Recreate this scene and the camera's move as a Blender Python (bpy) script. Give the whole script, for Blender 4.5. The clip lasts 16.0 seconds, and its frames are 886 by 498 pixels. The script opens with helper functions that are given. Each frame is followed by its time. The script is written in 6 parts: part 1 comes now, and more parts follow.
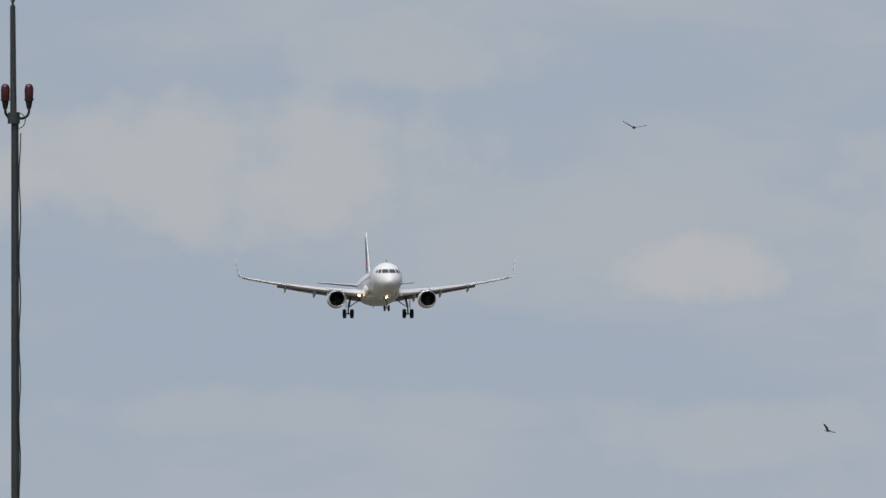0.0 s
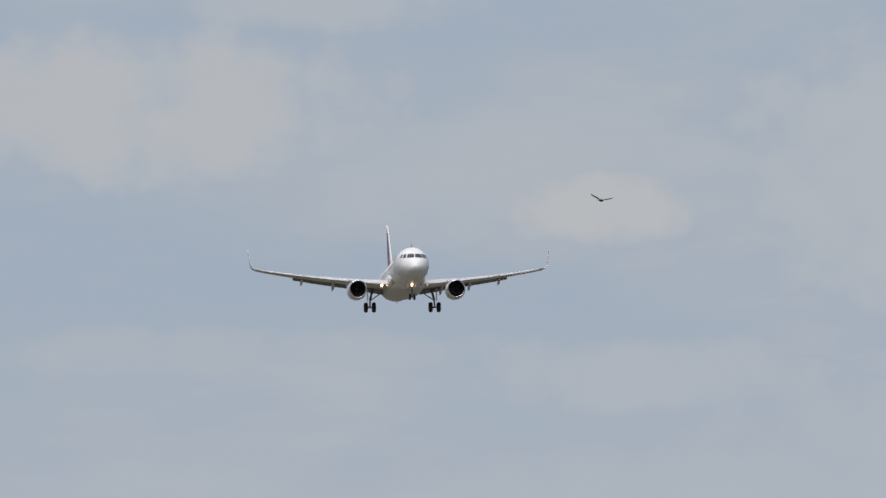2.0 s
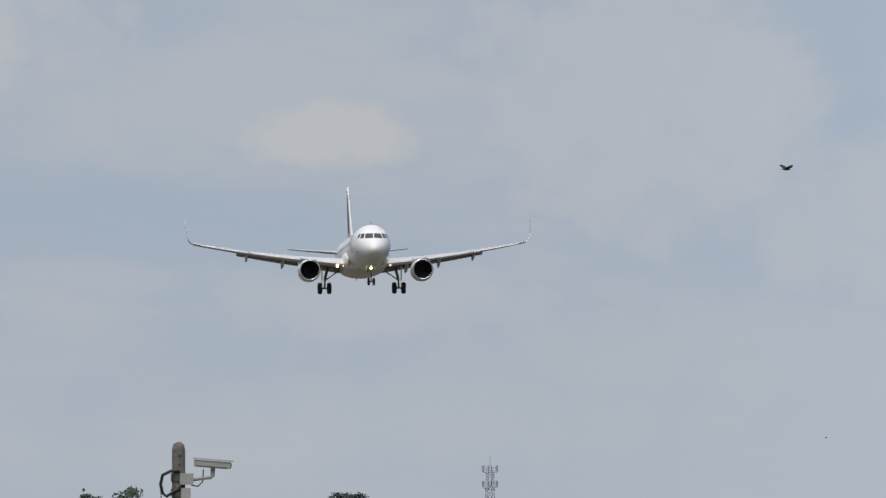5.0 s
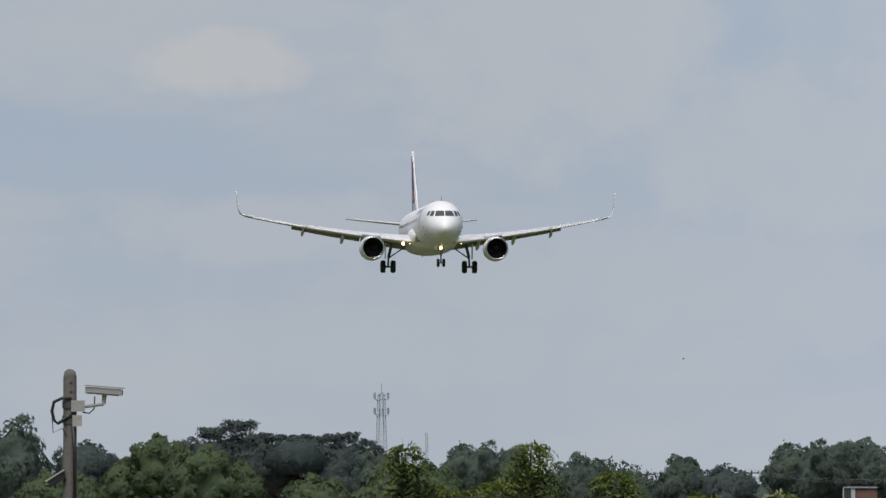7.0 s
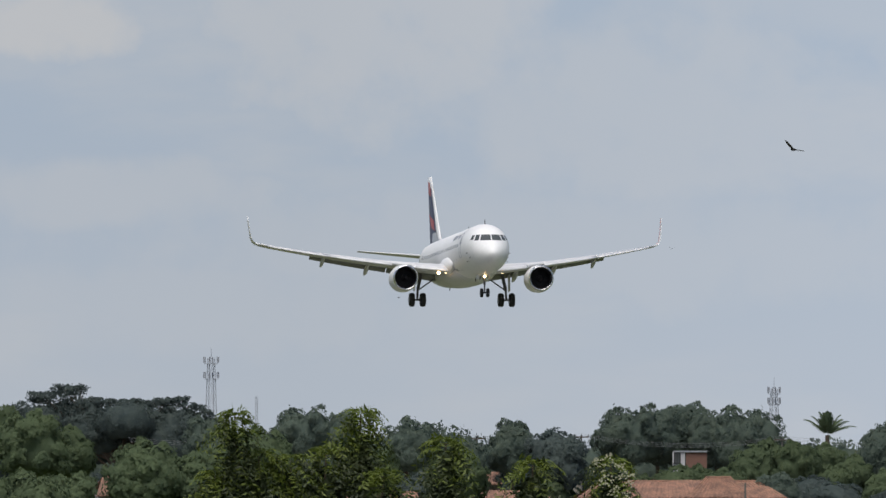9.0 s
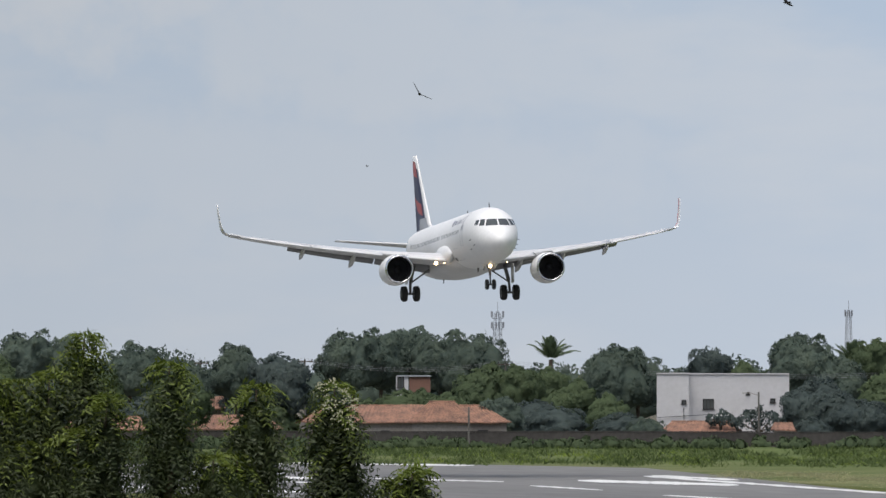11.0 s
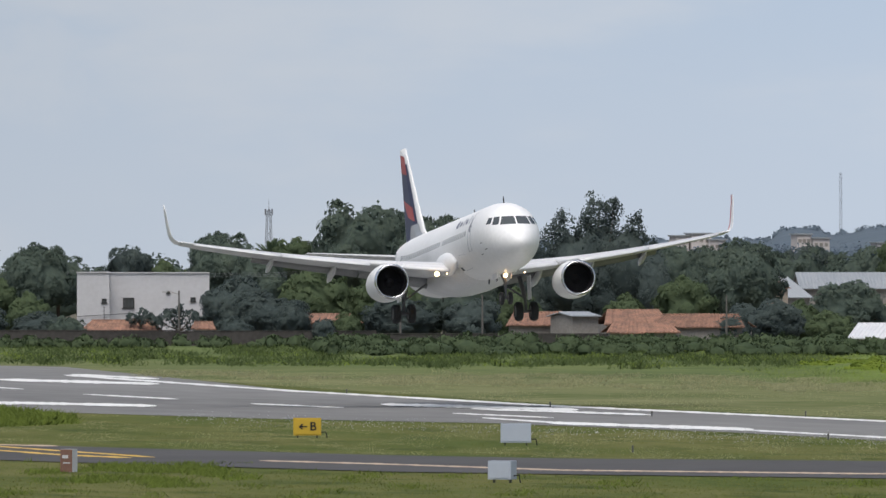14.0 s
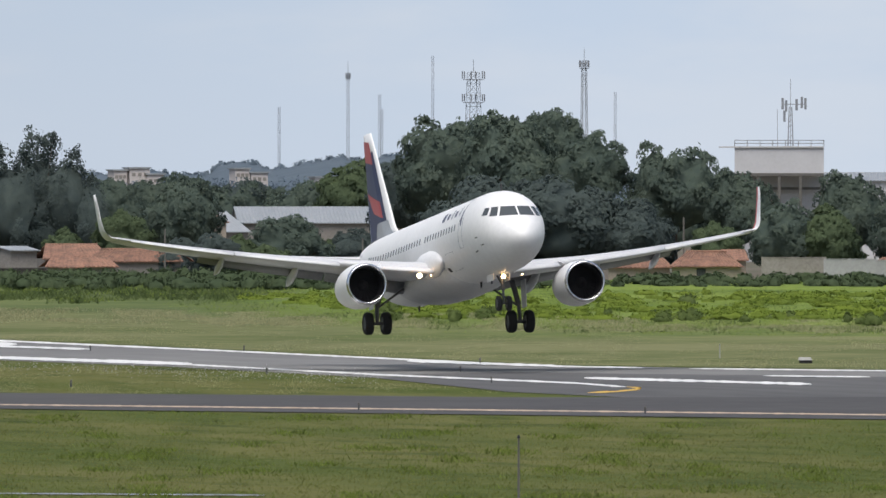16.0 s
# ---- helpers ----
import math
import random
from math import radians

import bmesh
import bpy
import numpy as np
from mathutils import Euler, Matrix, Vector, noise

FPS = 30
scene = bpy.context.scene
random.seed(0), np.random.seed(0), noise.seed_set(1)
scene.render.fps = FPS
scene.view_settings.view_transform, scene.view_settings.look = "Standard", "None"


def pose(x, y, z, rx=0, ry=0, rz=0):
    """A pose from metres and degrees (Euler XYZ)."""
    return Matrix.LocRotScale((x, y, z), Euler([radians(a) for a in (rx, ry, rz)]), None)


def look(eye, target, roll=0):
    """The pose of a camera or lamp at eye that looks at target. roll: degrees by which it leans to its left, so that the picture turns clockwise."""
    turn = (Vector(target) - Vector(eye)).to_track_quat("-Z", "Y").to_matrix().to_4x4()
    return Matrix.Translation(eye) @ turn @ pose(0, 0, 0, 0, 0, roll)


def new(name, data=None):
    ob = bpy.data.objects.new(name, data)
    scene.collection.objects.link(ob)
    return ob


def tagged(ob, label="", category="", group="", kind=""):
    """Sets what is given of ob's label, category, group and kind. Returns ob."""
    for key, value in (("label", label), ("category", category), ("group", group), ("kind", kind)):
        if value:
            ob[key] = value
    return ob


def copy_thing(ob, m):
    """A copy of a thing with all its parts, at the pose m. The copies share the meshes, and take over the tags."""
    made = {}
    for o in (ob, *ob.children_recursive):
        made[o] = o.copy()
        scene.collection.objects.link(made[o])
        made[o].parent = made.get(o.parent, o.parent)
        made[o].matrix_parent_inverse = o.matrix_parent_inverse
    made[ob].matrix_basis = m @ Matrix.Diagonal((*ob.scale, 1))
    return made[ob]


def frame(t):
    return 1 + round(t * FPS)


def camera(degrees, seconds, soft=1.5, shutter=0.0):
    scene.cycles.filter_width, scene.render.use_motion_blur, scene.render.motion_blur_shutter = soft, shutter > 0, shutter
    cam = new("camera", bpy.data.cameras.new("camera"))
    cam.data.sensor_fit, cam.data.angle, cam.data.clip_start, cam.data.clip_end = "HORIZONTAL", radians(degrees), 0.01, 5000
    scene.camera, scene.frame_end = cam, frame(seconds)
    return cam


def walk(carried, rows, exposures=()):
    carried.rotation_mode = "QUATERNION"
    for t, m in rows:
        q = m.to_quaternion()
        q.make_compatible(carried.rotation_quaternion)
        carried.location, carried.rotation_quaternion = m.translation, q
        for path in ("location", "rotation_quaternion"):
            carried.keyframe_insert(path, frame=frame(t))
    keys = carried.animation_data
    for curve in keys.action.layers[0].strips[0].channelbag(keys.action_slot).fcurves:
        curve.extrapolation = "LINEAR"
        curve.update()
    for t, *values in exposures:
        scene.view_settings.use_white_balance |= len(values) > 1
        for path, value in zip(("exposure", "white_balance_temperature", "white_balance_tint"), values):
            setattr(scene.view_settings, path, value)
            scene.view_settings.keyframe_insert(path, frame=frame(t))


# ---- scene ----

TICK = 25500.0        # bearing and elevation ticks to the radian
EYE = Vector((0, 0, 10.0))


def sight(azimuth, elevation):
    """The camera's pose on its tripod: degrees right of the runway's axis and above the level."""
    a, e = radians(azimuth), radians(elevation)
    way = Vector((math.sin(a) * math.cos(e), math.cos(a) * math.cos(e), math.sin(e)))
    return look(EYE, EYE + 100 * way)


def site(b, d, z=0.0):
    """A place on the plan from its bearing in ticks and its range in metres."""
    a = (b + 3986) / TICK
    return Vector((d * math.sin(a), d * math.cos(a), z))


def rise(e, d):
    """The height of what stands at range d and elevation tick e."""
    return 10 + (560 - e) * d / TICK


def reach(e):
    """The range at which the level ground shows at elevation tick e."""
    return 10 * TICK / (e - 560)


cam = camera(math.degrees(2 * math.atan(784 / TICK)), 16.0, soft=1.5)
walk(cam, [
    (0.0, sight(6.053, 1.640)),
    (0.5, sight(6.145, 1.575)),
    (1.0, sight(6.148, 1.510)),
    (1.5, sight(6.329, 1.483)),
    (2.0, sight(6.437, 1.402)),
    (2.5, sight(6.505, 1.323)),
    (3.0, sight(6.659, 1.290)),
    (3.5, sight(6.856, 1.261)),
    (4.0, sight(6.873, 1.213)),
    (4.2, sight(7.077, 1.209)),
    (6.3, sight(7.734, 0.950)),
    (6.5, sight(7.799, 0.984)),
    (7.0, sight(7.954, 0.820)),
    (7.5, sight(8.138, 0.741)),
    (8.0, sight(8.260, 0.737)),
    (8.2, sight(8.308, 0.741)),
    (10.3, sight(9.300, 0.490)),
    (10.5, sight(9.393, 0.470)),
    (11.0, sight(9.730, 0.377)),
    (11.5, sight(9.949, 0.318)),
    (12.0, sight(10.310, 0.290)),
    (12.5, sight(10.718, 0.267)),
    (13.0, sight(11.052, 0.249)),
    (13.5, sight(11.611, 0.142)),
    (14.0, sight(12.035, -0.025)),
    (14.5, sight(12.201, -0.053)),
    (15.0, sight(13.040, -0.018)),
    (15.5, sight(13.670, -0.185)),
    (16.0, sight(14.268, -0.286)),
], exposures=((0, -0.29), (1.5, -0.25), (4, -0.21), (7.5, -0.21), (12, -0.0), (13.5, -0.05), (14.5, -0.02), (16, 0.05)))

# ---- light ----
world = bpy.data.worlds.new("world")
scene.world = world
world.use_nodes = True
wn = world.node_tree.nodes
sky = wn.new("ShaderNodeTexSky")
sky.sky_type, sky.sun_disc = "NISHITA", False
sky.sun_elevation, sky.sun_rotation = radians(66), radians(205)
sky.air_density, sky.dust_density, sky.ozone_density = 1.0, 3.5, 1.0
world.node_tree.links.new(sky.outputs[0], wn["Background"].inputs[0])
wn["Background"].inputs[1].default_value = 0.12
sun = new("sun", bpy.data.lights.new("sun", "SUN"))
sun.data.energy, sun.data.angle, sun.data.color = 3.0, radians(50), (1.0, 0.975, 0.93)
SUN_FROM = Vector((math.sin(radians(205)) * math.cos(radians(66)), math.cos(radians(205)) * math.cos(radians(66)), math.sin(radians(66))))
sun.matrix_world = look(SUN_FROM * 300, (0, 0, 0))


# ---- materials ----
def mat(name, color, rough=0.6, metal=0.0, second=None, scale=1.0, amount=0.5, fine=12.0, bump=0.0, coat=0.0, island=0.0, thin=0.0, stretch=(1, 1, 1), gloss=0.5, soft=0.3):
    m = bpy.data.materials.new(name)
    m.use_nodes = True
    n, l = m.node_tree.nodes, m.node_tree.links
    p = n["Principled BSDF"]
    p.inputs["Roughness"].default_value, p.inputs["Metallic"].default_value = rough, metal
    p.inputs["Coat Weight"].default_value, p.inputs["Specular IOR Level"].default_value = coat, gloss
    second = second or tuple(c * 0.75 for c in color)
    tc = n.new("ShaderNodeTexCoord")
    mp = n.new("ShaderNodeMapping")
    mp.inputs["Scale"].default_value = stretch
    l.new(tc.outputs["Object"], mp.inputs[0])
    big, small = n.new("ShaderNodeTexNoise"), n.new("ShaderNodeTexNoise")
    for tex, s in ((big, scale), (small, scale * fine)):
        tex.inputs["Scale"].default_value, tex.inputs["Detail"].default_value = s, 4
        l.new(mp.outputs[0], tex.inputs["Vector"])
    add = n.new("ShaderNodeMath")
    add.operation = "ADD"
    l.new(big.outputs[0], add.inputs[0])
    l.new(small.outputs[0], add.inputs[1])
    ramp = n.new("ShaderNodeMapRange")
    ramp.inputs[1].default_value, ramp.inputs[2].default_value = 1 - soft, 1 + soft
    ramp.inputs[3].default_value, ramp.inputs[4].default_value = 0.5 - amount / 2, 0.5 + amount / 2
    l.new(add.outputs[0], ramp.inputs[0])
    mix = n.new("ShaderNodeMix")
    mix.data_type = "RGBA"
    mix.inputs["A"].default_value, mix.inputs["B"].default_value = (*color, 1), (*second, 1)
    l.new(ramp.outputs[0], mix.inputs["Factor"])
    out = mix.outputs["Result"]
    if island:
        geo, info, hsv = n.new("ShaderNodeNewGeometry"), n.new("ShaderNodeObjectInfo"), n.new("ShaderNodeHueSaturation")
        both = n.new("ShaderNodeMath")
        both.operation = "ADD"
        l.new(geo.outputs["Random Per Island"], both.inputs[0])
        l.new(info.outputs["Random"], both.inputs[1])
        val = n.new("ShaderNodeMapRange")
        val.inputs[2].default_value = 2.0
        val.inputs[3].default_value, val.inputs[4].default_value = 1 - island, 1 + island
        l.new(both.outputs[0], val.inputs[0])
        l.new(val.outputs[0], hsv.inputs["Value"])
        l.new(out, hsv.inputs["Color"])
        out = hsv.outputs[0]
    l.new(out, p.inputs["Base Color"])
    if bump:
        b = n.new("ShaderNodeBump")
        b.inputs["Strength"].default_value, b.inputs["Distance"].default_value = bump, 0.05
        l.new(small.outputs[0], b.inputs["Height"])
        l.new(b.outputs[0], p.inputs["Normal"])
    if thin:
        tr, ms = n.new("ShaderNodeBsdfTranslucent"), n.new("ShaderNodeMixShader")
        l.new(out, tr.inputs[0])
        ms.inputs[0].default_value = thin
        l.new(p.outputs[0], ms.inputs[1])
        l.new(tr.outputs[0], ms.inputs[2])
        l.new(ms.outputs[0], n["Material Output"].inputs[0])
    return m


def turf(name, green, dry, dark):
    """Mown grass: green with dry patches metres wide and dark hollows, finely speckled."""
    m = bpy.data.materials.new(name)
    m.use_nodes = True
    n, l = m.node_tree.nodes, m.node_tree.links
    p = n["Principled BSDF"]
    p.inputs["Roughness"].default_value, p.inputs["Specular IOR Level"].default_value = 0.95, 0.03
    tc = n.new("ShaderNodeTexCoord")

    def spread(scale, stretch, low, high, detail=5):
        mp, tex, r = n.new("ShaderNodeMapping"), n.new("ShaderNodeTexNoise"), n.new("ShaderNodeMapRange")
        mp.inputs["Scale"].default_value = (scale, scale * stretch, scale)
        tex.inputs["Scale"].default_value, tex.inputs["Detail"].default_value = 1.0, detail
        r.inputs[1].default_value, r.inputs[2].default_value = low, high
        l.new(tc.outputs["Object"], mp.inputs[0])
        l.new(mp.outputs[0], tex.inputs["Vector"])
        l.new(tex.outputs[0], r.inputs[0])
        return r.outputs[0], tex.outputs[0]

    def mixed(a, b, factor):
        q = n.new("ShaderNodeMix")
        q.data_type = "RGBA"
        for key, v in (("A", a), ("B", b)):
            if isinstance(v, tuple):
                q.inputs[key].default_value = (*v, 1)
            else:
                l.new(v, q.inputs[key])
        l.new(factor, q.inputs["Factor"])
        return q.outputs["Result"]
    out = mixed(green, dry, spread(0.09, 0.3, 0.36, 0.6)[0])
    out = mixed(out, dark, spread(0.33, 0.25, 0.5, 0.68)[0])
    speck, fine = spread(2.2, 0.3, 0.5, 0.95)
    out = mixed(out, tuple(1.35 * c for c in dry), speck)
    l.new(out, p.inputs["Base Color"])
    b = n.new("ShaderNodeBump")
    b.inputs["Strength"].default_value, b.inputs["Distance"].default_value = 0.3, 0.05
    l.new(fine, b.inputs["Height"])
    l.new(b.outputs[0], p.inputs["Normal"])
    return m


def glow(name, color, strength):
    m = bpy.data.materials.new(name)
    m.use_nodes = True
    p = m.node_tree.nodes["Principled BSDF"]
    p.inputs["Base Color"].default_value = (*color, 1)
    p.inputs["Emission Color"].default_value = (*color, 1)
    p.inputs["Emission Strength"].default_value = strength
    return m


PAINT = mat("white aircraft paint", (0.8, 0.8, 0.8), 0.46, second=(0.69, 0.69, 0.69), scale=0.35, amount=0.8, coat=0.03)
# Grey here is underside shade put into the white paint's colour.
BELLYSHADE = mat("white paint greyed for belly shade", (0.62, 0.63, 0.64), 0.4, second=(0.5, 0.5, 0.5), scale=0.5, amount=0.7)
WINGTOP = mat("light grey wing paint", (0.6, 0.61, 0.62), 0.4, second=(0.5, 0.5, 0.51), scale=0.6, amount=0.7)
WINGDARK = mat("grey underwing metal", (0.22, 0.225, 0.23), 0.5, second=(0.14, 0.14, 0.145), scale=0.7, amount=0.8)
BARE = mat("polished bare metal", (0.75, 0.76, 0.78), 0.25, 1.0, second=(0.6, 0.6, 0.62), scale=1.5, amount=0.6)
FAN = mat("dark titanium fan", (0.05, 0.05, 0.055), 0.45, 0.6, scale=3, amount=0.7)
DARK = mat("dark cavity", (0.02, 0.02, 0.022), 0.7, scale=2, amount=0.6)
RUBBER = mat("black tyre rubber", (0.022, 0.022, 0.023), 0.85, scale=4, amount=0.6, bump=0.1)
STEEL = mat("grey gear steel", (0.12, 0.12, 0.125), 0.45, 0.4, scale=4, amount=0.7)
# Base colour raised to grey to stand in for reflected sky.
PANE = mat("dark glass with sky reflection in its grey", (0.085, 0.094, 0.097), 0.1, scale=1, amount=0.3)
INDIGO = mat("deep indigo paint", (0.014, 0.024, 0.095), 0.4, second=(0.012, 0.02, 0.075), scale=0.6)
CORAL = mat("coral red paint", (0.48, 0.075, 0.08), 0.4, second=(0.42, 0.065, 0.07), scale=0.6)
SILVER = mat("silver grey paint", (0.42, 0.44, 0.48), 0.35, scale=0.6, coat=0.3)
LANDING = glow("landing light", (1.0, 0.68, 0.34), 10)
ASPHALT = mat("worn runway asphalt", (0.122, 0.12, 0.117), 0.85, second=(0.19, 0.188, 0.182), scale=0.05, amount=0.9, fine=9, stretch=(1, 0.15, 1), bump=0.15, gloss=0.25)
APRON = mat("darker patched asphalt", (0.072, 0.071, 0.071), 0.85, second=(0.115, 0.113, 0.111), scale=0.05, amount=0.9, fine=9, stretch=(1, 0.15, 1), bump=0.15, gloss=0.2)
TAXI = mat("dark taxiway asphalt", (0.054, 0.052, 0.052), 0.85, second=(0.082, 0.079, 0.078), scale=0.08, amount=0.9, fine=9, bump=0.15, gloss=0.2)
LINE = mat("worn white runway paint", (0.78, 0.78, 0.76), 0.7, second=(0.5, 0.5, 0.49), scale=0.3, amount=0.9, fine=6)
YELLOW = mat("yellow paint", (0.62, 0.4, 0.04), 0.55, second=(0.5, 0.3, 0.04), scale=0.5, amount=0.7)
PALELINE = mat("faded taxiway paint", (0.5, 0.4, 0.3), 0.75, second=(0.35, 0.25, 0.17), scale=0.6, amount=0.9)
GRASS = turf("short airfield grass", (0.066, 0.087, 0.024), (0.112, 0.114, 0.042), (0.046, 0.064, 0.019))
BLADE = mat("grass blades", (0.115, 0.15, 0.036), 0.85, second=(0.165, 0.168, 0.055), scale=0.16, amount=0.98, fine=6, island=0.08, thin=0.5, soft=0.2, stretch=(1, 0.35, 1), gloss=0.05)
LUSH = mat("lush green weeds", (0.24, 0.31, 0.055), 0.8, second=(0.15, 0.21, 0.045), scale=0.05, amount=0.95, fine=9, island=0.12, thin=0.5, gloss=0.05)
NEARWEED = mat("clumps of fresh grass", (0.165, 0.215, 0.046), 0.85, second=(0.115, 0.155, 0.036), scale=0.3, amount=0.9, island=0.1, thin=0.5, gloss=0.05)
VERGEWEED = mat("dull roadside weeds", (0.105, 0.142, 0.05), 0.85, second=(0.062, 0.09, 0.034), scale=0.06, amount=0.98, fine=8, island=0.1, thin=0.45, soft=0.18, gloss=0.05)
SCRUB = mat("dull scrub leaves", (0.085, 0.115, 0.06), 0.8, second=(0.055, 0.08, 0.044), scale=0.25, amount=0.95, fine=5, island=0.1, thin=0.35, gloss=0.08)
EARTH = mat("dusty town earth", (0.15, 0.13, 0.11), 0.95, second=(0.1, 0.1, 0.07), scale=0.02, amount=0.9, fine=12, gloss=0.05)
FIELD_TONES = ((0.12, 0.15, 0.055), (0.07, 0.095, 0.038))
LUSH_TONES = ((0.185, 0.24, 0.052), (0.1, 0.148, 0.038))
STRIP_TONES = ((0.17, 0.172, 0.086), (0.085, 0.105, 0.04))

PALESTEEL = mat("pale distant steel", (0.26, 0.275, 0.3), 0.6, 0.1, scale=0.5, amount=0.5)
STRAW = mat("dry seeding grass", (0.43, 0.42, 0.25), 0.85, second=(0.31, 0.315, 0.17), scale=0.04, amount=0.9, fine=9, island=0.12, thin=0.5, gloss=0.05)
# LEAF and LEAF3 carry haze as a paler, bluer base colour.
LEAF = mat("hazed mango leaves", (0.088, 0.121, 0.107), 0.75, second=(0.135, 0.17, 0.13), scale=0.25, amount=0.9, fine=5, island=0.13, thin=0.5, gloss=0.05)
LEAF2 = mat("bright leaves", (0.12, 0.16, 0.085), 0.7, second=(0.085, 0.118, 0.07), scale=0.25, amount=0.9, fine=5, island=0.15, thin=0.5, gloss=0.06)
LEAF3 = mat("hazed dark leaves", (0.075, 0.1, 0.101), 0.75, second=(0.11, 0.138, 0.126), scale=0.25, amount=0.9, fine=5, island=0.13, thin=0.5, gloss=0.05)
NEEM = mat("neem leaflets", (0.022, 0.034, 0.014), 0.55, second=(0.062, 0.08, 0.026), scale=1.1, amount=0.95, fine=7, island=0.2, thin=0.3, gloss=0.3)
# Brighter than NEEM for new growth and for light falling on the tops.
NEEMTOP = mat("young neem leaflets with top light", (0.15, 0.19, 0.032), 0.5, second=(0.085, 0.12, 0.02), scale=1.5, amount=0.9, island=0.3, thin=0.35, gloss=0.3)
BLOSSOM = mat("cream blossom", (0.3, 0.3, 0.2), 0.8, second=(0.3, 0.3, 0.2), scale=3, amount=0.8, thin=0.3)
# The blue-grey is distance haze put into the base colour of the woods.
HILLHAZE = mat("far woods with haze in the colour", (0.17, 0.22, 0.27), 0.95, second=(0.21, 0.26, 0.31), scale=0.02, amount=0.9, fine=6, thin=0.5, gloss=0.03)
BARK = mat("brown bark", (0.09, 0.07, 0.05), 0.9, scale=1.5, amount=0.8, bump=0.4)
RENDERW = mat("white rendered wall", (0.56, 0.56, 0.575), 0.8, second=(0.46, 0.46, 0.47), scale=0.3, amount=0.6, fine=9)
CREAM = mat("cream rendered wall", (0.42, 0.36, 0.28), 0.85, second=(0.3, 0.25, 0.2), scale=0.4, amount=0.8)
GREYWALL = mat("grey plaster wall", (0.32, 0.3, 0.27), 0.9, second=(0.2, 0.18, 0.16), scale=0.4, amount=0.9)
OLDWALL = mat("stained old boundary wall", (0.07, 0.065, 0.06), 0.95, second=(0.035, 0.033, 0.03), scale=0.2, amount=0.9)
BRICK = mat("bare red brick", (0.21, 0.11, 0.08), 0.9, second=(0.15, 0.085, 0.065), scale=0.8, amount=0.8)
CLAY = mat("clay roof tiles", (0.27, 0.15, 0.105), 0.9, second=(0.14, 0.088, 0.068), scale=0.9, amount=0.98, fine=5, island=0.2, soft=0.18, gloss=0.15)
TIN = mat("grey metal roofing", (0.36, 0.38, 0.4), 0.5, 0.3, second=(0.27, 0.29, 0.3), scale=0.4, amount=0.7)
WHITETIN = mat("white metal roofing", (0.62, 0.63, 0.65), 0.5, scale=0.4, second=(0.48, 0.48, 0.49), amount=0.6)
CONCRETE = mat("weathered concrete", (0.15, 0.143, 0.13), 0.9, second=(0.09, 0.086, 0.08), scale=2.0, amount=0.8, bump=0.2)
MASTGREY = mat("galvanised lattice steel", (0.3, 0.31, 0.33), 0.6, 0.2, scale=0.5, amount=0.6)
DARKMAST = mat("dark painted mast steel", (0.03, 0.035, 0.04), 0.5, 0.2, second=(0.06, 0.065, 0.07), scale=1.5, amount=0.7)
REDGLASS = mat("red lamp glass", (0.06, 0.006, 0.009), 0.2, second=(0.04, 0.004, 0.006), scale=5)
CAMWHITE = mat("weathered white housing", (0.4, 0.4, 0.385), 0.5, second=(0.28, 0.275, 0.26), scale=3, amount=0.7)
BLACK = mat("black plastic", (0.012, 0.012, 0.013), 0.5, scale=3)
FEATHER = mat("black vulture feathers", (0.014, 0.013, 0.013), 0.7, second=(0.025, 0.022, 0.02), scale=4, amount=0.8)
SIGNWHITE = mat("white sign board", (0.42, 0.46, 0.54), 0.5, second=(0.37, 0.41, 0.48), scale=1.2, amount=0.6)
SIGNYELLOW = mat("amber sign board", (0.55, 0.37, 0.03), 0.5, second=(0.46, 0.3, 0.03), scale=1.2, amount=0.6)


# ---- mesh helpers ----
def part(name, bm, material, parent=None, label=""):
    me = bpy.data.meshes.new(name)
    bm.to_mesh(me)
    bm.free()
    me.materials.append(material)
    ob = new(name, me)
    ob.parent = parent
    return tagged(ob, label)


def raw(name, verts, faces, material, parent=None, label="", smooth=False, normals=None):
    me = bpy.data.meshes.new(name)
    me.from_pydata([tuple(v) for v in verts], [], faces)
    if smooth:
        me.polygons.foreach_set("use_smooth", [True] * len(me.polygons))
    me.materials.append(material)
    me.update()
    if normals is not None:
        me.normals_split_custom_set_from_vertices(normals)
    ob = new(name, me)
    ob.parent = parent
    return tagged(ob, label)


def smooth(bm):
    for f in bm.faces:
        f.smooth = True
    return bm


def box(bm, c, s, m=None):
    """A box of size s round c."""
    t = Matrix.Translation(c) @ Matrix.Diagonal((*s, 1))
    bmesh.ops.create_cube(bm, size=1, matrix=(m @ t) if m else t)
    return bm


def boxes(*items):
    bm = bmesh.new()
    for c, s in items:
        box(bm, c, s)
    return bm


def rod(bm, a, b, r1, r2=None, seg=8, caps=True):
    a, b = Vector(a), Vector(b)
    d = b - a
    m = Matrix.Translation((a + b) / 2) @ d.to_track_quat("Z", "Y").to_matrix().to_4x4()
    bmesh.ops.create_cone(bm, cap_ends=caps, segments=seg, radius1=r1, radius2=r1 if r2 is None else r2, depth=d.length, matrix=m)
    return bm


def rods(*items, seg=8):
    bm = bmesh.new()
    for it in items:
        rod(bm, *it, seg=seg)
    return bm


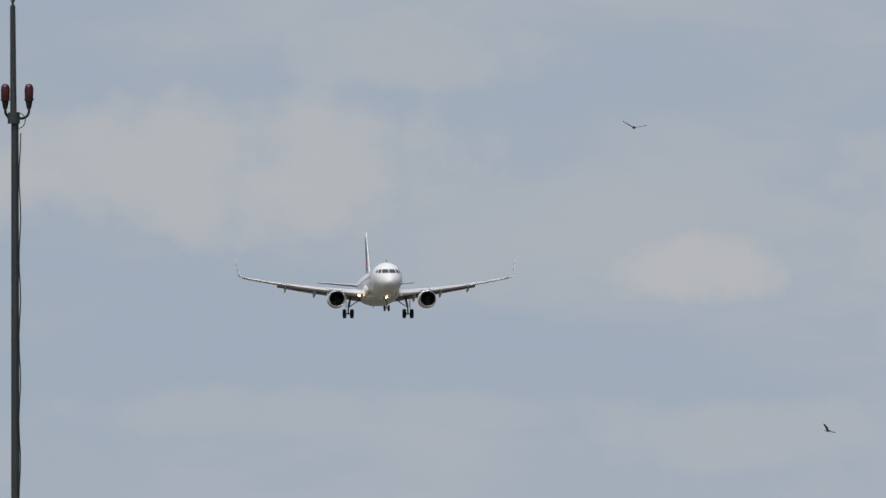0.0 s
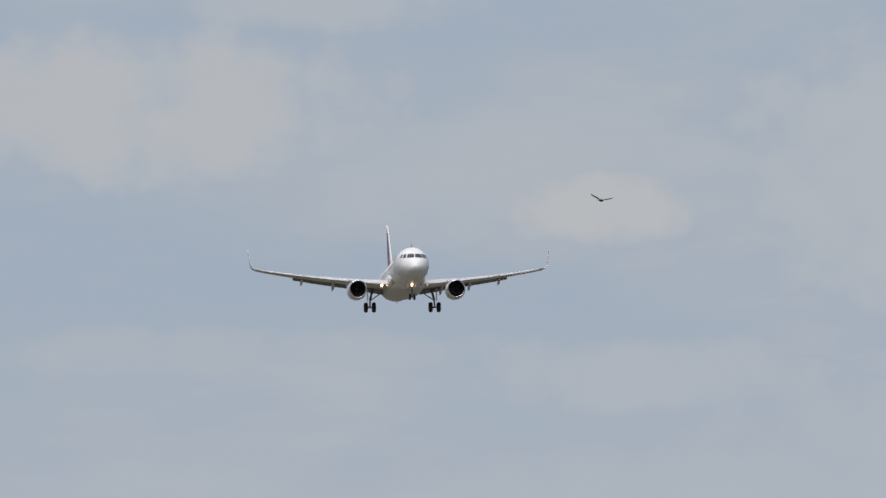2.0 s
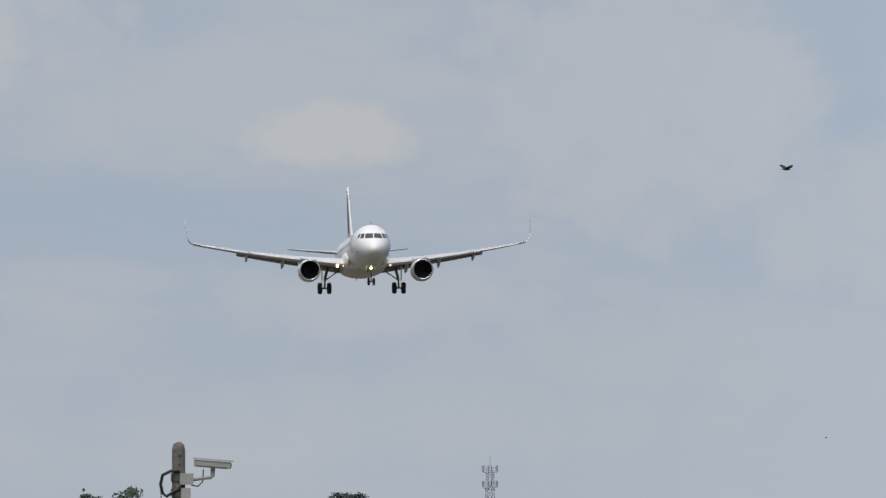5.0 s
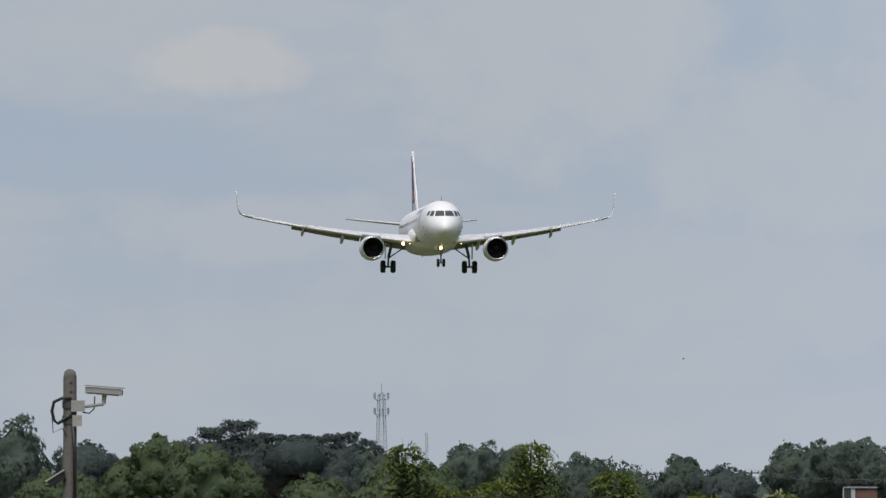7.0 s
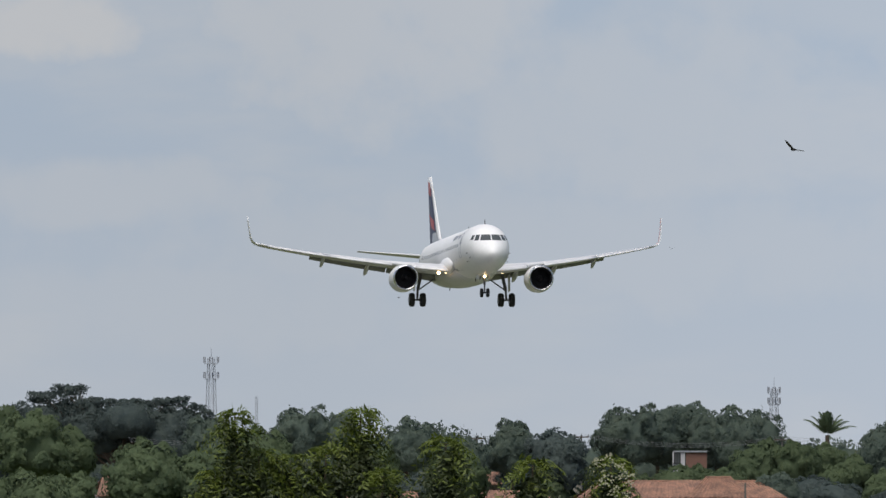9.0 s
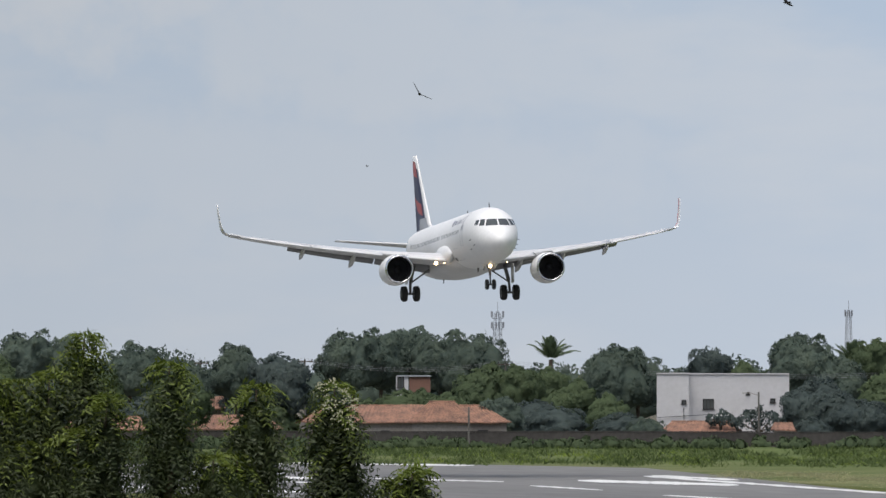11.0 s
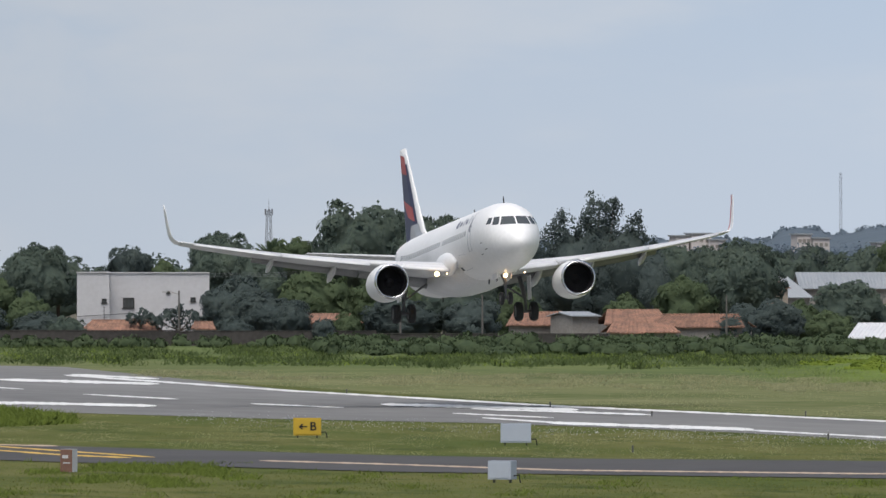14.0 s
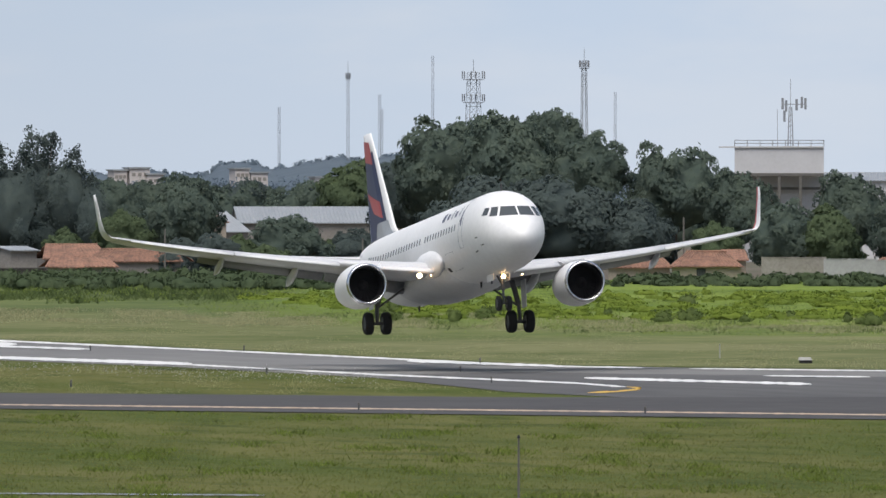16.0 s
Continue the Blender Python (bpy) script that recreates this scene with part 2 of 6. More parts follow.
def lathe(rings, seg, centre=(0, 0, 0)):
    """A body round the y axis from (y, radius) pairs."""
    bm = bmesh.new()
    rows = []
    for y, r in rings:
        rows.append([bm.verts.new((centre[0] + r * math.cos(2 * math.pi * i / seg), centre[1] + y, centre[2] + r * math.sin(2 * math.pi * i / seg))) for i in range(seg)])
    for a, b in zip(rows, rows[1:]):
        for i in range(seg):
            bm.faces.new((a[i], a[(i + 1) % seg], b[(i + 1) % seg], b[i]))
    return smooth(bm)


def loft(rows, closed=True, caps=True):
    bm = bmesh.new()
    vs = [[bm.verts.new(p) for p in row] for row in rows]
    n = len(vs[0])
    for a, b in zip(vs, vs[1:]):
        for i in range(n if closed else n - 1):
            bm.faces.new((a[i], a[(i + 1) % n], b[(i + 1) % n], b[i]))
    if caps and closed:
        bm.faces.new(vs[0])
        bm.faces.new(list(reversed(vs[-1])))
    bmesh.ops.recalc_face_normals(bm, faces=bm.faces)
    return bm


def tube(pts, r, seg=8):
    """One bent round rod through the points."""
    pts = [Vector(p) for p in pts]
    rows = []
    for i, p in enumerate(pts):
        way = (pts[min(i + 1, len(pts) - 1)] - pts[max(i - 1, 0)]).normalized()
        a = way.cross(Vector((0, 1, 0.01))).normalized()
        b = way.cross(a)
        rows.append([p + (a * math.cos(2 * math.pi * k / seg) + b * math.sin(2 * math.pi * k / seg)) * r for k in range(seg)])
    return smooth(loft(rows))


def thing(name, label, category, m=None, group="", kind=""):
    ob = new(name)
    if m:
        ob.matrix_basis = m
    return tagged(ob, label, category, group, kind)


# ---- ground ----
ground = raw("ground", [(-4000, -2500, 0), (5200, -2500, 0), (5200, 5000, 0), (-4000, 5000, 0)], [(0, 1, 2, 3)], GRASS)
tagged(ground, "flat airfield of short mixed green and dry grass", "ground", kind="structure")


def lay(name, outline, z, material, label, category, kind="structure"):
    """A sheet on the ground from bearing and elevation ticks."""
    vs = [site(b, reach(e), z) for b, e in outline]
    ob = raw(name, vs, [tuple(range(len(vs)))], material)
    return tagged(ob, label, category, kind=kind)


lay("runway", [(-700, 768), (300, 772), (700, 780), (830, 793), (1100, 821), (1568, 848), (1965, 866), (2300, 882), (2550, 894), (3400, 907),
               (3400, 951), (2700, 951), (2480, 941), (2250, 916), (1880, 896), (1460, 880), (1100, 873), (700, 861), (330, 843), (0, 829), (-700, 815)],
    0.02, ASPHALT, "grey worn asphalt runway with white markings", "runway")
lay("taxiway", [(3400, 950), (2500, 951), (2100, 947), (1580, 943), (1260, 937), (660, 920), (400, 912), (-300, 903), (-300, 925), (400, 938), (660, 948),
                (1260, 966), (1580, 971), (3400, 993)], 0.035, TAXI, "dark asphalt taxiway with faded edge lines", "taxiway")


lay("taxiway", [(2250, 917), (2330, 909), (2480, 906), (2700, 909), (3400, 917), (3400, 950.5), (2700, 950.5), (2480, 941)], 0.028, APRON, "dark patched asphalt where taxiway and runway join", "taxiway")


def strip(points, half, z=0.05):
    """A worn painted stripe with uneven edges along points of bearing and elevation ticks."""
    rnd = random.Random(int(points[0][0] * 7 + points[-1][1]))
    fine = []
    for (b0, e0), (b1, e1) in zip(points, points[1:]):
        n = max(1, int(abs(b1 - b0) / 9))
        fine += [(b0 + (b1 - b0) * i / n, e0 + (e1 - e0) * i / n) for i in range(n)]
    fine.append(points[-1])
    n = len(fine)
    width = [half * rnd.uniform(0.62, 1.12) * min(1.0, 0.3 + 0.35 * min(i, n - 1 - i)) for i in range(n)]
    near = [site(b, reach(e + w), z) for (b, e), w in zip(fine, width)]
    far = [site(b, reach(e - w), z) for (b, e), w in zip(fine, width)]
    return near + far, [(i, i + 1, n + i + 1, n + i) for i in range(n - 1)]


def stripe(points, half, material, label, name="runway_marking"):
    vs, fs = strip(points, half, 0.046 if half < 1.2 else (0.05 if half > 1.7 else 0.042))
    return tagged(raw(name, vs, fs, material), label, "marking", kind="structure")


EDGE = "thin white painted runway edge line"
stripe([(700, 795), (1100, 823), (1568, 850), (1965, 868), (2300, 884), (2560, 896), (2720, 899)], 1.6, LINE, EDGE)
stripe([(2800, 900), (3150, 904), (3380, 908)], 1.3, LINE, EDGE)
stripe([(20, 771), (400, 776)], 1.3, LINE, EDGE)
stripe([(328, 837), (480, 842), (620, 847)], 1.5, LINE, EDGE)
stripe([(-300, 812), (-100, 817), (120, 824), (328, 837)], 1.3, LINE, EDGE)
stripe([(1440, 871), (1560, 879), (1913, 893), (2250, 911), (2600, 926), (2690, 933)], 1.5, LINE, EDGE)
for a, b, half in (((583, 803), (868, 811), 2.6), ((713, 794), (868, 802), 1.8), ((543, 843), (863, 850), 2.6), ((1260, 847), (1610, 857), 2.8),
                   ((1557, 880), (1920, 892), 3.0), ((1420, 855), (1740, 866), 1.8), ((2300, 887), (2575, 896), 2.3), ((2614, 917), (3016, 928), 2.3), ((-140, 786), (60, 790), 2.0), ((30, 797), (120, 799), 1.8)):
    stripe([a, b], half, LINE, "broad white touchdown block painted on the runway")
for a, b in (((218, 799), (453, 805)), ((498, 812), (628, 820)), ((733, 829), (903, 838)), ((1030, 846), (1195, 853)), ((1387, 863), (1567, 871)),
             ((60, 805), (160, 808)), ((2930, 913), (3120, 915))):
    stripe([a, b], 1.1, LINE, "faded white dash painted on the runway")
stripe([(400, 920), (520, 924), (700, 937), (820, 942)], 1.3, YELLOW, "yellow painted taxiway curve", "taxiway_marking")
stripe([(560, 920), (700, 930), (860, 941)], 1.2, YELLOW, "yellow painted taxiway curve", "taxiway_marking")
stripe([(380, 917), (560, 918), (690, 921)], 1.2, PALELINE, "faded pale taxiway edge line", "taxiway_marking")
stripe([(1045, 947), (1260, 953), (1580, 964), (2100, 970), (2700, 977), (3380, 985)], 1.3, PALELINE, "faded pale taxiway edge line", "taxiway_marking")
stripe([(2620, 943), (2670, 941), (2705, 937.5), (2715, 935), (2690, 932.5)], 1.4, YELLOW, "yellow painted taxiway curve", "taxiway_marking")

tagged(raw("drain_kerb", *strip([(1400, 1119), (1580, 1121), (2050, 1124.5)], 1.3, 0.03), PALESTEEL), "thin grey concrete drain edge in the grass", "kerb", kind="structure")

# the sky's far backdrop: soft overcast with gaps of blue-grey
def sky_material():
    m = bpy.data.materials.new("overcast sky")
    m.use_nodes = True
    n, l = m.node_tree.nodes, m.node_tree.links
    n.remove(n["Principled BSDF"])
    em = n.new("ShaderNodeEmission")
    l.new(em.outputs[0], n["Material Output"].inputs[0])
    uv = n.new("ShaderNodeUVMap")
    uv.uv_map = "sky"

    def noise_at(scale, stretch, detail, seedx):
        mp = n.new("ShaderNodeMapping")
        mp.inputs["Scale"].default_value = (scale, scale * stretch, 1)
        mp.inputs["Location"].default_value = (seedx, seedx * 0.7, 0)
        l.new(uv.outputs[0], mp.inputs[0])
        t = n.new("ShaderNodeTexNoise")
        t.inputs["Scale"].default_value, t.inputs["Detail"].default_value, t.inputs["Roughness"].default_value = 1, detail, 0.55
        l.new(mp.outputs[0], t.inputs["Vector"])
        return t.outputs[0]

    def math2(op, a, b):
        q = n.new("ShaderNodeMath")
        q.operation = op
        for i, v in enumerate((a, b)):
            if isinstance(v, float):
                q.inputs[i].default_value = v
            else:
                l.new(v, q.inputs[i])
        return q.outputs[0]

    def ranged(v, a, b, c, d, kind="SMOOTHSTEP"):
        r = n.new("ShaderNodeMapRange")
        r.interpolation_type = kind
        for i, q in enumerate((a, b, c, d)):
            r.inputs[i + 1].default_value = q
        l.new(v, r.inputs[0])
        return r.outputs[0]

    sep = n.new("ShaderNodeSeparateXYZ")
    l.new(uv.outputs[0], sep.inputs[0])
    wob = math2("SUBTRACT", noise_at(7.0, 1.0, 5, 3.0), 0.5)
    total = ranged(noise_at(1.1, 3.0, 5, 8.3), 0.42, 0.68, 0.0, 0.55)
    # single banks of cloud: centre and half size in thousands of ticks
    for cx, cy, rx, ry, w in ((-0.84, -0.14, 0.2, 0.07, 0.9), (-1.68, -0.31, 0.5, 0.14, 0.8), (-0.28, -0.2, 0.36, 0.26, 0.6), (-0.95, -0.46, 0.3, 0.07, 0.0),
                              (-1.35, -0.53, 0.28, 0.08, 0.5), (-0.75, 0.16, 0.35, 0.07, 0.45), (-1.5, 0.12, 0.5, 0.05, 0.35), (-0.55, 0.36, 0.6, 0.09, 0.3), (0.25, 0.02, 0.45, 0.2, 0.45), (0.6, -0.25, 0.5, 0.2, 0.3), (0.1, 0.25, 0.9, 0.12, 0.35)):
        dx = math2("DIVIDE", math2("SUBTRACT", sep.outputs[0], cx), rx)
        dy = math2("DIVIDE", math2("SUBTRACT", sep.outputs[1], -cy), ry)
        dist = math2("ADD", math2("POWER", math2("ABSOLUTE", dx, 0.0), 2.0), math2("POWER", math2("ABSOLUTE", dy, 0.0), 2.0))
        dist = math2("ADD", dist, math2("MULTIPLY", wob, 2.8))
        total = math2("MAXIMUM", total, ranged(dist, 0.1, 1.45, w * 1.05, 0.0))
    lumps = math2("MULTIPLY", math2("SUBTRACT", noise_at(5.0, 2.2, 6, 1.7), 0.5), 0.18)
    fac = math2("ADD", total, lumps)
    mix = n.new("ShaderNodeMix")
    mix.data_type = "RGBA"
    mix.inputs["A"].default_value, mix.inputs["B"].default_value = (0.396, 0.468, 0.563, 1), (0.535, 0.548, 0.57, 1)
    l.new(fac, mix.inputs["Factor"])
    low = ranged(sep.outputs[1], -0.56, 0.05, 0.55, 0.0)
    haze = n.new("ShaderNodeMix")
    haze.data_type = "RGBA"
    haze.inputs["B"].default_value = (0.49, 0.525, 0.575, 1)
    l.new(mix.outputs["Result"], haze.inputs["A"])
    l.new(low, haze.inputs["Factor"])
    # the haze brightens to the right, towards the thinner cloud
    wide = n.new("ShaderNodeCombineXYZ")
    for i, most in enumerate((1.235, 1.27, 1.32)):
        l.new(ranged(sep.outputs[0], -0.4, 2.6, 1.05, most, "LINEAR"), wide.inputs[i])
    vec = n.new("ShaderNodeVectorMath")
    vec.operation = "MULTIPLY"
    l.new(haze.outputs["Result"], vec.inputs[0])
    l.new(wide.outputs[0], vec.inputs[1])
    l.new(vec.outputs[0], em.inputs[0])
    return m


def sky_backdrop():
    vs, fs, uvs = [], [], []
    bs, es = [-9000 + 450 * i for i in range(46)], [700, 560, 400, 200, 0, -200, -400, -700, -1000, -1500]
    for e in es:
        for b in bs:
            vs.append(site(b, 4700, rise(e, 4700)))
            uvs.append((b / 1000, -e / 1000))
    w = len(bs)
    for j in range(len(es) - 1):
        for i in range(w - 1):
            fs.append((j * w + i, j * w + i + 1, (j + 1) * w + i + 1, (j + 1) * w + i))
    ob = raw("sky_backdrop", vs, fs, sky_material(), smooth=True)
    layer = ob.data.uv_layers.new(name="sky")
    for loop in ob.data.loops:
        layer.data[loop.index].uv = uvs[loop.vertex_index]
    return tagged(ob, "hazy overcast sky with pale cloud banks", "sky", kind="structure")


sky_backdrop()


# ---- trees ----
def unit(a):
    return a / np.linalg.norm(a, axis=1)[:, None]


def dome(rng, w, h, base, count, size, detail=3):
    """A crown of boughs, each with small leafy puffs round it, over a ragged inner mass (none at detail 0): half width w, from base up to h."""
    boughs, puffs = int(np.clip(count / 260, 4, 36)), int(np.clip(count / 36, 10, 260))
    broad = unit(rng.normal(size=(6, 3)))
    amp, tight = rng.uniform(0.08, 0.3, 6), rng.uniform(3, 8, 6)

    def field(q):
        return (0.8 + (amp * np.exp(tight * (q @ broad.T - 1))).max(1)) * (np.abs(q) ** 2.2).sum(1) ** (-1 / 2.2)
    # boughs spread over the crown
    i = np.arange(boughs) + 0.5
    z = 1 - 1.5 * i / boughs
    turn = i * 2.39996 + rng.normal(0, 0.4, boughs)
    r = np.sqrt(np.maximum(0, 1 - z * z))
    bd = unit(np.stack([r * np.cos(turn), r * np.sin(turn), z + rng.normal(0, 0.07, boughs)], 1))
    br = rng.uniform(0.65, 1.35, boughs) * 1.45 / math.sqrt(boughs)
    bc = bd * (field(bd) - br * 0.85 + rng.normal(0, 0.05, boughs))[:, None]
    # puffs of foliage on the outer side of each bough
    own = rng.choice(boughs, puffs, p=br ** 2 / (br ** 2).sum())
    pn = unit(rng.normal(size=(puffs, 3)) + bd[own] * 1.1 + np.array((0, 0, 0.3)))
    pr = rng.uniform(0.55, 1.35, puffs) * 1.55 / math.sqrt(puffs)
    pc = bc[own] + pn * (br[own] * rng.uniform(0.72, 1.0, puffs))[:, None]
    # leaves on the puffs, a few on sprigs that stand out
    pick = rng.choice(puffs, count, p=pr ** 2 / (pr ** 2).sum())
    n = unit(rng.normal(size=(count, 3)) + pn[pick] * 0.7 + np.array((0, 0, 0.3)))
    far = rng.uniform(0.45, 1.08, count) + (rng.random(count) < 0.06) * rng.uniform(0, 0.6, count)
    p = pc[pick] + n * (pr[pick] * far)[:, None] * np.array((1, 1, 0.8))
    # others close over the boughs between the puffs
    flat = rng.random(count) < 0.42
    hold = own[pick]
    m = unit(rng.normal(size=(count, 3)) + bd[hold] * 0.9)
    p = np.where(flat[:, None], bc[hold] + m * (br[hold] * rng.uniform(0.9, 1.04, count))[:, None], p)
    n = np.where(flat[:, None], m, n)
    lean = np.where(flat[:, None], m, pn[pick])
    sx, top, low = np.percentile(np.abs(p[:, :2]).max(1), 99.6), np.percentile(p[:, 2], 99.8), p[:, 2].min()
    k = np.array((w / sx, w / sx, (h - base) / (top - low)))
    shift = np.array((0, 0, base - low * k[2]))
    p = p * k + shift
    shade = unit(n * 0.35 + lean * 0.45 + bd[hold] * 0.45 + np.array((0, 0, 0.25)) + rng.normal(size=n.shape) * 0.16)
    # the leaves hang, their faces turned outwards
    nrm = unit((n + bd[hold] * 0.7) * np.array((1, 1, 0.3)) + rng.normal(size=n.shape) * 0.25)
    a = unit(np.cross(nrm, rng.normal(size=n.shape)))
    b = np.cross(nrm, a)
    s = size * rng.uniform(0.55, 1.4, count)[:, None]
    v = np.stack([p - a * s, p - b * s * 0.55 + nrm * s * 0.15, p + a * s, p + b * s * 0.55 + nrm * s * 0.15], 1).reshape(-1, 3)
    f = np.arange(len(v)).reshape(-1, 4).tolist()
    if not detail:
        return v.tolist(), f, shade.repeat(4, 0).tolist()
    bm = bmesh.new()
    bmesh.ops.create_icosphere(bm, subdivisions=detail, radius=1)
    c = np.array([q.co.normalized()[:] for q in bm.verts])
    off = len(v)
    f += [tuple(off + q.index for q in face.verts) for face in bm.faces]
    bm.free()
    # the inner mass follows the boughs
    along = c @ bc.T
    room = br[None, :] ** 2 - (bc ** 2).sum(1)[None, :] + along ** 2
    hit = np.where((room > 0) & (along > 0), along + np.sqrt(np.maximum(room, 0)), 0).max(1)
    rad = np.maximum(hit * 0.88, 0.68 * field(c)) + rng.normal(0, 0.025, len(c))
    c2 = c * rad[:, None] * k + shift
    c2[:, 2] = np.maximum(c2[:, 2], base)
    best = np.where(room > 0, along + np.sqrt(np.maximum(room, 0)), -1).argmax(1)
    cs = unit(unit(c * rad[:, None] - bc[best] + 1e-6) + c * 0.9 + np.array((0, 0, 0.25)) + rng.normal(size=c.shape) * 0.25)
    return np.concatenate([v, c2]).tolist(), f, np.concatenate([shade.repeat(4, 0), cs]).tolist()


def make_tree(seed, w, h, material, label, name="tree", trunk=0.07, leaf_count=6800, leaf=0.205):
    """A broad-leaved tree: half width w, height h."""
    rng = np.random.default_rng(seed)
    ob = thing(name, label, "tree")
    base = h * trunk
    v, f, shade = dome(rng, w, h, base, leaf_count, leaf)
    bm = rods(((0, 0, -45), (0.1, 0, base * 1.6), 0.04 * h, 0.03 * h))
    for i in range(6):
        a = i * 1.05 + rng.uniform(0, 0.5)
        rod(bm, (0.1, 0, base * rng.uniform(0.8, 1.4)), (math.cos(a) * w * 0.6, math.sin(a) * w * 0.6, h * rng.uniform(0.35, 0.6)), 0.018 * h, 0.006 * h, seg=6)
    part("trunk", bm, BARK, ob)
    raw("crown", v, f, material, ob, normals=shade)
    return ob


def plant(stock, b, d, top, half, seed):
    """A copy of a stock tree that stands at bearing b and range d, as high as elevation tick top and half ticks wide each way."""
    src, w, h = stock
    height, wide = rise(top, d), half * d / TICK
    rnd = random.Random(seed)
    s = wide / w
    tall = min(height, s * h)
    m = Matrix.Translation(site(b, d, height - tall)) @ Matrix.Rotation(rnd.uniform(0, 6.28), 4, "Z") @ Matrix.Diagonal((s, s, tall / h, 1))
    return copy_thing(src, m)


STOCK = {}
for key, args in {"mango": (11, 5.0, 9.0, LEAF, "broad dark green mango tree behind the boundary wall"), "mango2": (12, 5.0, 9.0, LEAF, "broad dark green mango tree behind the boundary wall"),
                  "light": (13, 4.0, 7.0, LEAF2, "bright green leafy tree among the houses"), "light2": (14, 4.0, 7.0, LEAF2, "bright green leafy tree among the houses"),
                  "dark": (15, 4.5, 9.0, LEAF3, "dense dark tree with haze in its leaf colour"), "dark2": (16, 4.5, 9.0, LEAF3, "dense dark tree with haze in its leaf colour")}.items():
    ob = make_tree(*args)
    STOCK[key] = (ob, args[1], args[2])
    ob.matrix_basis = Matrix.Translation(site(-2600 - 260 * len(STOCK), 1900))

def grove(*rows):
    for i, (kind, b, top, half, d) in enumerate(rows):
        plant(STOCK[kind], b, d, top, half, b * 7 + i)


# skyline behind the boundary wall
grove(("mango", -1250, 492, 120, 1450), ("dark", -1075, 535, 60, 1420), ("light", -1130, 590, 90, 1400), ("mango2", -1010, 560, 70, 1440), ("dark2", -880, 560, 80, 1460), ("mango2", -560, 555, 60, 1440), ("light2", -470, 575, 70, 1400))
grove(("mango", -395, 535, 58, 1450), ("mango2", -330, 545, 50, 1460), ("mango", -210, 556, 60, 1450), ("light", -270, 590, 60, 1400), ("light2", -120, 610, 60, 1400), ("mango2", -22, 560, 58, 1440), ("dark", 60, 577, 60, 1430))
grove(("mango", 185, 533, 66, 1480), ("mango2", 285, 531, 74, 1500), ("mango", 390, 537, 70, 1480), ("light", 415, 595, 70, 1450), ("light2", 480, 598, 50, 1440), ("mango2", 642, 563, 78, 1460), ("mango", 690, 568, 62, 1480))
grove(("light", 640, 648, 48, 1425), ("dark", 820, 566, 46, 1500), ("light", 885, 592, 55, 1500), ("mango", 985, 545, 66, 1470), ("mango2", 1045, 575, 62, 1460), ("mango", 1235, 487, 105, 1480), ("mango2", 1345, 510, 85, 1462))
grove(("mango", 1420, 513, 72, 1475), ("light", 1150, 600, 80, 1440), ("light2", 1290, 590, 90, 1440), ("dark2", 1010, 620, 70, 1430), ("mango2", 1400, 600, 90, 1430), ("mango2", 960, 541, 50, 1475), ("light2", 1105, 552, 45, 1470), ("mango", 1150, 562, 50, 1480), ("dark", 1500, 560, 55, 1500), ("light", 1490, 640, 60, 1430))
grove(("dark", 1530, 590, 62, 1500), ("mango", 1775, 562, 70, 1500), ("mango2", 1900, 555, 80, 1560), ("light2", 1800, 620, 60, 1450), ("mango", 1980, 570, 80, 1780))
grove(("mango2", 2095, 628, 90, 1430), ("light", 1995, 662, 50, 1420), ("light2", 2210, 530, 75, 1760), ("mango", 2150, 560, 90, 1780), ("dark", 2300, 530, 70, 1500), ("mango", 2380, 455, 110, 1480), ("mango2", 2480, 446, 110, 1470))
grove(("mango2", 2570, 441, 80, 1480), ("mango", 2620, 480, 80, 1470), ("dark2", 2450, 560, 130, 1440), ("dark", 2580, 560, 120, 1440), ("mango", 2775, 500, 95, 1500), ("dark2", 2700, 600, 80, 1440), ("mango2", 2890, 546, 80, 1480), ("mango", 2960, 600, 70, 1440))
grove(("mango2", 3085, 550, 85, 1500), ("light", 3040, 610, 70, 1440), ("mango", 3195, 592, 80, 1480), ("light2", 2850, 640, 50, 1430), ("light", 1690, 650, 50, 1430), ("light2", 560, 640, 60, 1440), ("dark", 510, 660, 60, 1430), ("light2", 535, 603, 55, 1449), ("light", 585, 622, 40, 1440))
grove(("mango2", 1790, 562, 50, 1900), ("mango", 1850, 561, 50, 1900), ("dark", 2005, 563, 55, 1900), ("mango2", 2060, 575, 50, 1900), ("mango", 2140, 580, 60, 1900), ("light2", 2200, 588, 50, 1900), ("mango", 1930, 572, 60, 1900))
grove(("mango2", 235, 539, 62, 1492), ("mango", 340, 538, 62, 1492), ("mango", 645, 573, 62, 1478), ("mango2", 1290, 503, 76, 1492), ("mango", 1385, 515, 66, 1490), ("mango", 2430, 455, 92, 1492), ("mango2", 2528, 447, 84, 1492), ("light2", 302, 640, 44, 1427), ("dark", 20, 600, 70, 1450), ("mango2", -110, 585, 60, 1450))
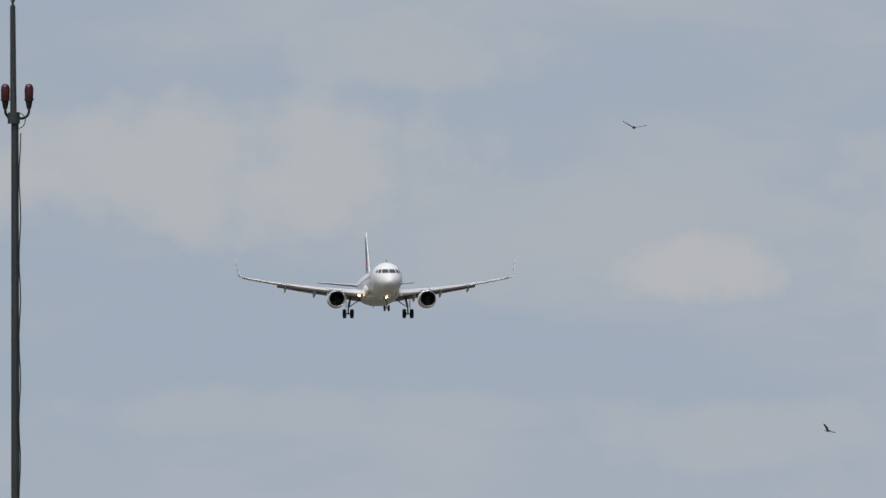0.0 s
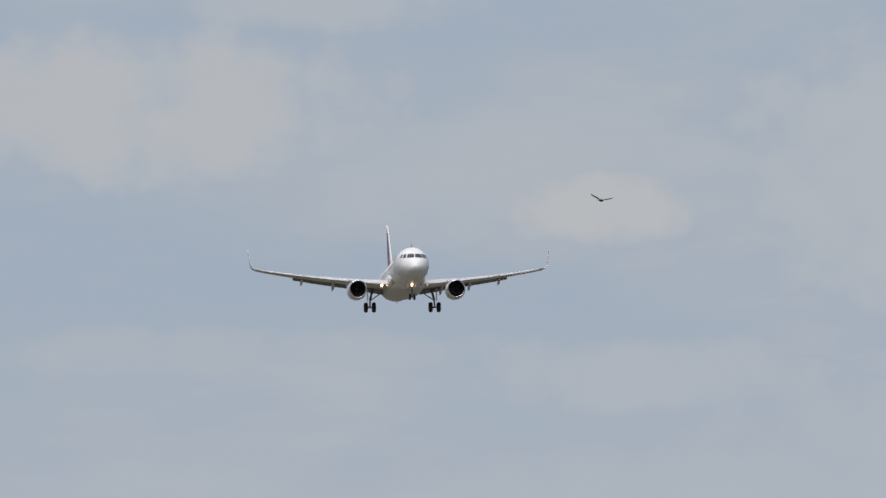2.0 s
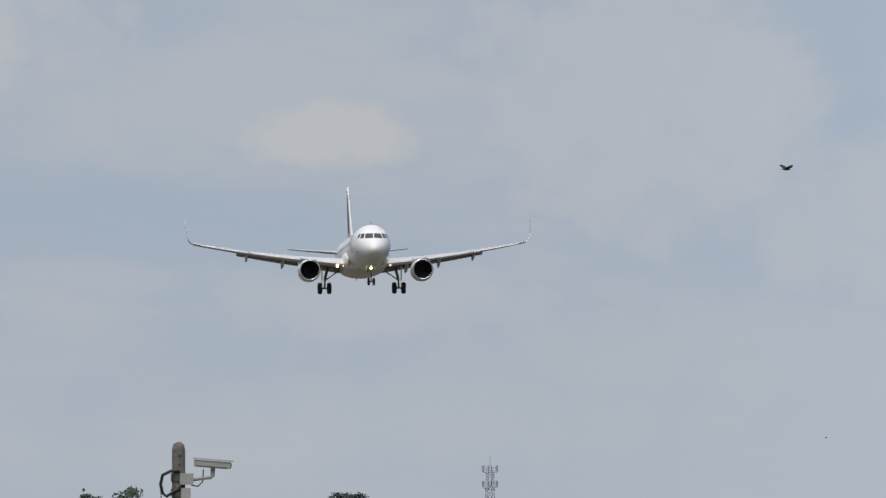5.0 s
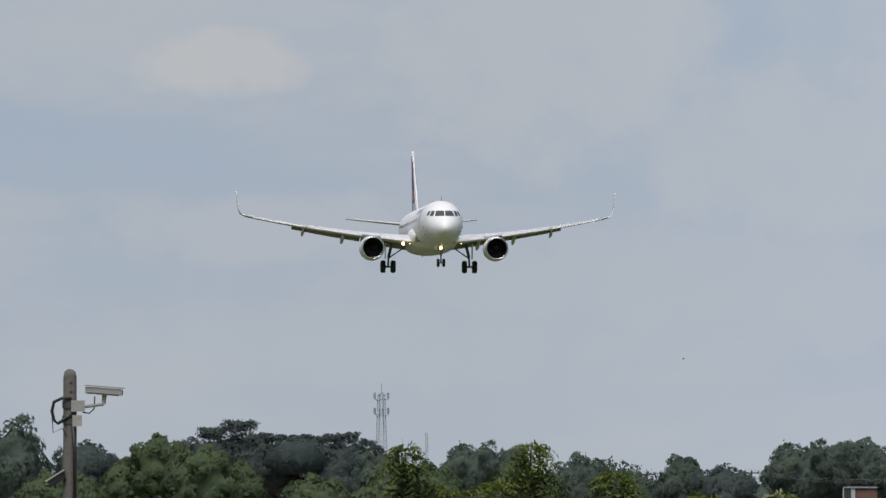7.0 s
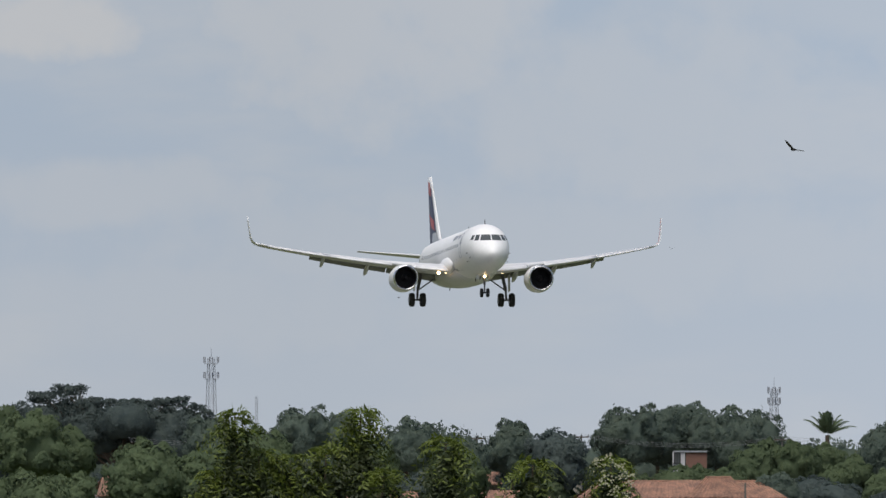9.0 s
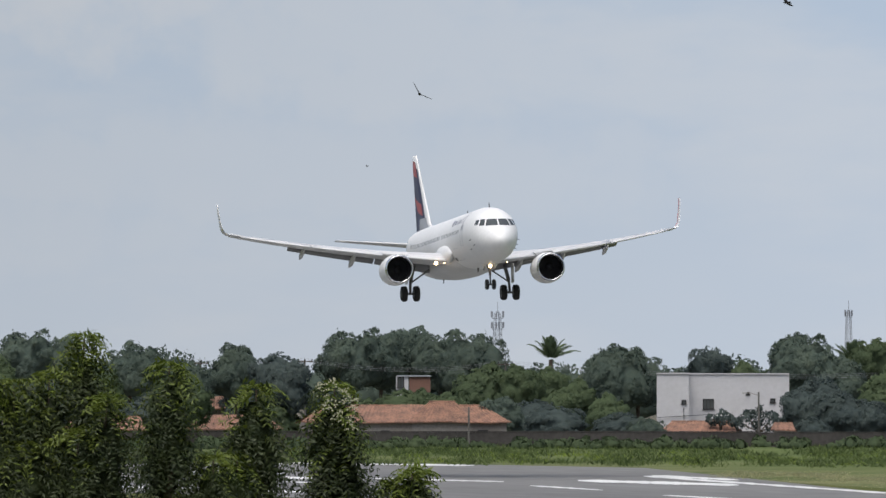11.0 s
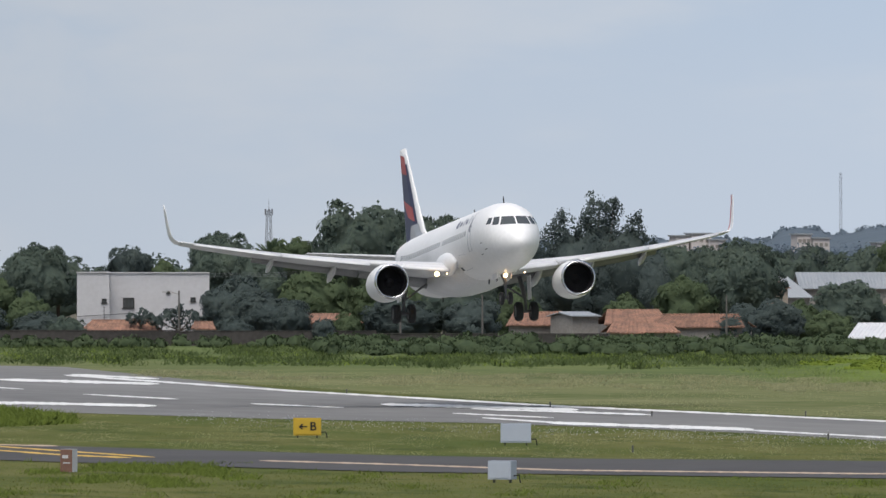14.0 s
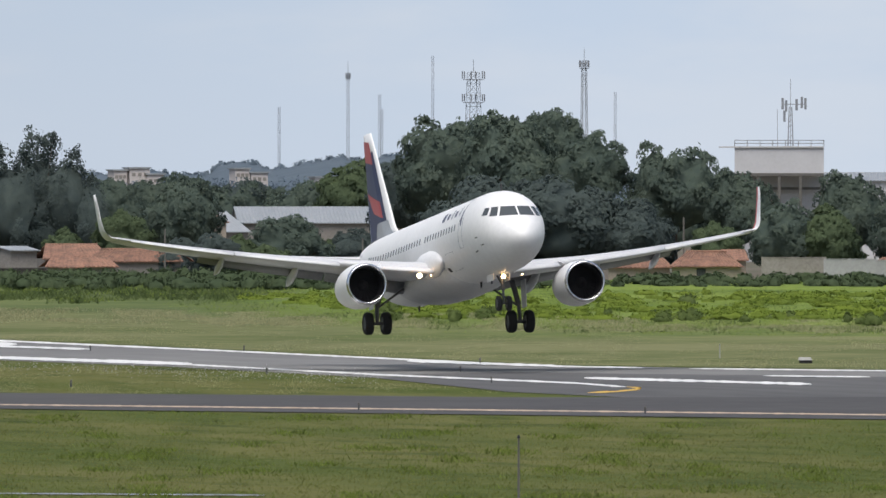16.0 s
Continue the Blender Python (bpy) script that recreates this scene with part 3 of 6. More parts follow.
# garden bushes against the houses
grove(("dark", 540, 672, 60, 1412), ("dark2", 660, 682, 60, 1412), ("light", 268, 642, 75, 1424), ("light2", 350, 648, 60, 1424), ("light", 200, 658, 50, 1430), ("light2", 40, 660, 60, 1430), ("dark", 985, 640, 50, 1420), ("dark2", 1055, 645, 60, 1416), ("mango2", 450, 655, 60, 1420), ("mango", 700, 690, 40, 1408), ("dark2", 1000, 690, 36, 1408),
      ("dark", 1080, 660, 60, 1425), ("dark2", 1300, 650, 70, 1425), ("dark", 1420, 660, 60, 1425), ("dark2", 1905, 668, 55, 1425), ("dark2", 1960, 660, 60, 1415), ("dark", 1880, 690, 40, 1405), ("dark", 2195, 665, 50, 1440), ("dark2", 2350, 640, 60, 1440), ("light", 2060, 680, 50, 1405))
grove(("dark2", 2215, 652, 62, 1450), ("dark", 2292, 658, 56, 1446), ("light2", 2150, 668, 40, 1440), ("dark2", 2345, 664, 46, 1440))
grove(("dark2", 1102, 662, 36, 1402), ("light", 1200, 682, 30, 1400), ("dark", 1160, 694, 24, 1398))
grove(("dark", -700, 630, 70, 1440), ("dark2", -560, 640, 70, 1420), ("light", -830, 640, 80, 1420), ("dark", -350, 650, 70, 1420), ("dark2", -180, 650, 70, 1420), ("light", -980, 640, 80, 1420), ("dark2", -1200, 640, 100, 1420))


def lobed_tree(b0, d, lobes, material, label, seed, leaf=0.15, dense=60.0):
    """A tree whose crown is made of single lobes: bearing, top tick, half width in ticks, lowest tick."""
    rng = np.random.default_rng(seed)
    ob = thing("tree", label, "tree", Matrix.Translation(site(b0, d)) @ Matrix.Rotation(-(b0 + 3986) / TICK, 4, "Z"))
    k = d / TICK
    vs, fs, ns = [], [], []
    low = min(rise(q[3], d) for q in lobes)
    thick = min(0.45, 0.09 * low)
    bm = rods(((0, 0, -0.2), (0, 0, low + 1.0), thick, thick * 0.65))
    for b, top, half, bottom in lobes:
        w, z0, z1 = half * k, rise(bottom, d), rise(top, d)
        v, f, shade = dome(rng, w, z1 - z0, 0.0, int(dense * (w * w + w * (z1 - z0)) / (leaf / 0.15) ** 2) + 150, leaf, 3 if half > 45 else 0)
        off, y = len(vs), rng.uniform(-0.5, 0.5) * w
        ns += shade
        vs += [(p[0] + (b - b0) * k, p[1] + y, p[2] + z0) for p in v]
        fs += [tuple(off + i for i in q) for q in f]
        if half > 40:
            rod(bm, (0, 0, low * 0.8), ((b - b0) * k, y, (z0 + z1) / 2), 0.16, 0.06, seg=6)
        else:
            rod(bm, (0, 0, low), ((b - b0) * k, y, z0 + (z1 - z0) * 0.6), min(0.08, thick), 0.03, seg=5)
    part("trunk", bm, BARK, ob)
    raw("crown", vs, fs, material, ob, normals=ns)
    return ob


def skyline(profile, seed, step, size, depth):
    """Small crown lobes strung along a skyline of (bearing, elevation tick) points."""
    rnd = random.Random(seed)
    out = []
    for (b0, e0), (b1, e1) in zip(profile, profile[1:]):
        n = max(1, int((b1 - b0) / step))
        for i in range(n):
            s = (i + rnd.random()) / n
            half = rnd.uniform(*size)
            top = e0 + (e1 - e0) * s + rnd.uniform(0, 9)
            out.append((b0 + (b1 - b0) * s, top, half, top + half * rnd.uniform(0.7, 1.3)))
            out.append((b0 + (b1 - b0) * s + rnd.uniform(-8, 8), top + rnd.uniform(12, 30), half * 1.5, top + depth * rnd.uniform(0.7, 1.0)))
    return out


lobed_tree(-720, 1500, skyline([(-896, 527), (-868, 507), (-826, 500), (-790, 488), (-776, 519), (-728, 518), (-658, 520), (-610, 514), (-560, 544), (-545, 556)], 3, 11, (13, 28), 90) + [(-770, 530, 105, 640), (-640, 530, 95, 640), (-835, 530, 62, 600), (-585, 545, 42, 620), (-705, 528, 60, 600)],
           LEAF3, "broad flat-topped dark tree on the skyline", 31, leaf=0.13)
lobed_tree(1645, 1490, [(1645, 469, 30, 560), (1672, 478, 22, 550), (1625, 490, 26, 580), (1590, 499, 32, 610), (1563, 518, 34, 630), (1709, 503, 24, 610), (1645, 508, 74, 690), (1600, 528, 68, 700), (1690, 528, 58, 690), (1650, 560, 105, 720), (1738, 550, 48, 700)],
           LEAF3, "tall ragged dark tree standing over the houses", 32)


lobed_tree(905, 1412, [(885, 677, 19, 714), (905, 669, 17, 712), (926, 679, 20, 716), (944, 690, 14, 716), (866, 690, 12, 716)], LEAF3, "small dark garden tree before the white building", 33)
lobed_tree(836, 1411, [(822, 684, 14, 706), (840, 676, 15, 706), (856, 685, 10, 706)], LEAF3, "small dark garden tree before the white building", 34)


def palm(b, d, crown, ln, seed, droop, count=17):
    """A feather palm: the fan of fronds springs from elevation tick crown."""
    rng = random.Random(seed)
    ob = thing("palm_tree", "tall feathery palm above the treetops", "tree", Matrix.Translation(site(b, d)))
    top = rise(crown, d)
    part("trunk", rods(((0, 0, -0.2), (0, 0, top), 0.28, 0.2)), BARK, ob)
    for i in range(count):
        a, lift = i * 2.4, radians(rng.uniform(32, 85))
        size = ln * rng.uniform(0.8, 1.1)
        line = [(math.cos(a) * math.cos(lift) * size * j / 16, math.sin(a) * math.cos(lift) * size * j / 16, size * math.sin(lift) * j / 16 - size * droop * (j / 16) ** 3) for j in range(17)]
        vs, fs = list(line), []
        for j in range(2, 16):
            for q in (-1, 1):
                span = 0.62 * math.sin(2.9 * j / 16 + 0.2)
                x, y, z = line[j + 1]
                k = len(vs)
                vs += [(line[j][0], line[j][1], line[j][2] - 0.05), (x - math.sin(a) * q * span, y + math.cos(a) * q * span, z - 0.45 * span)]
                fs.append((j, j + 1, k + 1, k))
        fr = raw("frond", vs, fs, LEAF2, ob, "feathery green palm frond")
        fr.location = (0, 0, top)


palm(535, 1468, 588, 3.4, 5, 0.3, 21)
palm(1068, 1478, 590, 2.9, 6, 0.2, 17)


# ---- the airliner ----
def section(y, w, top, bottom, seg=40):
    zc, hz = (top + bottom) / 2, (top - bottom) / 2
    return [(w * math.sin(2 * math.pi * i / seg), y, zc + hz * math.cos(2 * math.pi * i / seg)) for i in range(seg)]


HULL = ((0.0, 0.06, -0.58, -0.7), (0.12, 0.36, -0.3, -0.97), (0.35, 0.62, -0.02, -1.2), (0.75, 0.92, 0.3, -1.43), (1.3, 1.22, 0.66, -1.64), (1.75, 1.42, 1.02, -1.76), (2.2, 1.57, 1.36, -1.85), (2.8, 1.72, 1.7, -1.94), (3.4, 1.83, 1.88, -2.0),
        (4.2, 1.92, 2.0, -2.05), (5.4, 1.97, 2.07, -2.07), (7, 1.975, 2.07, -2.07), (12, 1.975, 2.07, -2.07), (18, 1.975, 2.07, -2.07), (25, 1.975, 2.07, -2.07), (27, 1.95, 2.07, -1.85),
        (29, 1.83, 2.06, -1.4), (31, 1.6, 2.04, -0.9), (33, 1.25, 2.0, -0.3), (35, 0.82, 1.88, 0.35), (36.6, 0.42, 1.62, 0.85), (37.57, 0.14, 1.35, 1.1))

HULL = tuple((s, w, t + 0.04 + 0.01 * (t - b), b + 0.04 - 0.01 * (t - b)) for s, w, t, b in HULL)


def hull_at(s):
    """Half width, top and bottom of the fuselage at station s."""
    for a, b in zip(HULL, HULL[1:]):
        if a[0] <= s <= b[0]:
            k = (s - a[0]) / (b[0] - a[0])
            return [p + (q - p) * k for p, q in zip(a[1:], b[1:])]


def skin(s, angle, off=0.0):
    """A point of the fuselage's skin: station, angle from the top in radians (positive to +x), metres outside it."""
    w, top, bottom = hull_at(s)
    zc, hz = (top + bottom) / 2, (top - bottom) / 2
    return Vector(((w + off) * math.sin(angle), s - 17.7, zc + (hz + off) * math.cos(angle)))


def wing_line(y):
    """Leading edge station, chord, height of the wing at span y."""
    le = 12.0 + (y - 1.9) * 0.52
    te = 18.7 + max(0.0, y - 6.4) * 0.285 + min(y, 6.4) * 0.02
    q = max(0.0, y - 1.9)
    return le, te - le, -1.18 + 0.106 * q + 0.0038 * q * q


FOIL = ((0.0, 0.0), (0.015, 0.28), (0.06, 0.55), (0.16, 0.82), (0.32, 0.98), (0.5, 0.9), (0.75, 0.5), (0.84, 0.32), (0.84, -0.12), (0.7, -0.2), (0.45, -0.5), (0.2, -0.62), (0.06, -0.45), (0.015, -0.22))


def wing_rows(side, y0, y1, n, foil, a=0.0, b=1.0):
    rows = []
    for i in range(n + 1):
        y = y0 + (y1 - y0) * i / n
        le, ch, z = wing_line(y)
        th = ch * (0.085 - 0.02 * (y / 17))
        rows.append([(side * y, le - 17.7 + u * ch, z + v * th - 0.03 * u * ch) for u, v in foil])
    return rows


def flap_rows(side, y0, y1, n, u0, length, drop, angle):
    """A slab hinged behind or before the wing box."""
    rows = []
    for i in range(n + 1):
        y = y0 + (y1 - y0) * i / n
        le, ch, z = wing_line(y)
        c, s = math.cos(radians(angle)), math.sin(radians(angle))
        L = length * ch
        row = []
        for u, v in ((0, 0.0), (0.1, 0.09), (0.35, 0.12), (1, 0.01), (1, -0.01), (0.35, -0.05), (0.1, -0.06)):
            yy, zz = u * L, v * L
            row.append((side * y, le - 17.7 + u0 * ch + yy * c + zz * s, z - drop * ch - yy * s + zz * c))
        rows.append(row)
    return rows


def wheel(name, parent, x, y, z, r, w):
    """A wheel on an axle along x: tyre, rim."""
    prof = [(-w / 2, r * 0.6), (-w / 2, r * 0.86), (-w * 0.36, r * 0.97), (-w * 0.2, r), (w * 0.2, r), (w * 0.36, r * 0.97), (w / 2, r * 0.86), (w / 2, r * 0.6)]
    bm = lathe(prof, 26)
    bmesh.ops.rotate(bm, verts=bm.verts, matrix=Matrix.Rotation(radians(90), 3, "Z"))
    bmesh.ops.recalc_face_normals(bm, faces=bm.faces)
    ob = part(name, bm, RUBBER, parent)
    ob.location = (x, y, z)
    rim = lathe([(-w * 0.38, 0.02), (-w * 0.38, r * 0.3), (-w * 0.46, r * 0.6), (w * 0.46, r * 0.6), (w * 0.38, r * 0.3), (w * 0.38, 0.02)], 20)
    bmesh.ops.rotate(rim, verts=rim.verts, matrix=Matrix.Rotation(radians(90), 3, "Z"))
    part("rim", rim, STEEL, ob, "grey metal rim")
    return ob


def airliner():
    ob = thing("airliner", "white twin-engined airliner landing with gear and flaps down", "airplane", pose(184, 1813, 57))
    part("fuselage", smooth(loft([section(s - 17.7, *v) for s, *v in dense_hull()])), PAINT, ob)
    # belly fairing, its grey standing in for shade under the white hull
    rows = []
    for s, w, z in ((10.6, 0.4, -2.0), (11.4, 1.6, -2.14), (12.6, 2.1, -2.3), (14, 2.28, -2.42), (17, 2.3, -2.46), (20, 2.2, -2.4), (21.6, 1.7, -2.2), (22.8, 0.5, -2.0)):
        rows.append([(w * math.sin(a), s - 17.7, -1.25 + (z + 1.25) * abs(math.cos(a)) ** 0.8 * (1 if math.cos(a) > 0 else -0.35)) for a in [2 * math.pi * i / 28 for i in range(28)]])
    part("belly_fairing", smooth(loft(rows)), BELLYSHADE, ob, "white belly fairing greyed for its shade")
    # cockpit windows: two front panes and two on each side
    def nose_at(x, z):
        lo, hi = 0.6, 5.5
        for _ in range(40):
            mid = (lo + hi) / 2
            w, top, bottom = hull_at(mid)
            zc, hz = (top + bottom) / 2, (top - bottom) / 2
            if (x / (w + 0.012)) ** 2 + ((z - zc) / (hz + 0.012)) ** 2 > 1:
                lo = mid
            else:
                hi = mid
        return Vector((x, hi - 17.7, z))
    for side in (1, -1):
        for x0, x1, xt0, xt1, z0, z1 in ((0.045, 0.93, 0.045, 0.74, 0.56, 1.08), (1.02, 1.33, 0.83, 1.12, 0.58, 1.08), (1.39, 1.57, 1.19, 1.37, 0.66, 1.06)):
            vs = []
            for j in range(4):
                for i in range(5):
                    v = j / 3
                    x = (x0 + (x1 - x0) * i / 4) * (1 - v) + (xt0 + (xt1 - xt0) * i / 4) * v
                    vs.append(nose_at(side * x, z0 + (z1 - z0) * v))
            raw("cockpit_window", vs, [(5 * j + i, 5 * j + i + 1, 5 * j + i + 6, 5 * j + i + 5) for j in range(3) for i in range(4)], PANE, ob, "dark cockpit window pane", True)
    # cabin windows, doors, title bars
    me = None
    for side in (1, -1):
        for i in range(34):
            s = 7.3 + i * 0.62
            if 14.6 < s < 15.0:
                continue
            p = skin(s, side * 1.36, 0.006)
            q = raw("cabin_window", [(0, -0.11, -0.16), (0, 0.11, -0.16), (0, 0.13, 0), (0, 0.11, 0.16), (0, -0.11, 0.16), (0, -0.13, 0)], [(0, 1, 2, 3, 4, 5)], PANE, ob) if me is None else new("cabin_window", me)
            me = q.data
            q.parent = ob
            q.location = p
            q.rotation_euler = (0, -side * 0.21, 0)
        for s, wd in ((5.6, 0.82), (31.2, 0.75)):
            edge = [skin(s, side * a, 0.008) for a in (1.18, 1.3, 1.5, 1.7, 1.9)] + [skin(s + wd, side * a, 0.008) for a in (1.9, 1.7, 1.5, 1.3, 1.18)]
            bm = bmesh.new()
            for a, b in zip(edge, edge[1:] + edge[:1]):
                rod(bm, a, b, 0.014, seg=4)
            part("door_outline", bm, SILVER, ob, "thin grey door seam")
        # the airline's title becomes plain indigo bars
        for i, (s, wd, a0, a1) in enumerate(((7.0, 0.16, 0.78, 1.06), (7.75, 0.5, 0.86, 1.04), (8.75, 0.16, 0.78, 1.06), (9.5, 0.5, 0.86, 1.04), (10.5, 0.6, 0.8, 1.06))):
            grid = [skin(s + dx + 0.2 * j / 4, side * (a1 + (a0 - a1) * j / 4), 0.007) for j in range(5) for dx in (0, wd)]
            raw("title_bar", grid, [(2 * j, 2 * j + 1, 2 * j + 3, 2 * j + 2) for j in range(4)], INDIGO, ob, "indigo lettering bar")
        grid = [skin(5.9 + dx + 0.5 * j / 6, side * (1.36 - 0.85 * j / 6), 0.007) for j in range(7) for dx in (0, 0.22 + 0.1 * math.sin(j))]
        raw("emblem", grid, [(2 * j, 2 * j + 1, 2 * j + 3, 2 * j + 2) for j in range(6)], INDIGO, ob, "small indigo and coral emblem")
    for side in (1, -1):
        wing = part("wing", smooth(loft(wing_rows(side, 1.2, 16.9, 22, FOIL))), WINGTOP, ob, "light grey swept wing")
        rows = []
        for i, (y, z) in enumerate(((16.9, 0.0), (17.15, 0.06), (17.36, 0.24), (17.5, 0.56), (17.58, 1.1), (17.68, 2.0), (17.72, 2.42))):
            le, ch, z0 = wing_line(16.9)
            k = i / 6
            c, lx = ch * (1 - 0.72 * k), le - 17.7 + 1.45 * k ** 1.2
            rows.append([(side * (y + (0.05 * v * (1 - 0.5 * k) if i > 1 else 0)), lx + u * c, z0 + z + (v * 0.09 if i < 2 else v * 0.02)) for u, v in FOIL])
        part("winglet", smooth(loft(rows)), PAINT, ob, "white upswept winglet")
        raw("winglet_panel", [Vector(r[4]) + Vector((-side * 0.03, 0.1, 0)) for r in rows[2:]] + [Vector(r[6]) + Vector((-side * 0.03, 0.1, 0)) for r in rows[2:]],
            [(i, i + 1, i + 6, i + 5) for i in range(4)], CORAL, ob, "coral red panel")
        for y0, y1 in ((2.1, 4.9), (6.5, 11.4), (11.45, 16.3)):
            part("slat", smooth(loft(flap_rows(side, y0, y1, 6, -0.08, 0.16, 0.045, -30))), WINGTOP, wing, "pale grey drooped leading-edge slat")
        for y0, y1 in ((2.1, 6.3), (6.4, 12.6)):
            part("flap", smooth(loft(flap_rows(side, y0, y1, 6, 0.83, 0.22, 0.015, 26))), WINGDARK, wing, "grey extended flap")
        part("aileron", smooth(loft(flap_rows(side, 12.65, 16.2, 4, 0.83, 0.19, 0.005, 5))), WINGTOP, wing)
        for y, size in ((4.6, 1.1), (8.0, 1.0), (11.6, 0.85)):
            le, ch, z = wing_line(y)
            bm = lathe([(-1.5 * size, 0.03), (-1.2 * size, 0.13 * size), (-0.4 * size, 0.22 * size), (0.5 * size, 0.22 * size), (1.2 * size, 0.12 * size), (1.6 * size, 0.02)], 12)
            bmesh.ops.scale(bm, verts=bm.verts, vec=(0.75, 1, 1.25))
            bmesh.ops.rotate(bm, verts=bm.verts, matrix=Matrix.Rotation(radians(-14), 3, "X"))
            q = part("flap_fairing", bm, WINGTOP, ob, "pale flap track fairing")
            q.location = (side * y, le - 17.7 + ch * 0.86, z - 0.42 * size - 0.1)
        # engine
        x, z = side * 5.75, -2.0
        nac = part("nacelle", lathe([(0.14, 1.0), (0.02, 1.03), (0.1, 1.06), (0.4, 1.1), (1.0, 1.14), (1.8, 1.15), (2.6, 1.09), (3.3, 0.98), (3.3, 0.92), (2.5, 0.94)], 44, (0, 0, 0)), PAINT, ob, "white engine nacelle")
        nac.location = (x, -6.6, z)
        part("inlet_lip", lathe([(0.3, 0.88), (0.12, 0.9), (-0.02, 0.94), (-0.05, 0.98), (-0.01, 1.03), (0.12, 1.07)], 44), BARE, nac, "polished metal inlet lip")
        part("inlet_duct", lathe([(0.29, 0.885), (1.15, 0.87)], 40), FAN, nac)
        bm = lathe([(0.55, 0.02), (0.75, 0.16), (0.98, 0.3)], 20)
        part("spinner", bm, FAN, nac, "dark fan spinner")
        blade = None
        for i in range(24):
            if blade is None:
                q = raw("fan_blade", [(0.28, 0.95, 0), (0.86, 1.0, 0), (0.84, 1.12, 0.19), (0.26, 1.02, 0.07)], [(0, 1, 2, 3)], FAN, nac)
                blade = q.data
            else:
                q = new("fan_blade", blade)
                q.parent = nac
            q.rotation_euler = (0, 2 * math.pi * i / 24, 0)
        part("fan_backing", lathe([(1.16, 0.01), (1.16, 0.9)], 36), DARK, nac)
        part("core_nozzle", lathe([(2.6, 0.72), (3.6, 0.6), (4.3, 0.46), (4.3, 0.3), (4.9, 0.05)], 28), BARE, nac, "bare metal exhaust nozzle")
        le, ch, wz = wing_line(5.75)
        part("pylon", smooth(loft([[(x + q * 0.16, y, zz) for q, y, zz in ((-1, -5.4 + k * 1.2, z + 1.05 + k * 0.14), (1, -5.4 + k * 1.2, z + 1.05 + k * 0.14), (1, -2.0 + k, z + 0.9 + k * 0.25), (-1, -2.0 + k, z + 0.9 + k * 0.25))] for k in (0, 1)])), PAINT, ob)
        strake = [(x - side * 0.88, -6.0, z + 0.92), (x - side * 0.86, -4.9, z + 0.94), (x - side * 1.06, -4.9, z + 1.2), (x - side * 0.98, -5.5, z + 1.08)]
        raw("strake", strake + [(p[0] + 0.03, p[1], p[2]) for p in strake], [(0, 1, 2, 3), (7, 6, 5, 4), (0, 3, 7, 4), (2, 1, 5, 6), (3, 2, 6, 7)], PAINT, nac).matrix_parent_inverse = Matrix.Translation((-x, 6.6, -z))
        # tailplane
        rows = []
        for k in range(7):
            t = k / 6
            y, le, ch, zz = 0.5 + 5.7 * t, 31.6 + 3.6 * t, 4.1 - 2.6 * t, 0.98 + 0.65 * t
            rows.append([(side * y, le - 17.7 + u * ch, zz + v * ch * 0.05) for u, v in FOIL[:7] + ((1, 0.02),) + FOIL[9:]])
        part("tailplane", smooth(loft(rows)), WINGTOP, ob, "light grey tailplane")
        # main gear
        gear = part("main_gear", rods(((side * 3.45, 0.1, -1.35), (side * 3.75, 0.05, -2.6), 0.14, 0.14), ((side * 3.75, 0.05, -2.55), (side * 3.8, 0, -3.5), 0.095, 0.095), ((side * 3.75, 0.05, -2.7), (side * 2.3, 0.1, -1.7), 0.06, 0.06),
                                       ((side * 3.3, 0, -3.5), (side * 4.3, 0, -3.5), 0.09, 0.09), ((side * 3.77, 0.3, -2.5), (side * 3.8, 0.34, -3.1), 0.04, 0.04), ((side * 3.8, 0.34, -3.1), (side * 3.8, 0.05, -3.42), 0.04, 0.04), seg=12), STEEL, ob, "grey main landing gear leg")
        part("gear_door", boxes(((side * 4.05, 0.05, -2.05), (0.05, 1.0, 1.45))), PAINT, gear, "white gear door")
        for off in (-0.47, 0.47):
            wheel("tyre", gear, side * 3.8 + off, 0, -3.5, 0.585, 0.43)
        # the bulge that blends the wing's root into the fuselage
        bm = lathe([(-1.7, 0.02), (-1.55, 0.22), (-1.2, 0.42), (-0.5, 0.62), (0.6, 0.74), (2.2, 0.72), (3.8, 0.5), (5.0, 0.2), (5.4, 0.02)], 24)
        bmesh.ops.scale(bm, verts=bm.verts, vec=(0.62, 1, 1.05))
        part("wing_root_fairing", bm, PAINT, ob, "bulged white wing-root fairing").location = (side * 1.86, -5.3, -0.95)
        # landing light in the wing root
        big = 0.13
        if side < 0:
            q = part("landing_light", lathe([(0.0, 0.01), (0.0, big), (0.12, big + 0.01)], 16), LANDING, ob, "glowing warm landing light")
            q.location = (side * 2.95, -6.55, -1.6)
            q = part("turnoff_light", lathe([(0.0, 0.01), (0.0, 0.035), (0.1, 0.04)], 12), LANDING, ob, "small glowing light")
            q.location = (-2.35, -6.6, -1.6)
        else:
            q = part("turnoff_light", lathe([(0.0, 0.01), (0.0, 0.03), (0.1, 0.04)], 12), LANDING, ob, "small glowing light")
            q.location = (2.45, -6.6, -1.6)
    # nose gear
    gear = part("nose_gear", rods(((0, -12.3, -1.9), (0, -12.55, -2.9), 0.1, 0.1), ((0, -12.55, -2.9), (0, -12.6, -3.6), 0.065, 0.065), ((-0.28, -12.6, -3.6), (0.28, -12.6, -3.6), 0.06, 0.06), ((0, -12.5, -2.75), (0, -11.2, -2.0), 0.05, 0.05), seg=12), STEEL, ob, "grey nose landing gear leg")
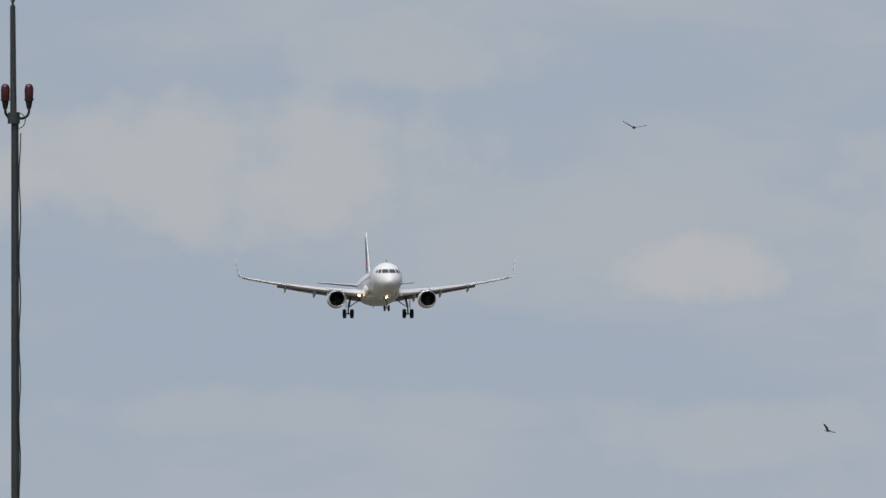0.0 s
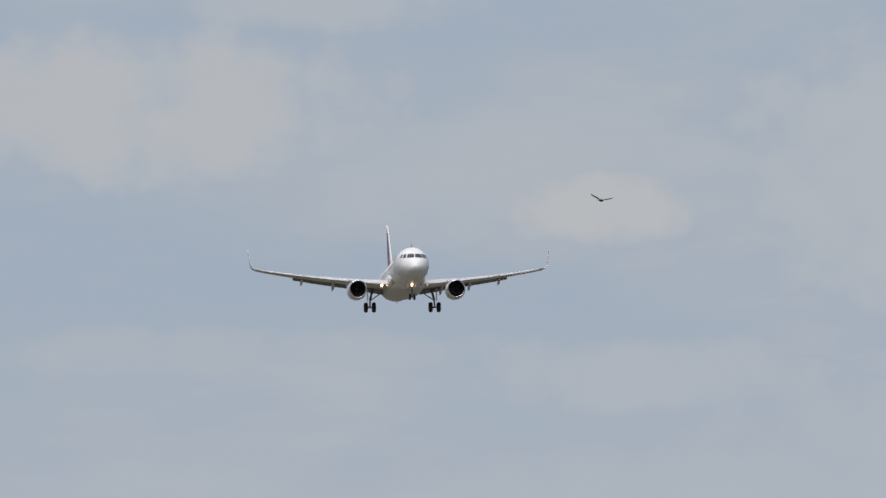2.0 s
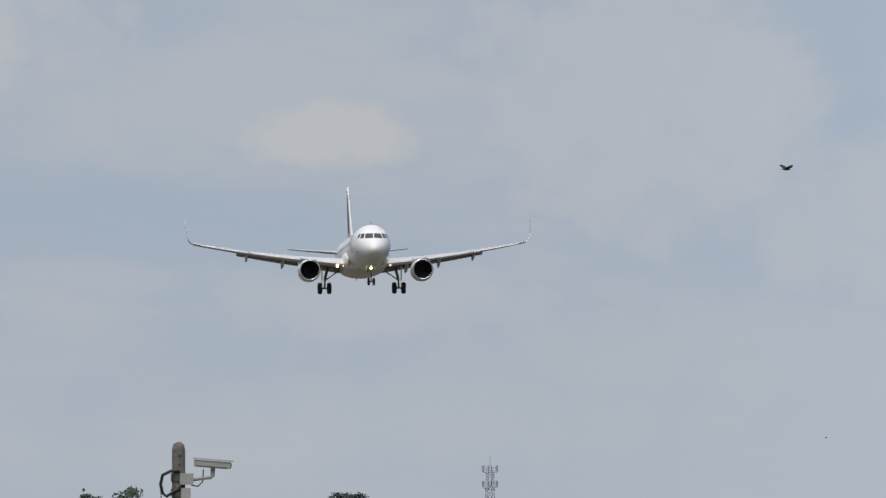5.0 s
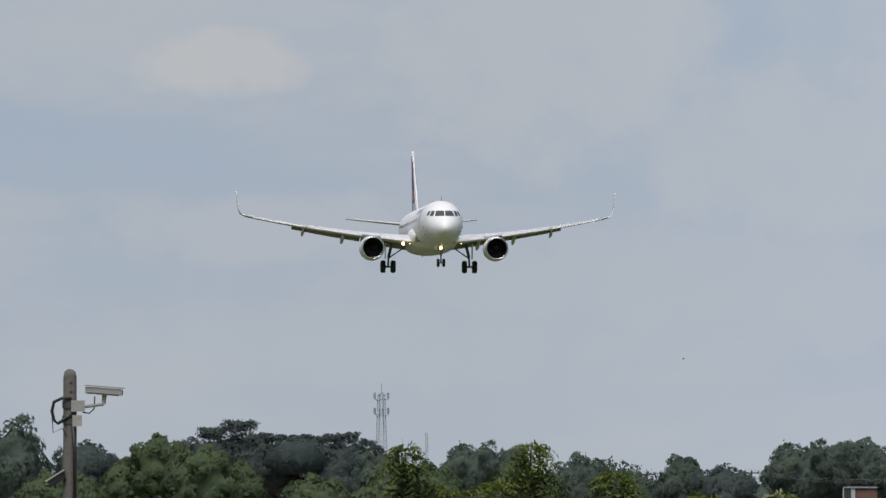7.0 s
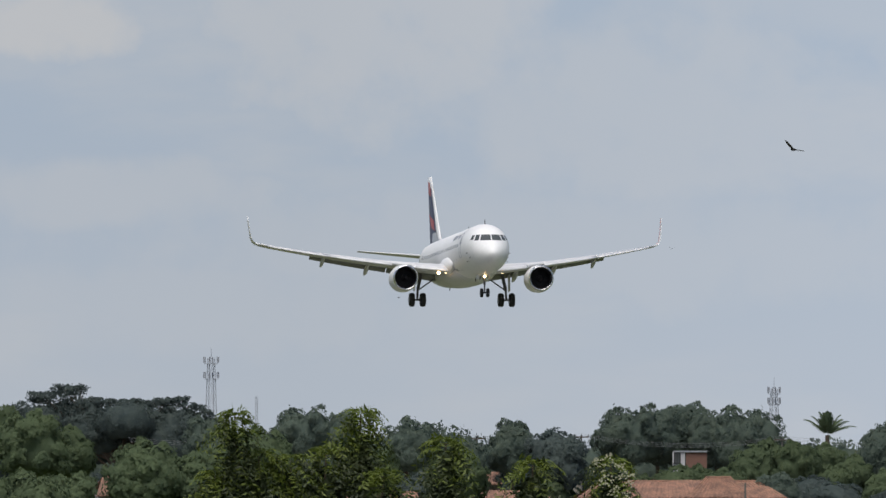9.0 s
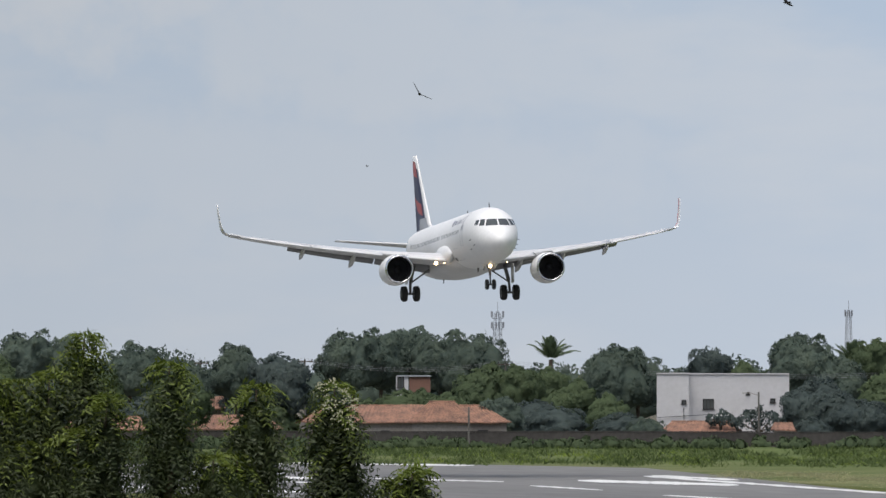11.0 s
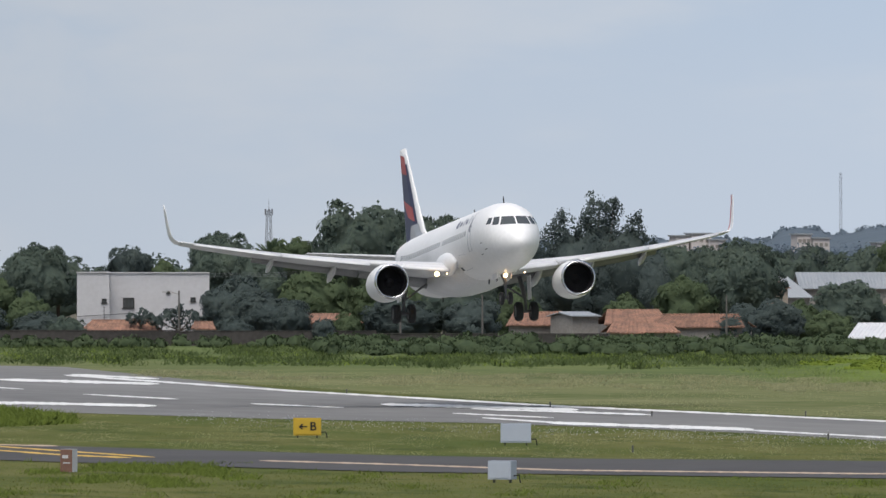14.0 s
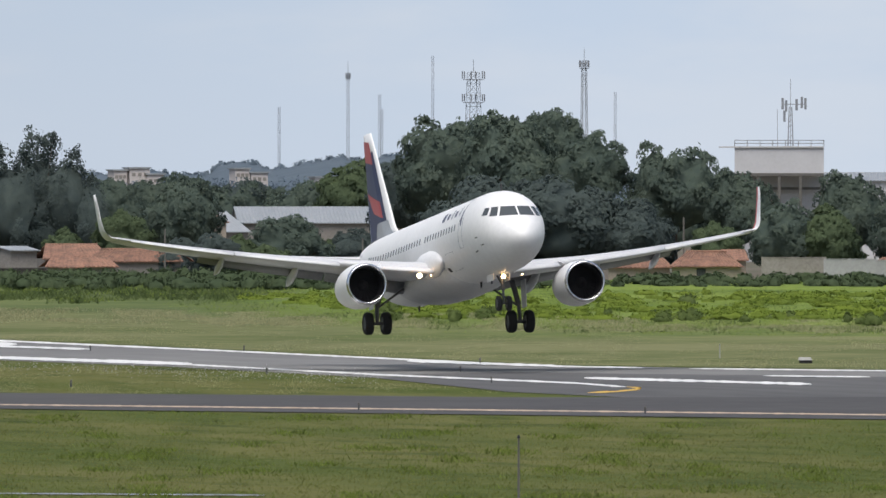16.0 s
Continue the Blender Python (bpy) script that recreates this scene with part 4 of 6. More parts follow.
    for off in (-0.26, 0.26):
        wheel("tyre", gear, off, -12.6, -3.6, 0.385, 0.23)
    for side in (-1, 1):
        part("gear_door", boxes(((side * 0.42, -11.6, -2.2), (0.04, 1.5, 0.36))), PAINT, gear, "white nose gear door")
    q = part("taxi_light", lathe([(0.0, 0.01), (0.0, 0.12), (0.1, 0.12)], 14), LANDING, gear, "glowing warm taxi light")
    q.location = (-0.02, -12.85, -2.24)
    # fin: the root to the tip
    def fin(u, v, off=0.0):
        le, te = 28.6 + 5.95 * v - 1.1 * max(0, 0.12 - v) / 0.12, 35.2 + 1.15 * v
        return (off, le - 17.7 + (te - le) * u, 1.75 + 6.25 * v)
    rows = []
    for k in range(9):
        v = k / 8
        rows.append([Vector(fin(u, v)) + Vector((h * 0.25 * (1 - 0.6 * v), 0, 0)) for u, h in ((0, 0), (0.03, 0.35), (0.12, 0.75), (0.35, 1), (0.7, 0.55), (1, 0.06), (1, -0.06), (0.7, -0.55), (0.35, -1), (0.12, -0.75), (0.03, -0.35))])
    finob = part("fin", smooth(loft(rows)), PAINT, ob, "white tail fin with indigo and coral panels")

    def fin_half(u, v):
        pts = ((0, 0), (0.03, 0.35), (0.12, 0.75), (0.35, 1), (0.7, 0.55), (1, 0.06))
        for (a, p), (b, q) in zip(pts, pts[1:]):
            if a <= u <= b:
                return (p + (q - p) * (u - a) / (b - a)) * 0.25 * (1 - 0.6 * v)
    for side in (1, -1):
        for material, label, quad in ((INDIGO, "deep indigo panel", ((0.16, 0.1), (0.98, -0.02), (0.98, 0.78), (0.12, 0.84))), (CORAL, "coral red panel", ((0.28, 0.72), (0.98, 0.77), (0.98, 0.95), (0.26, 0.92))),
                                      (CORAL, "coral red panel", ((0.26, 0.23), (0.66, 0.3), (0.97, 0.5), (0.26, 0.38))), (SILVER, "silver grey panel", ((0.08, 0.03), (0.75, 0.03), (0.55, 0.2), (0.1, 0.2)))):
            n, vs = 8, []
            lift = 0.01 if material is INDIGO else 0.018
            for j in range(n + 1):
                for i in range(n + 1):
                    a, b = i / n, j / n
                    u = (1 - b) * ((1 - a) * quad[0][0] + a * quad[1][0]) + b * ((1 - a) * quad[3][0] + a * quad[2][0])
                    v = (1 - b) * ((1 - a) * quad[0][1] + a * quad[1][1]) + b * ((1 - a) * quad[3][1] + a * quad[2][1])
                    v = max(v, 0.02)
                    vs.append(fin(u, v, side * (fin_half(u, v) + lift)))
            raw("fin_panel", vs, [(j * (n + 1) + i, j * (n + 1) + i + 1, (j + 1) * (n + 1) + i + 1, (j + 1) * (n + 1) + i) for j in range(n) for i in range(n)], material, finob, label)
    # aerials and probes
    for s, h in ((4.6, 0.42), (13.5, 0.3)):
        p = skin(s, 0)
        raw("aerial", [p + Vector(q) for q in ((0.02, 0, -0.02), (0.02, 0.35, -0.02), (0.01, 0.34, h), (0.01, 0.2, h), (-0.02, 0, -0.02), (-0.02, 0.35, -0.02), (-0.01, 0.34, h), (-0.01, 0.2, h))],
            [(0, 1, 2, 3), (7, 6, 5, 4), (0, 3, 7, 4), (1, 5, 6, 2), (3, 2, 6, 7)], DARK, ob, "dark blade aerial")
    for s, z in ((7.4, -2.08), (9.8, -2.08), (24.2, -2.06)):
        raw("belly_aerial", [(x, s - 17.7 + y, z - h) for x in (0.02, -0.02) for y, h in ((0, 0), (0.36, 0), (0.34, 0.3), (0.18, 0.3))],
            [(0, 1, 2, 3), (7, 6, 5, 4), (0, 3, 7, 4), (1, 5, 6, 2), (3, 2, 6, 7)], DARK, ob, "dark blade aerial")
    for side in (1, -1):
        vent = [skin(s, side * a, 0.009) for s, a in ((10.4, 2.25), (10.9, 2.25), (10.9, 2.38), (10.4, 2.38))]
        raw("air_inlet", vent, [(0, 1, 2, 3)], DARK, ob, "dark air inlet in the belly")
        hatch = [skin(s, side * a, 0.008) for s, a in ((8.2, 1.9), (9.9, 1.9), (9.9, 2.4), (8.2, 2.4))]
        bm = bmesh.new()
        for a, b in zip(hatch, hatch[1:] + hatch[:1]):
            rod(bm, a, b, 0.012, seg=4)
        part("hatch_outline", bm, SILVER, ob, "thin grey cargo hatch seam")
        for s, a in ((2.6, 1.95), (3.1, 1.75), (3.6, 2.1)):
            p, q = skin(s, side * a), skin(s, side * a, 0.14)
            part("probe", rods((p, q, 0.03, 0.02), seg=6), DARK, ob)
    return ob


def dense_hull():
    """The fuselage's stations with more between them, eased."""
    out = []
    for a, b in zip(HULL, HULL[1:]):
        n = 3 if b[0] - a[0] > 1.5 else 2
        for i in range(n):
            k = i / n
            out.append([p + (q - p) * k for p, q in zip(a, b)])
    out.append(list(HULL[-1]))
    return out


plane = airliner()


# ---- beyond the runway ----
def facing(b, d, z=0.0, turn=0.0):
    """A pose on the plan whose x runs to the right and y away, as seen from the terrace."""
    return Matrix.Translation(site(b, d, z)) @ Matrix.Rotation(-(b + 3986) / TICK + radians(turn), 4, "Z")


def far_woods():
    """One belt of distant tree crowns that closes the view between the near trees."""
    rng = np.random.default_rng(41)
    vs, fs, ns = [], [], []
    for i in range(84):
        b, d = -1700 + 63 * i + rng.uniform(-15, 15), rng.uniform(1740, 1960)
        p, h = site(b, d), rise(592 + 16 * math.sin(b / 90) + rng.uniform(-12, 14), d)
        v, f, shade = dome(rng, rng.uniform(3.5, 5.5), h, 0.0, 800, 0.3, 2)
        off = len(vs)
        ns += shade
        vs += [(q[0] + p.x, q[1] + p.y, q[2]) for q in v]
        fs += [tuple(off + k for k in q) for q in f]
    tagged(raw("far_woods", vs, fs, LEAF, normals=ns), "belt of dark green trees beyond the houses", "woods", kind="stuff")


far_woods()


RIDGE = ((1150, 556), (1480, 551), (1600, 553), (1700, 552), (1740, 544), (1775, 552), (1816, 552), (1840, 542), (1864, 543), (1880, 550), (1950, 549), (1970, 530), (2000, 527), (2040, 531), (2060, 541), (2110, 531), (2150, 524),
         (2190, 519), (2220, 525), (2260, 517), (2300, 511), (2340, 516), (2420, 530), (2600, 545), (2950, 560))


def hill():
    """A low wooded ridge on the horizon."""
    vs, fs = [], []
    bs = [1150 + 12 * i for i in range(150)]
    for j, (d, k) in enumerate(((2900, 0.0), (3050, 0.55), (3200, 0.9), (3350, 1.0), (3600, 0.7))):
        for b in bs:
            e = 7 + float(np.interp(b, [p[0] for p in RIDGE], [p[1] for p in RIDGE]))
            n = noise.noise(Vector((b / 14, j * 1.7, 0))) * 4 + noise.noise(Vector((b / 5, j * 3.1, 4))) * 2.5
            vs.append(site(b, d, max(-0.5, (rise(e - n, d)) * k - 0.5 * (k == 0))))
    w = len(bs)
    for j in range(4):
        for i in range(w - 1):
            fs.append((j * w + i, j * w + i + 1, (j + 1) * w + i + 1, (j + 1) * w + i))
    tagged(raw("hill", vs, fs, HILLHAZE, smooth=True), "low wooded ridge with blue haze in its colour", "hill", kind="structure")


hill()


def ridge_woods(line, d, seed, label, low, size):
    """Far tree crowns with haze blue in their colour, their tops along (bearing, elevation tick) points; low: the
    crowns' foot in half widths below their tops.
    """
    rng = np.random.default_rng(seed)
    vs, fs, ns = [], [], []
    for (b0, e0), (b1, e1) in zip(line, line[1:]):
        n = max(1, round((b1 - b0) / 15))
        for i in range(n):
            s = (i + rng.uniform(0.2, 0.8)) / n
            dd = d + rng.uniform(-20, 20)
            p, h, w = site(b0 + (b1 - b0) * s, dd), rise(e0 + (e1 - e0) * s + rng.uniform(-1, 5), dd), rng.uniform(*size) * dd / TICK
            v, f, shade = dome(rng, w, h, max(0.0, h - low * w), 420, 0.3, 2)
            off = len(vs)
            ns += shade
            vs += [(q[0] + p.x, q[1] + p.y, q[2]) for q in v]
            fs += [tuple(off + k for k in q) for q in f]
    tagged(raw("ridge_woods", vs, fs, HILLHAZE, normals=ns), label, "woods", kind="stuff")


ridge_woods(RIDGE[1:-1], 3345, 42, "woods along the far ridge, haze blue in their colour", 1.9, (11, 22))
ridge_woods(((1480, 566), (1700, 563), (1770, 568), (1850, 562), (1870, 557), (1950, 560), (2000, 563), (2060, 566), (2100, 558), (2130, 572), (2200, 574), (2300, 562), (2500, 560)), 2862, 43, "woods below the far houses, haze blue in their colour", 9, (22, 40))


PALEWALL = mat("pale grey plaster", (0.4, 0.4, 0.4), 0.9, second=(0.3, 0.3, 0.3), scale=0.4, amount=0.8)


def boundary_wall():
    """The airfield's long boundary wall in bays with piers."""
    bays = ((-1500, -1000, 1415, 716), (-1000, -500, 1412, 716), (-500, 0, 1408, 715), (0, 500, 1404, 716), (500, 900, 1400, 716), (900, 1250, 1398, 717), (1250, 1700, 1395, 722), (2930, 3040, 1395, 703), (3040, 3128, 1393, 706), (3128, 3400, 1393, 708))
    for i, (b0, b1, d, e) in enumerate(bays):
        w, h = (b1 - b0) * d / TICK, rise(e, d)
        m = OLDWALL if b0 < 2000 else (GREYWALL if b0 < 3000 else PALEWALL)
        ob = thing("boundary_wall", "low stained dark boundary wall behind the weeds" if b0 < 2000 else ("grey plastered boundary wall" if b0 < 3000 else "pale rendered boundary wall"), "wall", facing((b0 + b1) / 2, d))
        part("panel", boxes(((0, 0, h / 2), (w, 0.2, h))), m, ob)
        n = max(2, int(w / 3.2))
        for k in range(n + 1):
            part("pier", boxes(((-w / 2 + w * k / n, -0.04, h / 2 + 0.04), (0.28, 0.34, h + 0.08))), m, ob)
        part("coping", boxes(((0, 0, h + 0.05), (w, 0.3, 0.07))), m, ob)


boundary_wall()


def ribbed(x0, x1, y0, z0, y1, z1, pitch=0.42):
    """A sloping sheet of tile or metal ribs, 6 cm thick."""
    n = max(2, int((x1 - x0) / pitch))
    vs, fs = [], []
    for i in range(2 * n + 1):
        x = x0 + (x1 - x0) * i / (2 * n)
        up = 0.07 if i % 2 else 0.0
        vs += [(x, y0, z0 + up), (x, y1, z1 + up), (x, y0, z0 - 0.08), (x, y1, z1 - 0.08)]
    for i in range(2 * n):
        a, b = 4 * i, 4 * i + 4
        fs += [(a, b, b + 1, a + 1), (a + 2, a + 3, b + 3, b + 2), (a, a + 2, b + 2, b), (a + 1, b + 1, b + 3, a + 3)]
    fs += [(0, 1, 3, 2), (8 * n, 8 * n + 2, 8 * n + 3, 8 * n + 1)]
    return vs, fs


def window(parent, x, z, w, h, y=0.0, bars=2):
    """A framed window set in the front wall."""
    fr = part("window", boxes(((x - w / 2, y - 0.03, z), (0.08, 0.1, h)), ((x + w / 2, y - 0.03, z), (0.08, 0.1, h)), ((x, y - 0.03, z + h / 2), (w + 0.08, 0.1, 0.08)), ((x, y - 0.05, z - h / 2), (w + 0.2, 0.16, 0.08)),
                              *[((x - w / 2 + w * (k + 1) / (bars + 1), y - 0.03, z), (0.05, 0.07, h)) for k in range(bars)]), DARK, parent, "dark barred window")
    part("pane", boxes(((x, y - 0.012, z), (w, 0.02, h))), PANE, fr)


HILLWALL = mat("far faded rendered wall", (0.6, 0.55, 0.52), 0.9, second=(0.5, 0.46, 0.44), scale=0.2, amount=0.8)


def house(b0, b1, eave, ridge, d, label, walls=GREYWALL, roofing=CLAY, depth=7.0, turn=0.0, hip=0.0, windows=(), name="house"):
    """A low house with a ridge across the view; eave and ridge as elevation ticks."""
    k = d / TICK
    w, h, top = (b1 - b0) * k, max(0.6, rise(eave, d)), rise(ridge, d)
    ob = thing(name, label, "house", facing((b0 + b1) / 2, d, 0, turn))
    hip = hip or (0.22 if roofing is CLAY else 0.0)
    bm = bmesh.new()
    x = w / 2 - 0.25
    prof = [(0, 0), (depth, 0), (depth, h), (depth / 2, h if hip else top - 0.1), (0, h)]
    rows = [[(sx, y, z - 0.05) for y, z in prof] for sx in (-x, x)]
    bm = loft(rows)
    part("wall", bm, walls, ob)
    for y0, y1 in ((-0.45, depth / 2), (depth + 0.45, depth / 2)):
        drop = (top - h) * 0.45 / (depth / 2)
        vs, fs = ribbed(-w / 2, w / 2, y0, h - drop + 0.08, y1, top + 0.04)
        if hip:
            vs = [(v[0] * (1 - hip * (v[2] - h) / max(0.1, top - h)), v[1], v[2]) for v in vs]
        if roofing is CLAY:
            vs = [(v[0], v[1], v[2] + 0.16 * noise.noise(Vector((v[0] * 0.35, v[1] * 0.4, b0))) + 0.05 * noise.noise(Vector((v[0] * 2.1, v[1] * 1.5, b0)))) for v in vs]
        raw("roof", vs, fs, roofing, ob)
    part("ridge_cap", rods(((-w / 2 * (1 - hip), depth / 2, top), (w / 2 * (1 - hip), depth / 2, top), 0.12, 0.12), seg=6), roofing, ob)
    for q in windows:
        window(ob, *q)
    return ob


def white_building():
    d = 1440
    k = d / TICK
    ob = thing("white_building", "plain white two-storey rendered building with few windows", "building", facing(840, d))
    w, h = 234 * k, rise(613, d)
    # the front wall stands in two planes
    part("wall", boxes(((-w / 2 + 1.6, 0.3, h / 2), (3.2, 9, h)), ((1.6, 0.72 + 4.0, h / 2 - 0.03), (w - 3.2, 9, h - 0.06))), RENDERW, ob)
    part("parapet", boxes(((-w / 2 + 1.6, -4.22, h + 0.04), (3.3, 0.2, 0.12)), ((1.6, 0.2, h), (w - 3.2, 0.24, 0.1))), RENDERW, ob)
    for x, e, ww, hh in ((771, 663, 0.4, 0.4), (814, 667, 1.05, 1.0), (884, 648, 0.25, 0.22), (928, 661, 0.45, 0.4)):
        xx = (x - 840) * k
        window(ob, xx, rise(e, d), ww, hh, -4.2 if xx < -w / 2 + 3.2 else 0.215, 2 if ww > 1 else 0)
    part("wire_rail", rods(((-w / 2, -4.35, rise(690, d)), (-w / 2 + 6.0, -4.3, rise(684, d)), 0.03, 0.03), ((-w / 2 + 2.7, -4.35, rise(700, d)), (-w / 2 + 2.7, -4.35, rise(672, d)), 0.04, 0.04), seg=6), DARKMAST, ob)


white_building()
house(95, 462, 697, 670, 1415, "long low house with a weathered clay tile roof", depth=8, turn=4, windows=((7.6, 1.0, 0.9, 1.0), (-2, 1.0, 0.8, 0.9)))
house(285, 400, 695, 663, 1411, "hipped clay roof over a low plastered house", depth=6, hip=0.6)
house(-330, -180, 712, 690, 1412, "low house with an old clay tile roof", depth=8, turn=-5)
house(-165, 60, 710, 688, 1420, "low house with an old clay tile roof", depth=8, turn=3)
house(-90, -10, 672, 655, 1455, "small house with an orange tile roof", walls=GREYWALL, depth=5)
house(-758, -612, 692, 659, 1404, "low house with an old clay tile roof", depth=8, turn=4)
house(-1105, -1000, 700, 667, 1405, "low house with an old clay tile roof", depth=8, turn=-4)
house(-620, -500, 712, 690, 1410, "low house with an old clay tile roof", depth=7, turn=3)
house(728, 866, 716, 698, 1411, "small outbuilding with a clay tile roof", depth=5, turn=-6)
house(925, 968, 711, 701, 1406, "tiny white shed with a clay tile roof", walls=RENDERW, depth=3)
house(1105, 1212, 700, 687, 1412, "bare brick shed with a dark doorway", walls=BRICK, roofing=CLAY, depth=5, turn=-10, windows=((-1.6, 0.9, 1.3, 1.4),))
house(1482, 1594, 705, 684, 1408, "low grey house with a clay tile roof", depth=7)
house(1655, 1775, 704, 680, 1412, "low house with a broad clay tile roof", depth=9, turn=6)
house(1730, 1905, 708, 688, 1404, "low house with a sagging clay tile roof", depth=7, turn=-8)
house(1660, 1790, 718, 702, 1394, "lean-to with faded clay tiles", depth=6, turn=5)
house(1522, 1574, 628, 624, 1560, "cream rendered house among the trees", walls=CREAM, depth=8, windows=((0.3, 3.2, 0.8, 0.9),))
house(1880, 1985, 640, 630, 1590, "house with a pale tiled roof behind trees", walls=CREAM, depth=6, turn=8)
house(1880, 1945, 658, 645, 1580, "low tiled annex behind trees", walls=GREYWALL, depth=6)
house(2268, 2415, 717, 697, 1396, "low house with a clean orange tile roof", walls=GREYWALL, depth=8, turn=6, hip=0.35)
house(2405, 2492, 706, 700, 1400, "plain brown rendered annex", walls=BRICK, depth=5)
house(2652, 2770, 718, 700, 1400, "low pale house with a tiled roof", walls=CREAM, depth=6, turn=5)
house(2765, 2895, 717, 692, 1396, "low house with a hipped red tile roof", walls=CREAM, depth=8, hip=0.45, windows=((-0.5, 0.7, 0.8, 0.8),))
house(2850, 2905, 706, 690, 1402, "low house with a red tile roof", walls=CREAM, depth=6)
house(3125, 3260, 712, 704, 1401, "low house with a red tile roof", walls=CREAM, depth=6)
house(2085, 2250, 728, 704, 1383, "low shed under a broad white metal roof", walls=GREYWALL, roofing=WHITETIN, depth=9, turn=-12)
house(2000, 2420, 640, 614, 1640, "long shed with pale walls and a grey metal roof", walls=GREYWALL, roofing=TIN, depth=10, turn=6, name="shed")
house(1940, 2030, 655, 622, 1630, "gabled shed with a grey metal roof", walls=GREYWALL, roofing=TIN, depth=9, turn=35, name="shed")
house(3015, 3330, 566, 553, 1690, "long pale shed beyond the tank house", walls=RENDERW, roofing=TIN, depth=8, name="shed")
house(1592, 1652, 690, 684, 1402, "pale gabled shed with a flat grey side wall", walls=GREYWALL, roofing=TIN, depth=5, turn=25, name="shed")
for b, e, w, h in ((1788, 549, 24, 28), (1822, 545, 36, 22), (2004, 546, 26, 26), (2034, 553, 30, 20), (2160, 561, 56, 20), (2186, 572, 60, 16), (1850, 556, 30, 16)):
    d = 2885
    k = d / TICK
    ob = thing("hill_house", "far pale house on the wooded ridge", "house", facing(b, d, 0, 12))
    top = rise(e, d)
    part("wall", boxes(((0, 0, top / 2), (w * k, 6, top))), HILLWALL, ob)
    part("roof", boxes(((0, 0, top + 0.15), (w * k + 0.6, 6.6, 0.3))), TIN, ob)
    for q in (-0.3, 0.0, 0.3):
        part("window", boxes(((q * w * k, -3.02, top - 1.2), (0.7, 0.06, 0.7))), GREYWALL, ob)


def brick_house():
    d = 1436
    k = d / TICK
    ob = thing("brick_house", "small bare brick house with one white rendered end", "house", facing(291, d))
    h = rise(619, d)
    part("wall", boxes(((0.7, 0, h / 2), (37 * k, 5, h))), BRICK, ob)
    part("end_wall", boxes(((-1.05, -0.05, h / 2 + 0.05), (22 * k, 5, h + 0.1))), RENDERW, ob)
    part("roof", boxes(((0.1, 0, h + 0.12), (60 * k, 5.4, 0.14))), TIN, ob)
    window(ob, -1.2, rise(628, d), 0.6, 1.1, -2.56, 1)


brick_house()


def roof_tank_building():
    d = 1650
    k = d / TICK
    ob = thing("water_tank_building", "white elevated tank house on concrete columns", "tower", facing(2959, d))
    w, z0, z1 = 158 * k, rise(553, d), rise(508, d)
    part("tank", boxes(((0, 3, (z0 + z1) / 2), (w, 6, z1 - z0))), RENDERW, ob)
    part("roof_slab", boxes(((-0.9, 3, z1 + 0.08), (w + 1.8, 6.4, 0.16))), RENDERW, ob)
    for i in range(5):
        x = -w / 2 + 0.25 + (w - 0.5) * i / 4
        part("column", boxes(((x, 0.2, z0 / 2), (0.32, 0.32, z0))), CONCRETE, ob)
    part("beam", boxes(((0, 0.2, z0 - 0.17), (w + 0.02, 0.4, 0.34))), CONCRETE, ob)
    part("tie_beam", boxes(((0, 3.2, rise(580, d)), (w, 0.35, 0.3))), CONCRETE, ob)
    part("back_wall", boxes(((0, 4.5, z0 / 2), (w, 0.2, z0 - 0.5))), RENDERW, ob)
    for i in range(8):
        x = -w / 2 + w * i / 7
        part("rail_post", rods(((x, 0.1, z1 + 0.1), (x, 0.1, z1 + 0.85), 0.05, 0.05), seg=6), MASTGREY, ob)
    for z in (0.5, 0.85):
        part("rail", rods(((-w / 2, 0.1, z1 + z), (w / 2, 0.1, z1 + z), 0.045, 0.045), seg=6), MASTGREY, ob)
    top = rise(420, d)
    x = 20 * k
    part("mast", rods(((x - 0.3, 3, z1), (x - 0.15, 3, top - 1), 0.07, 0.05), ((x + 0.3, 3, z1), (x + 0.15, 3, top - 1), 0.07, 0.05), ((x, 3, z1), (x, 3, top + 2.2), 0.04, 0.03), *[((x - 0.25, 3, z1 + q), (x + 0.25, 3, z1 + q + 0.4), 0.03, 0.03) for q in (0.5, 1.1, 1.7, 2.3, 2.9, 3.5)], seg=6), MASTGREY, ob)
    for dx, e in ((-0.9, 430), (-0.5, 434), (0.7, 432), (1.3, 428), (1.7, 430), (-0.7, 452)):
        part("antenna", boxes(((x + dx, 2.8, rise(e, d)), (0.28, 0.2, 1.3))), PALESTEEL, ob, "pale panel antenna")
    part("antenna_arm", boxes(((x + 0.4, 3, rise(431, d)), (2.8, 0.08, 0.08))), MASTGREY, ob)
    part("whip", rods(((x - 1.5, 3, z1), (x - 1.5, 3, rise(440, d)), 0.04, 0.03), seg=6), MASTGREY, ob)


roof_tank_building()


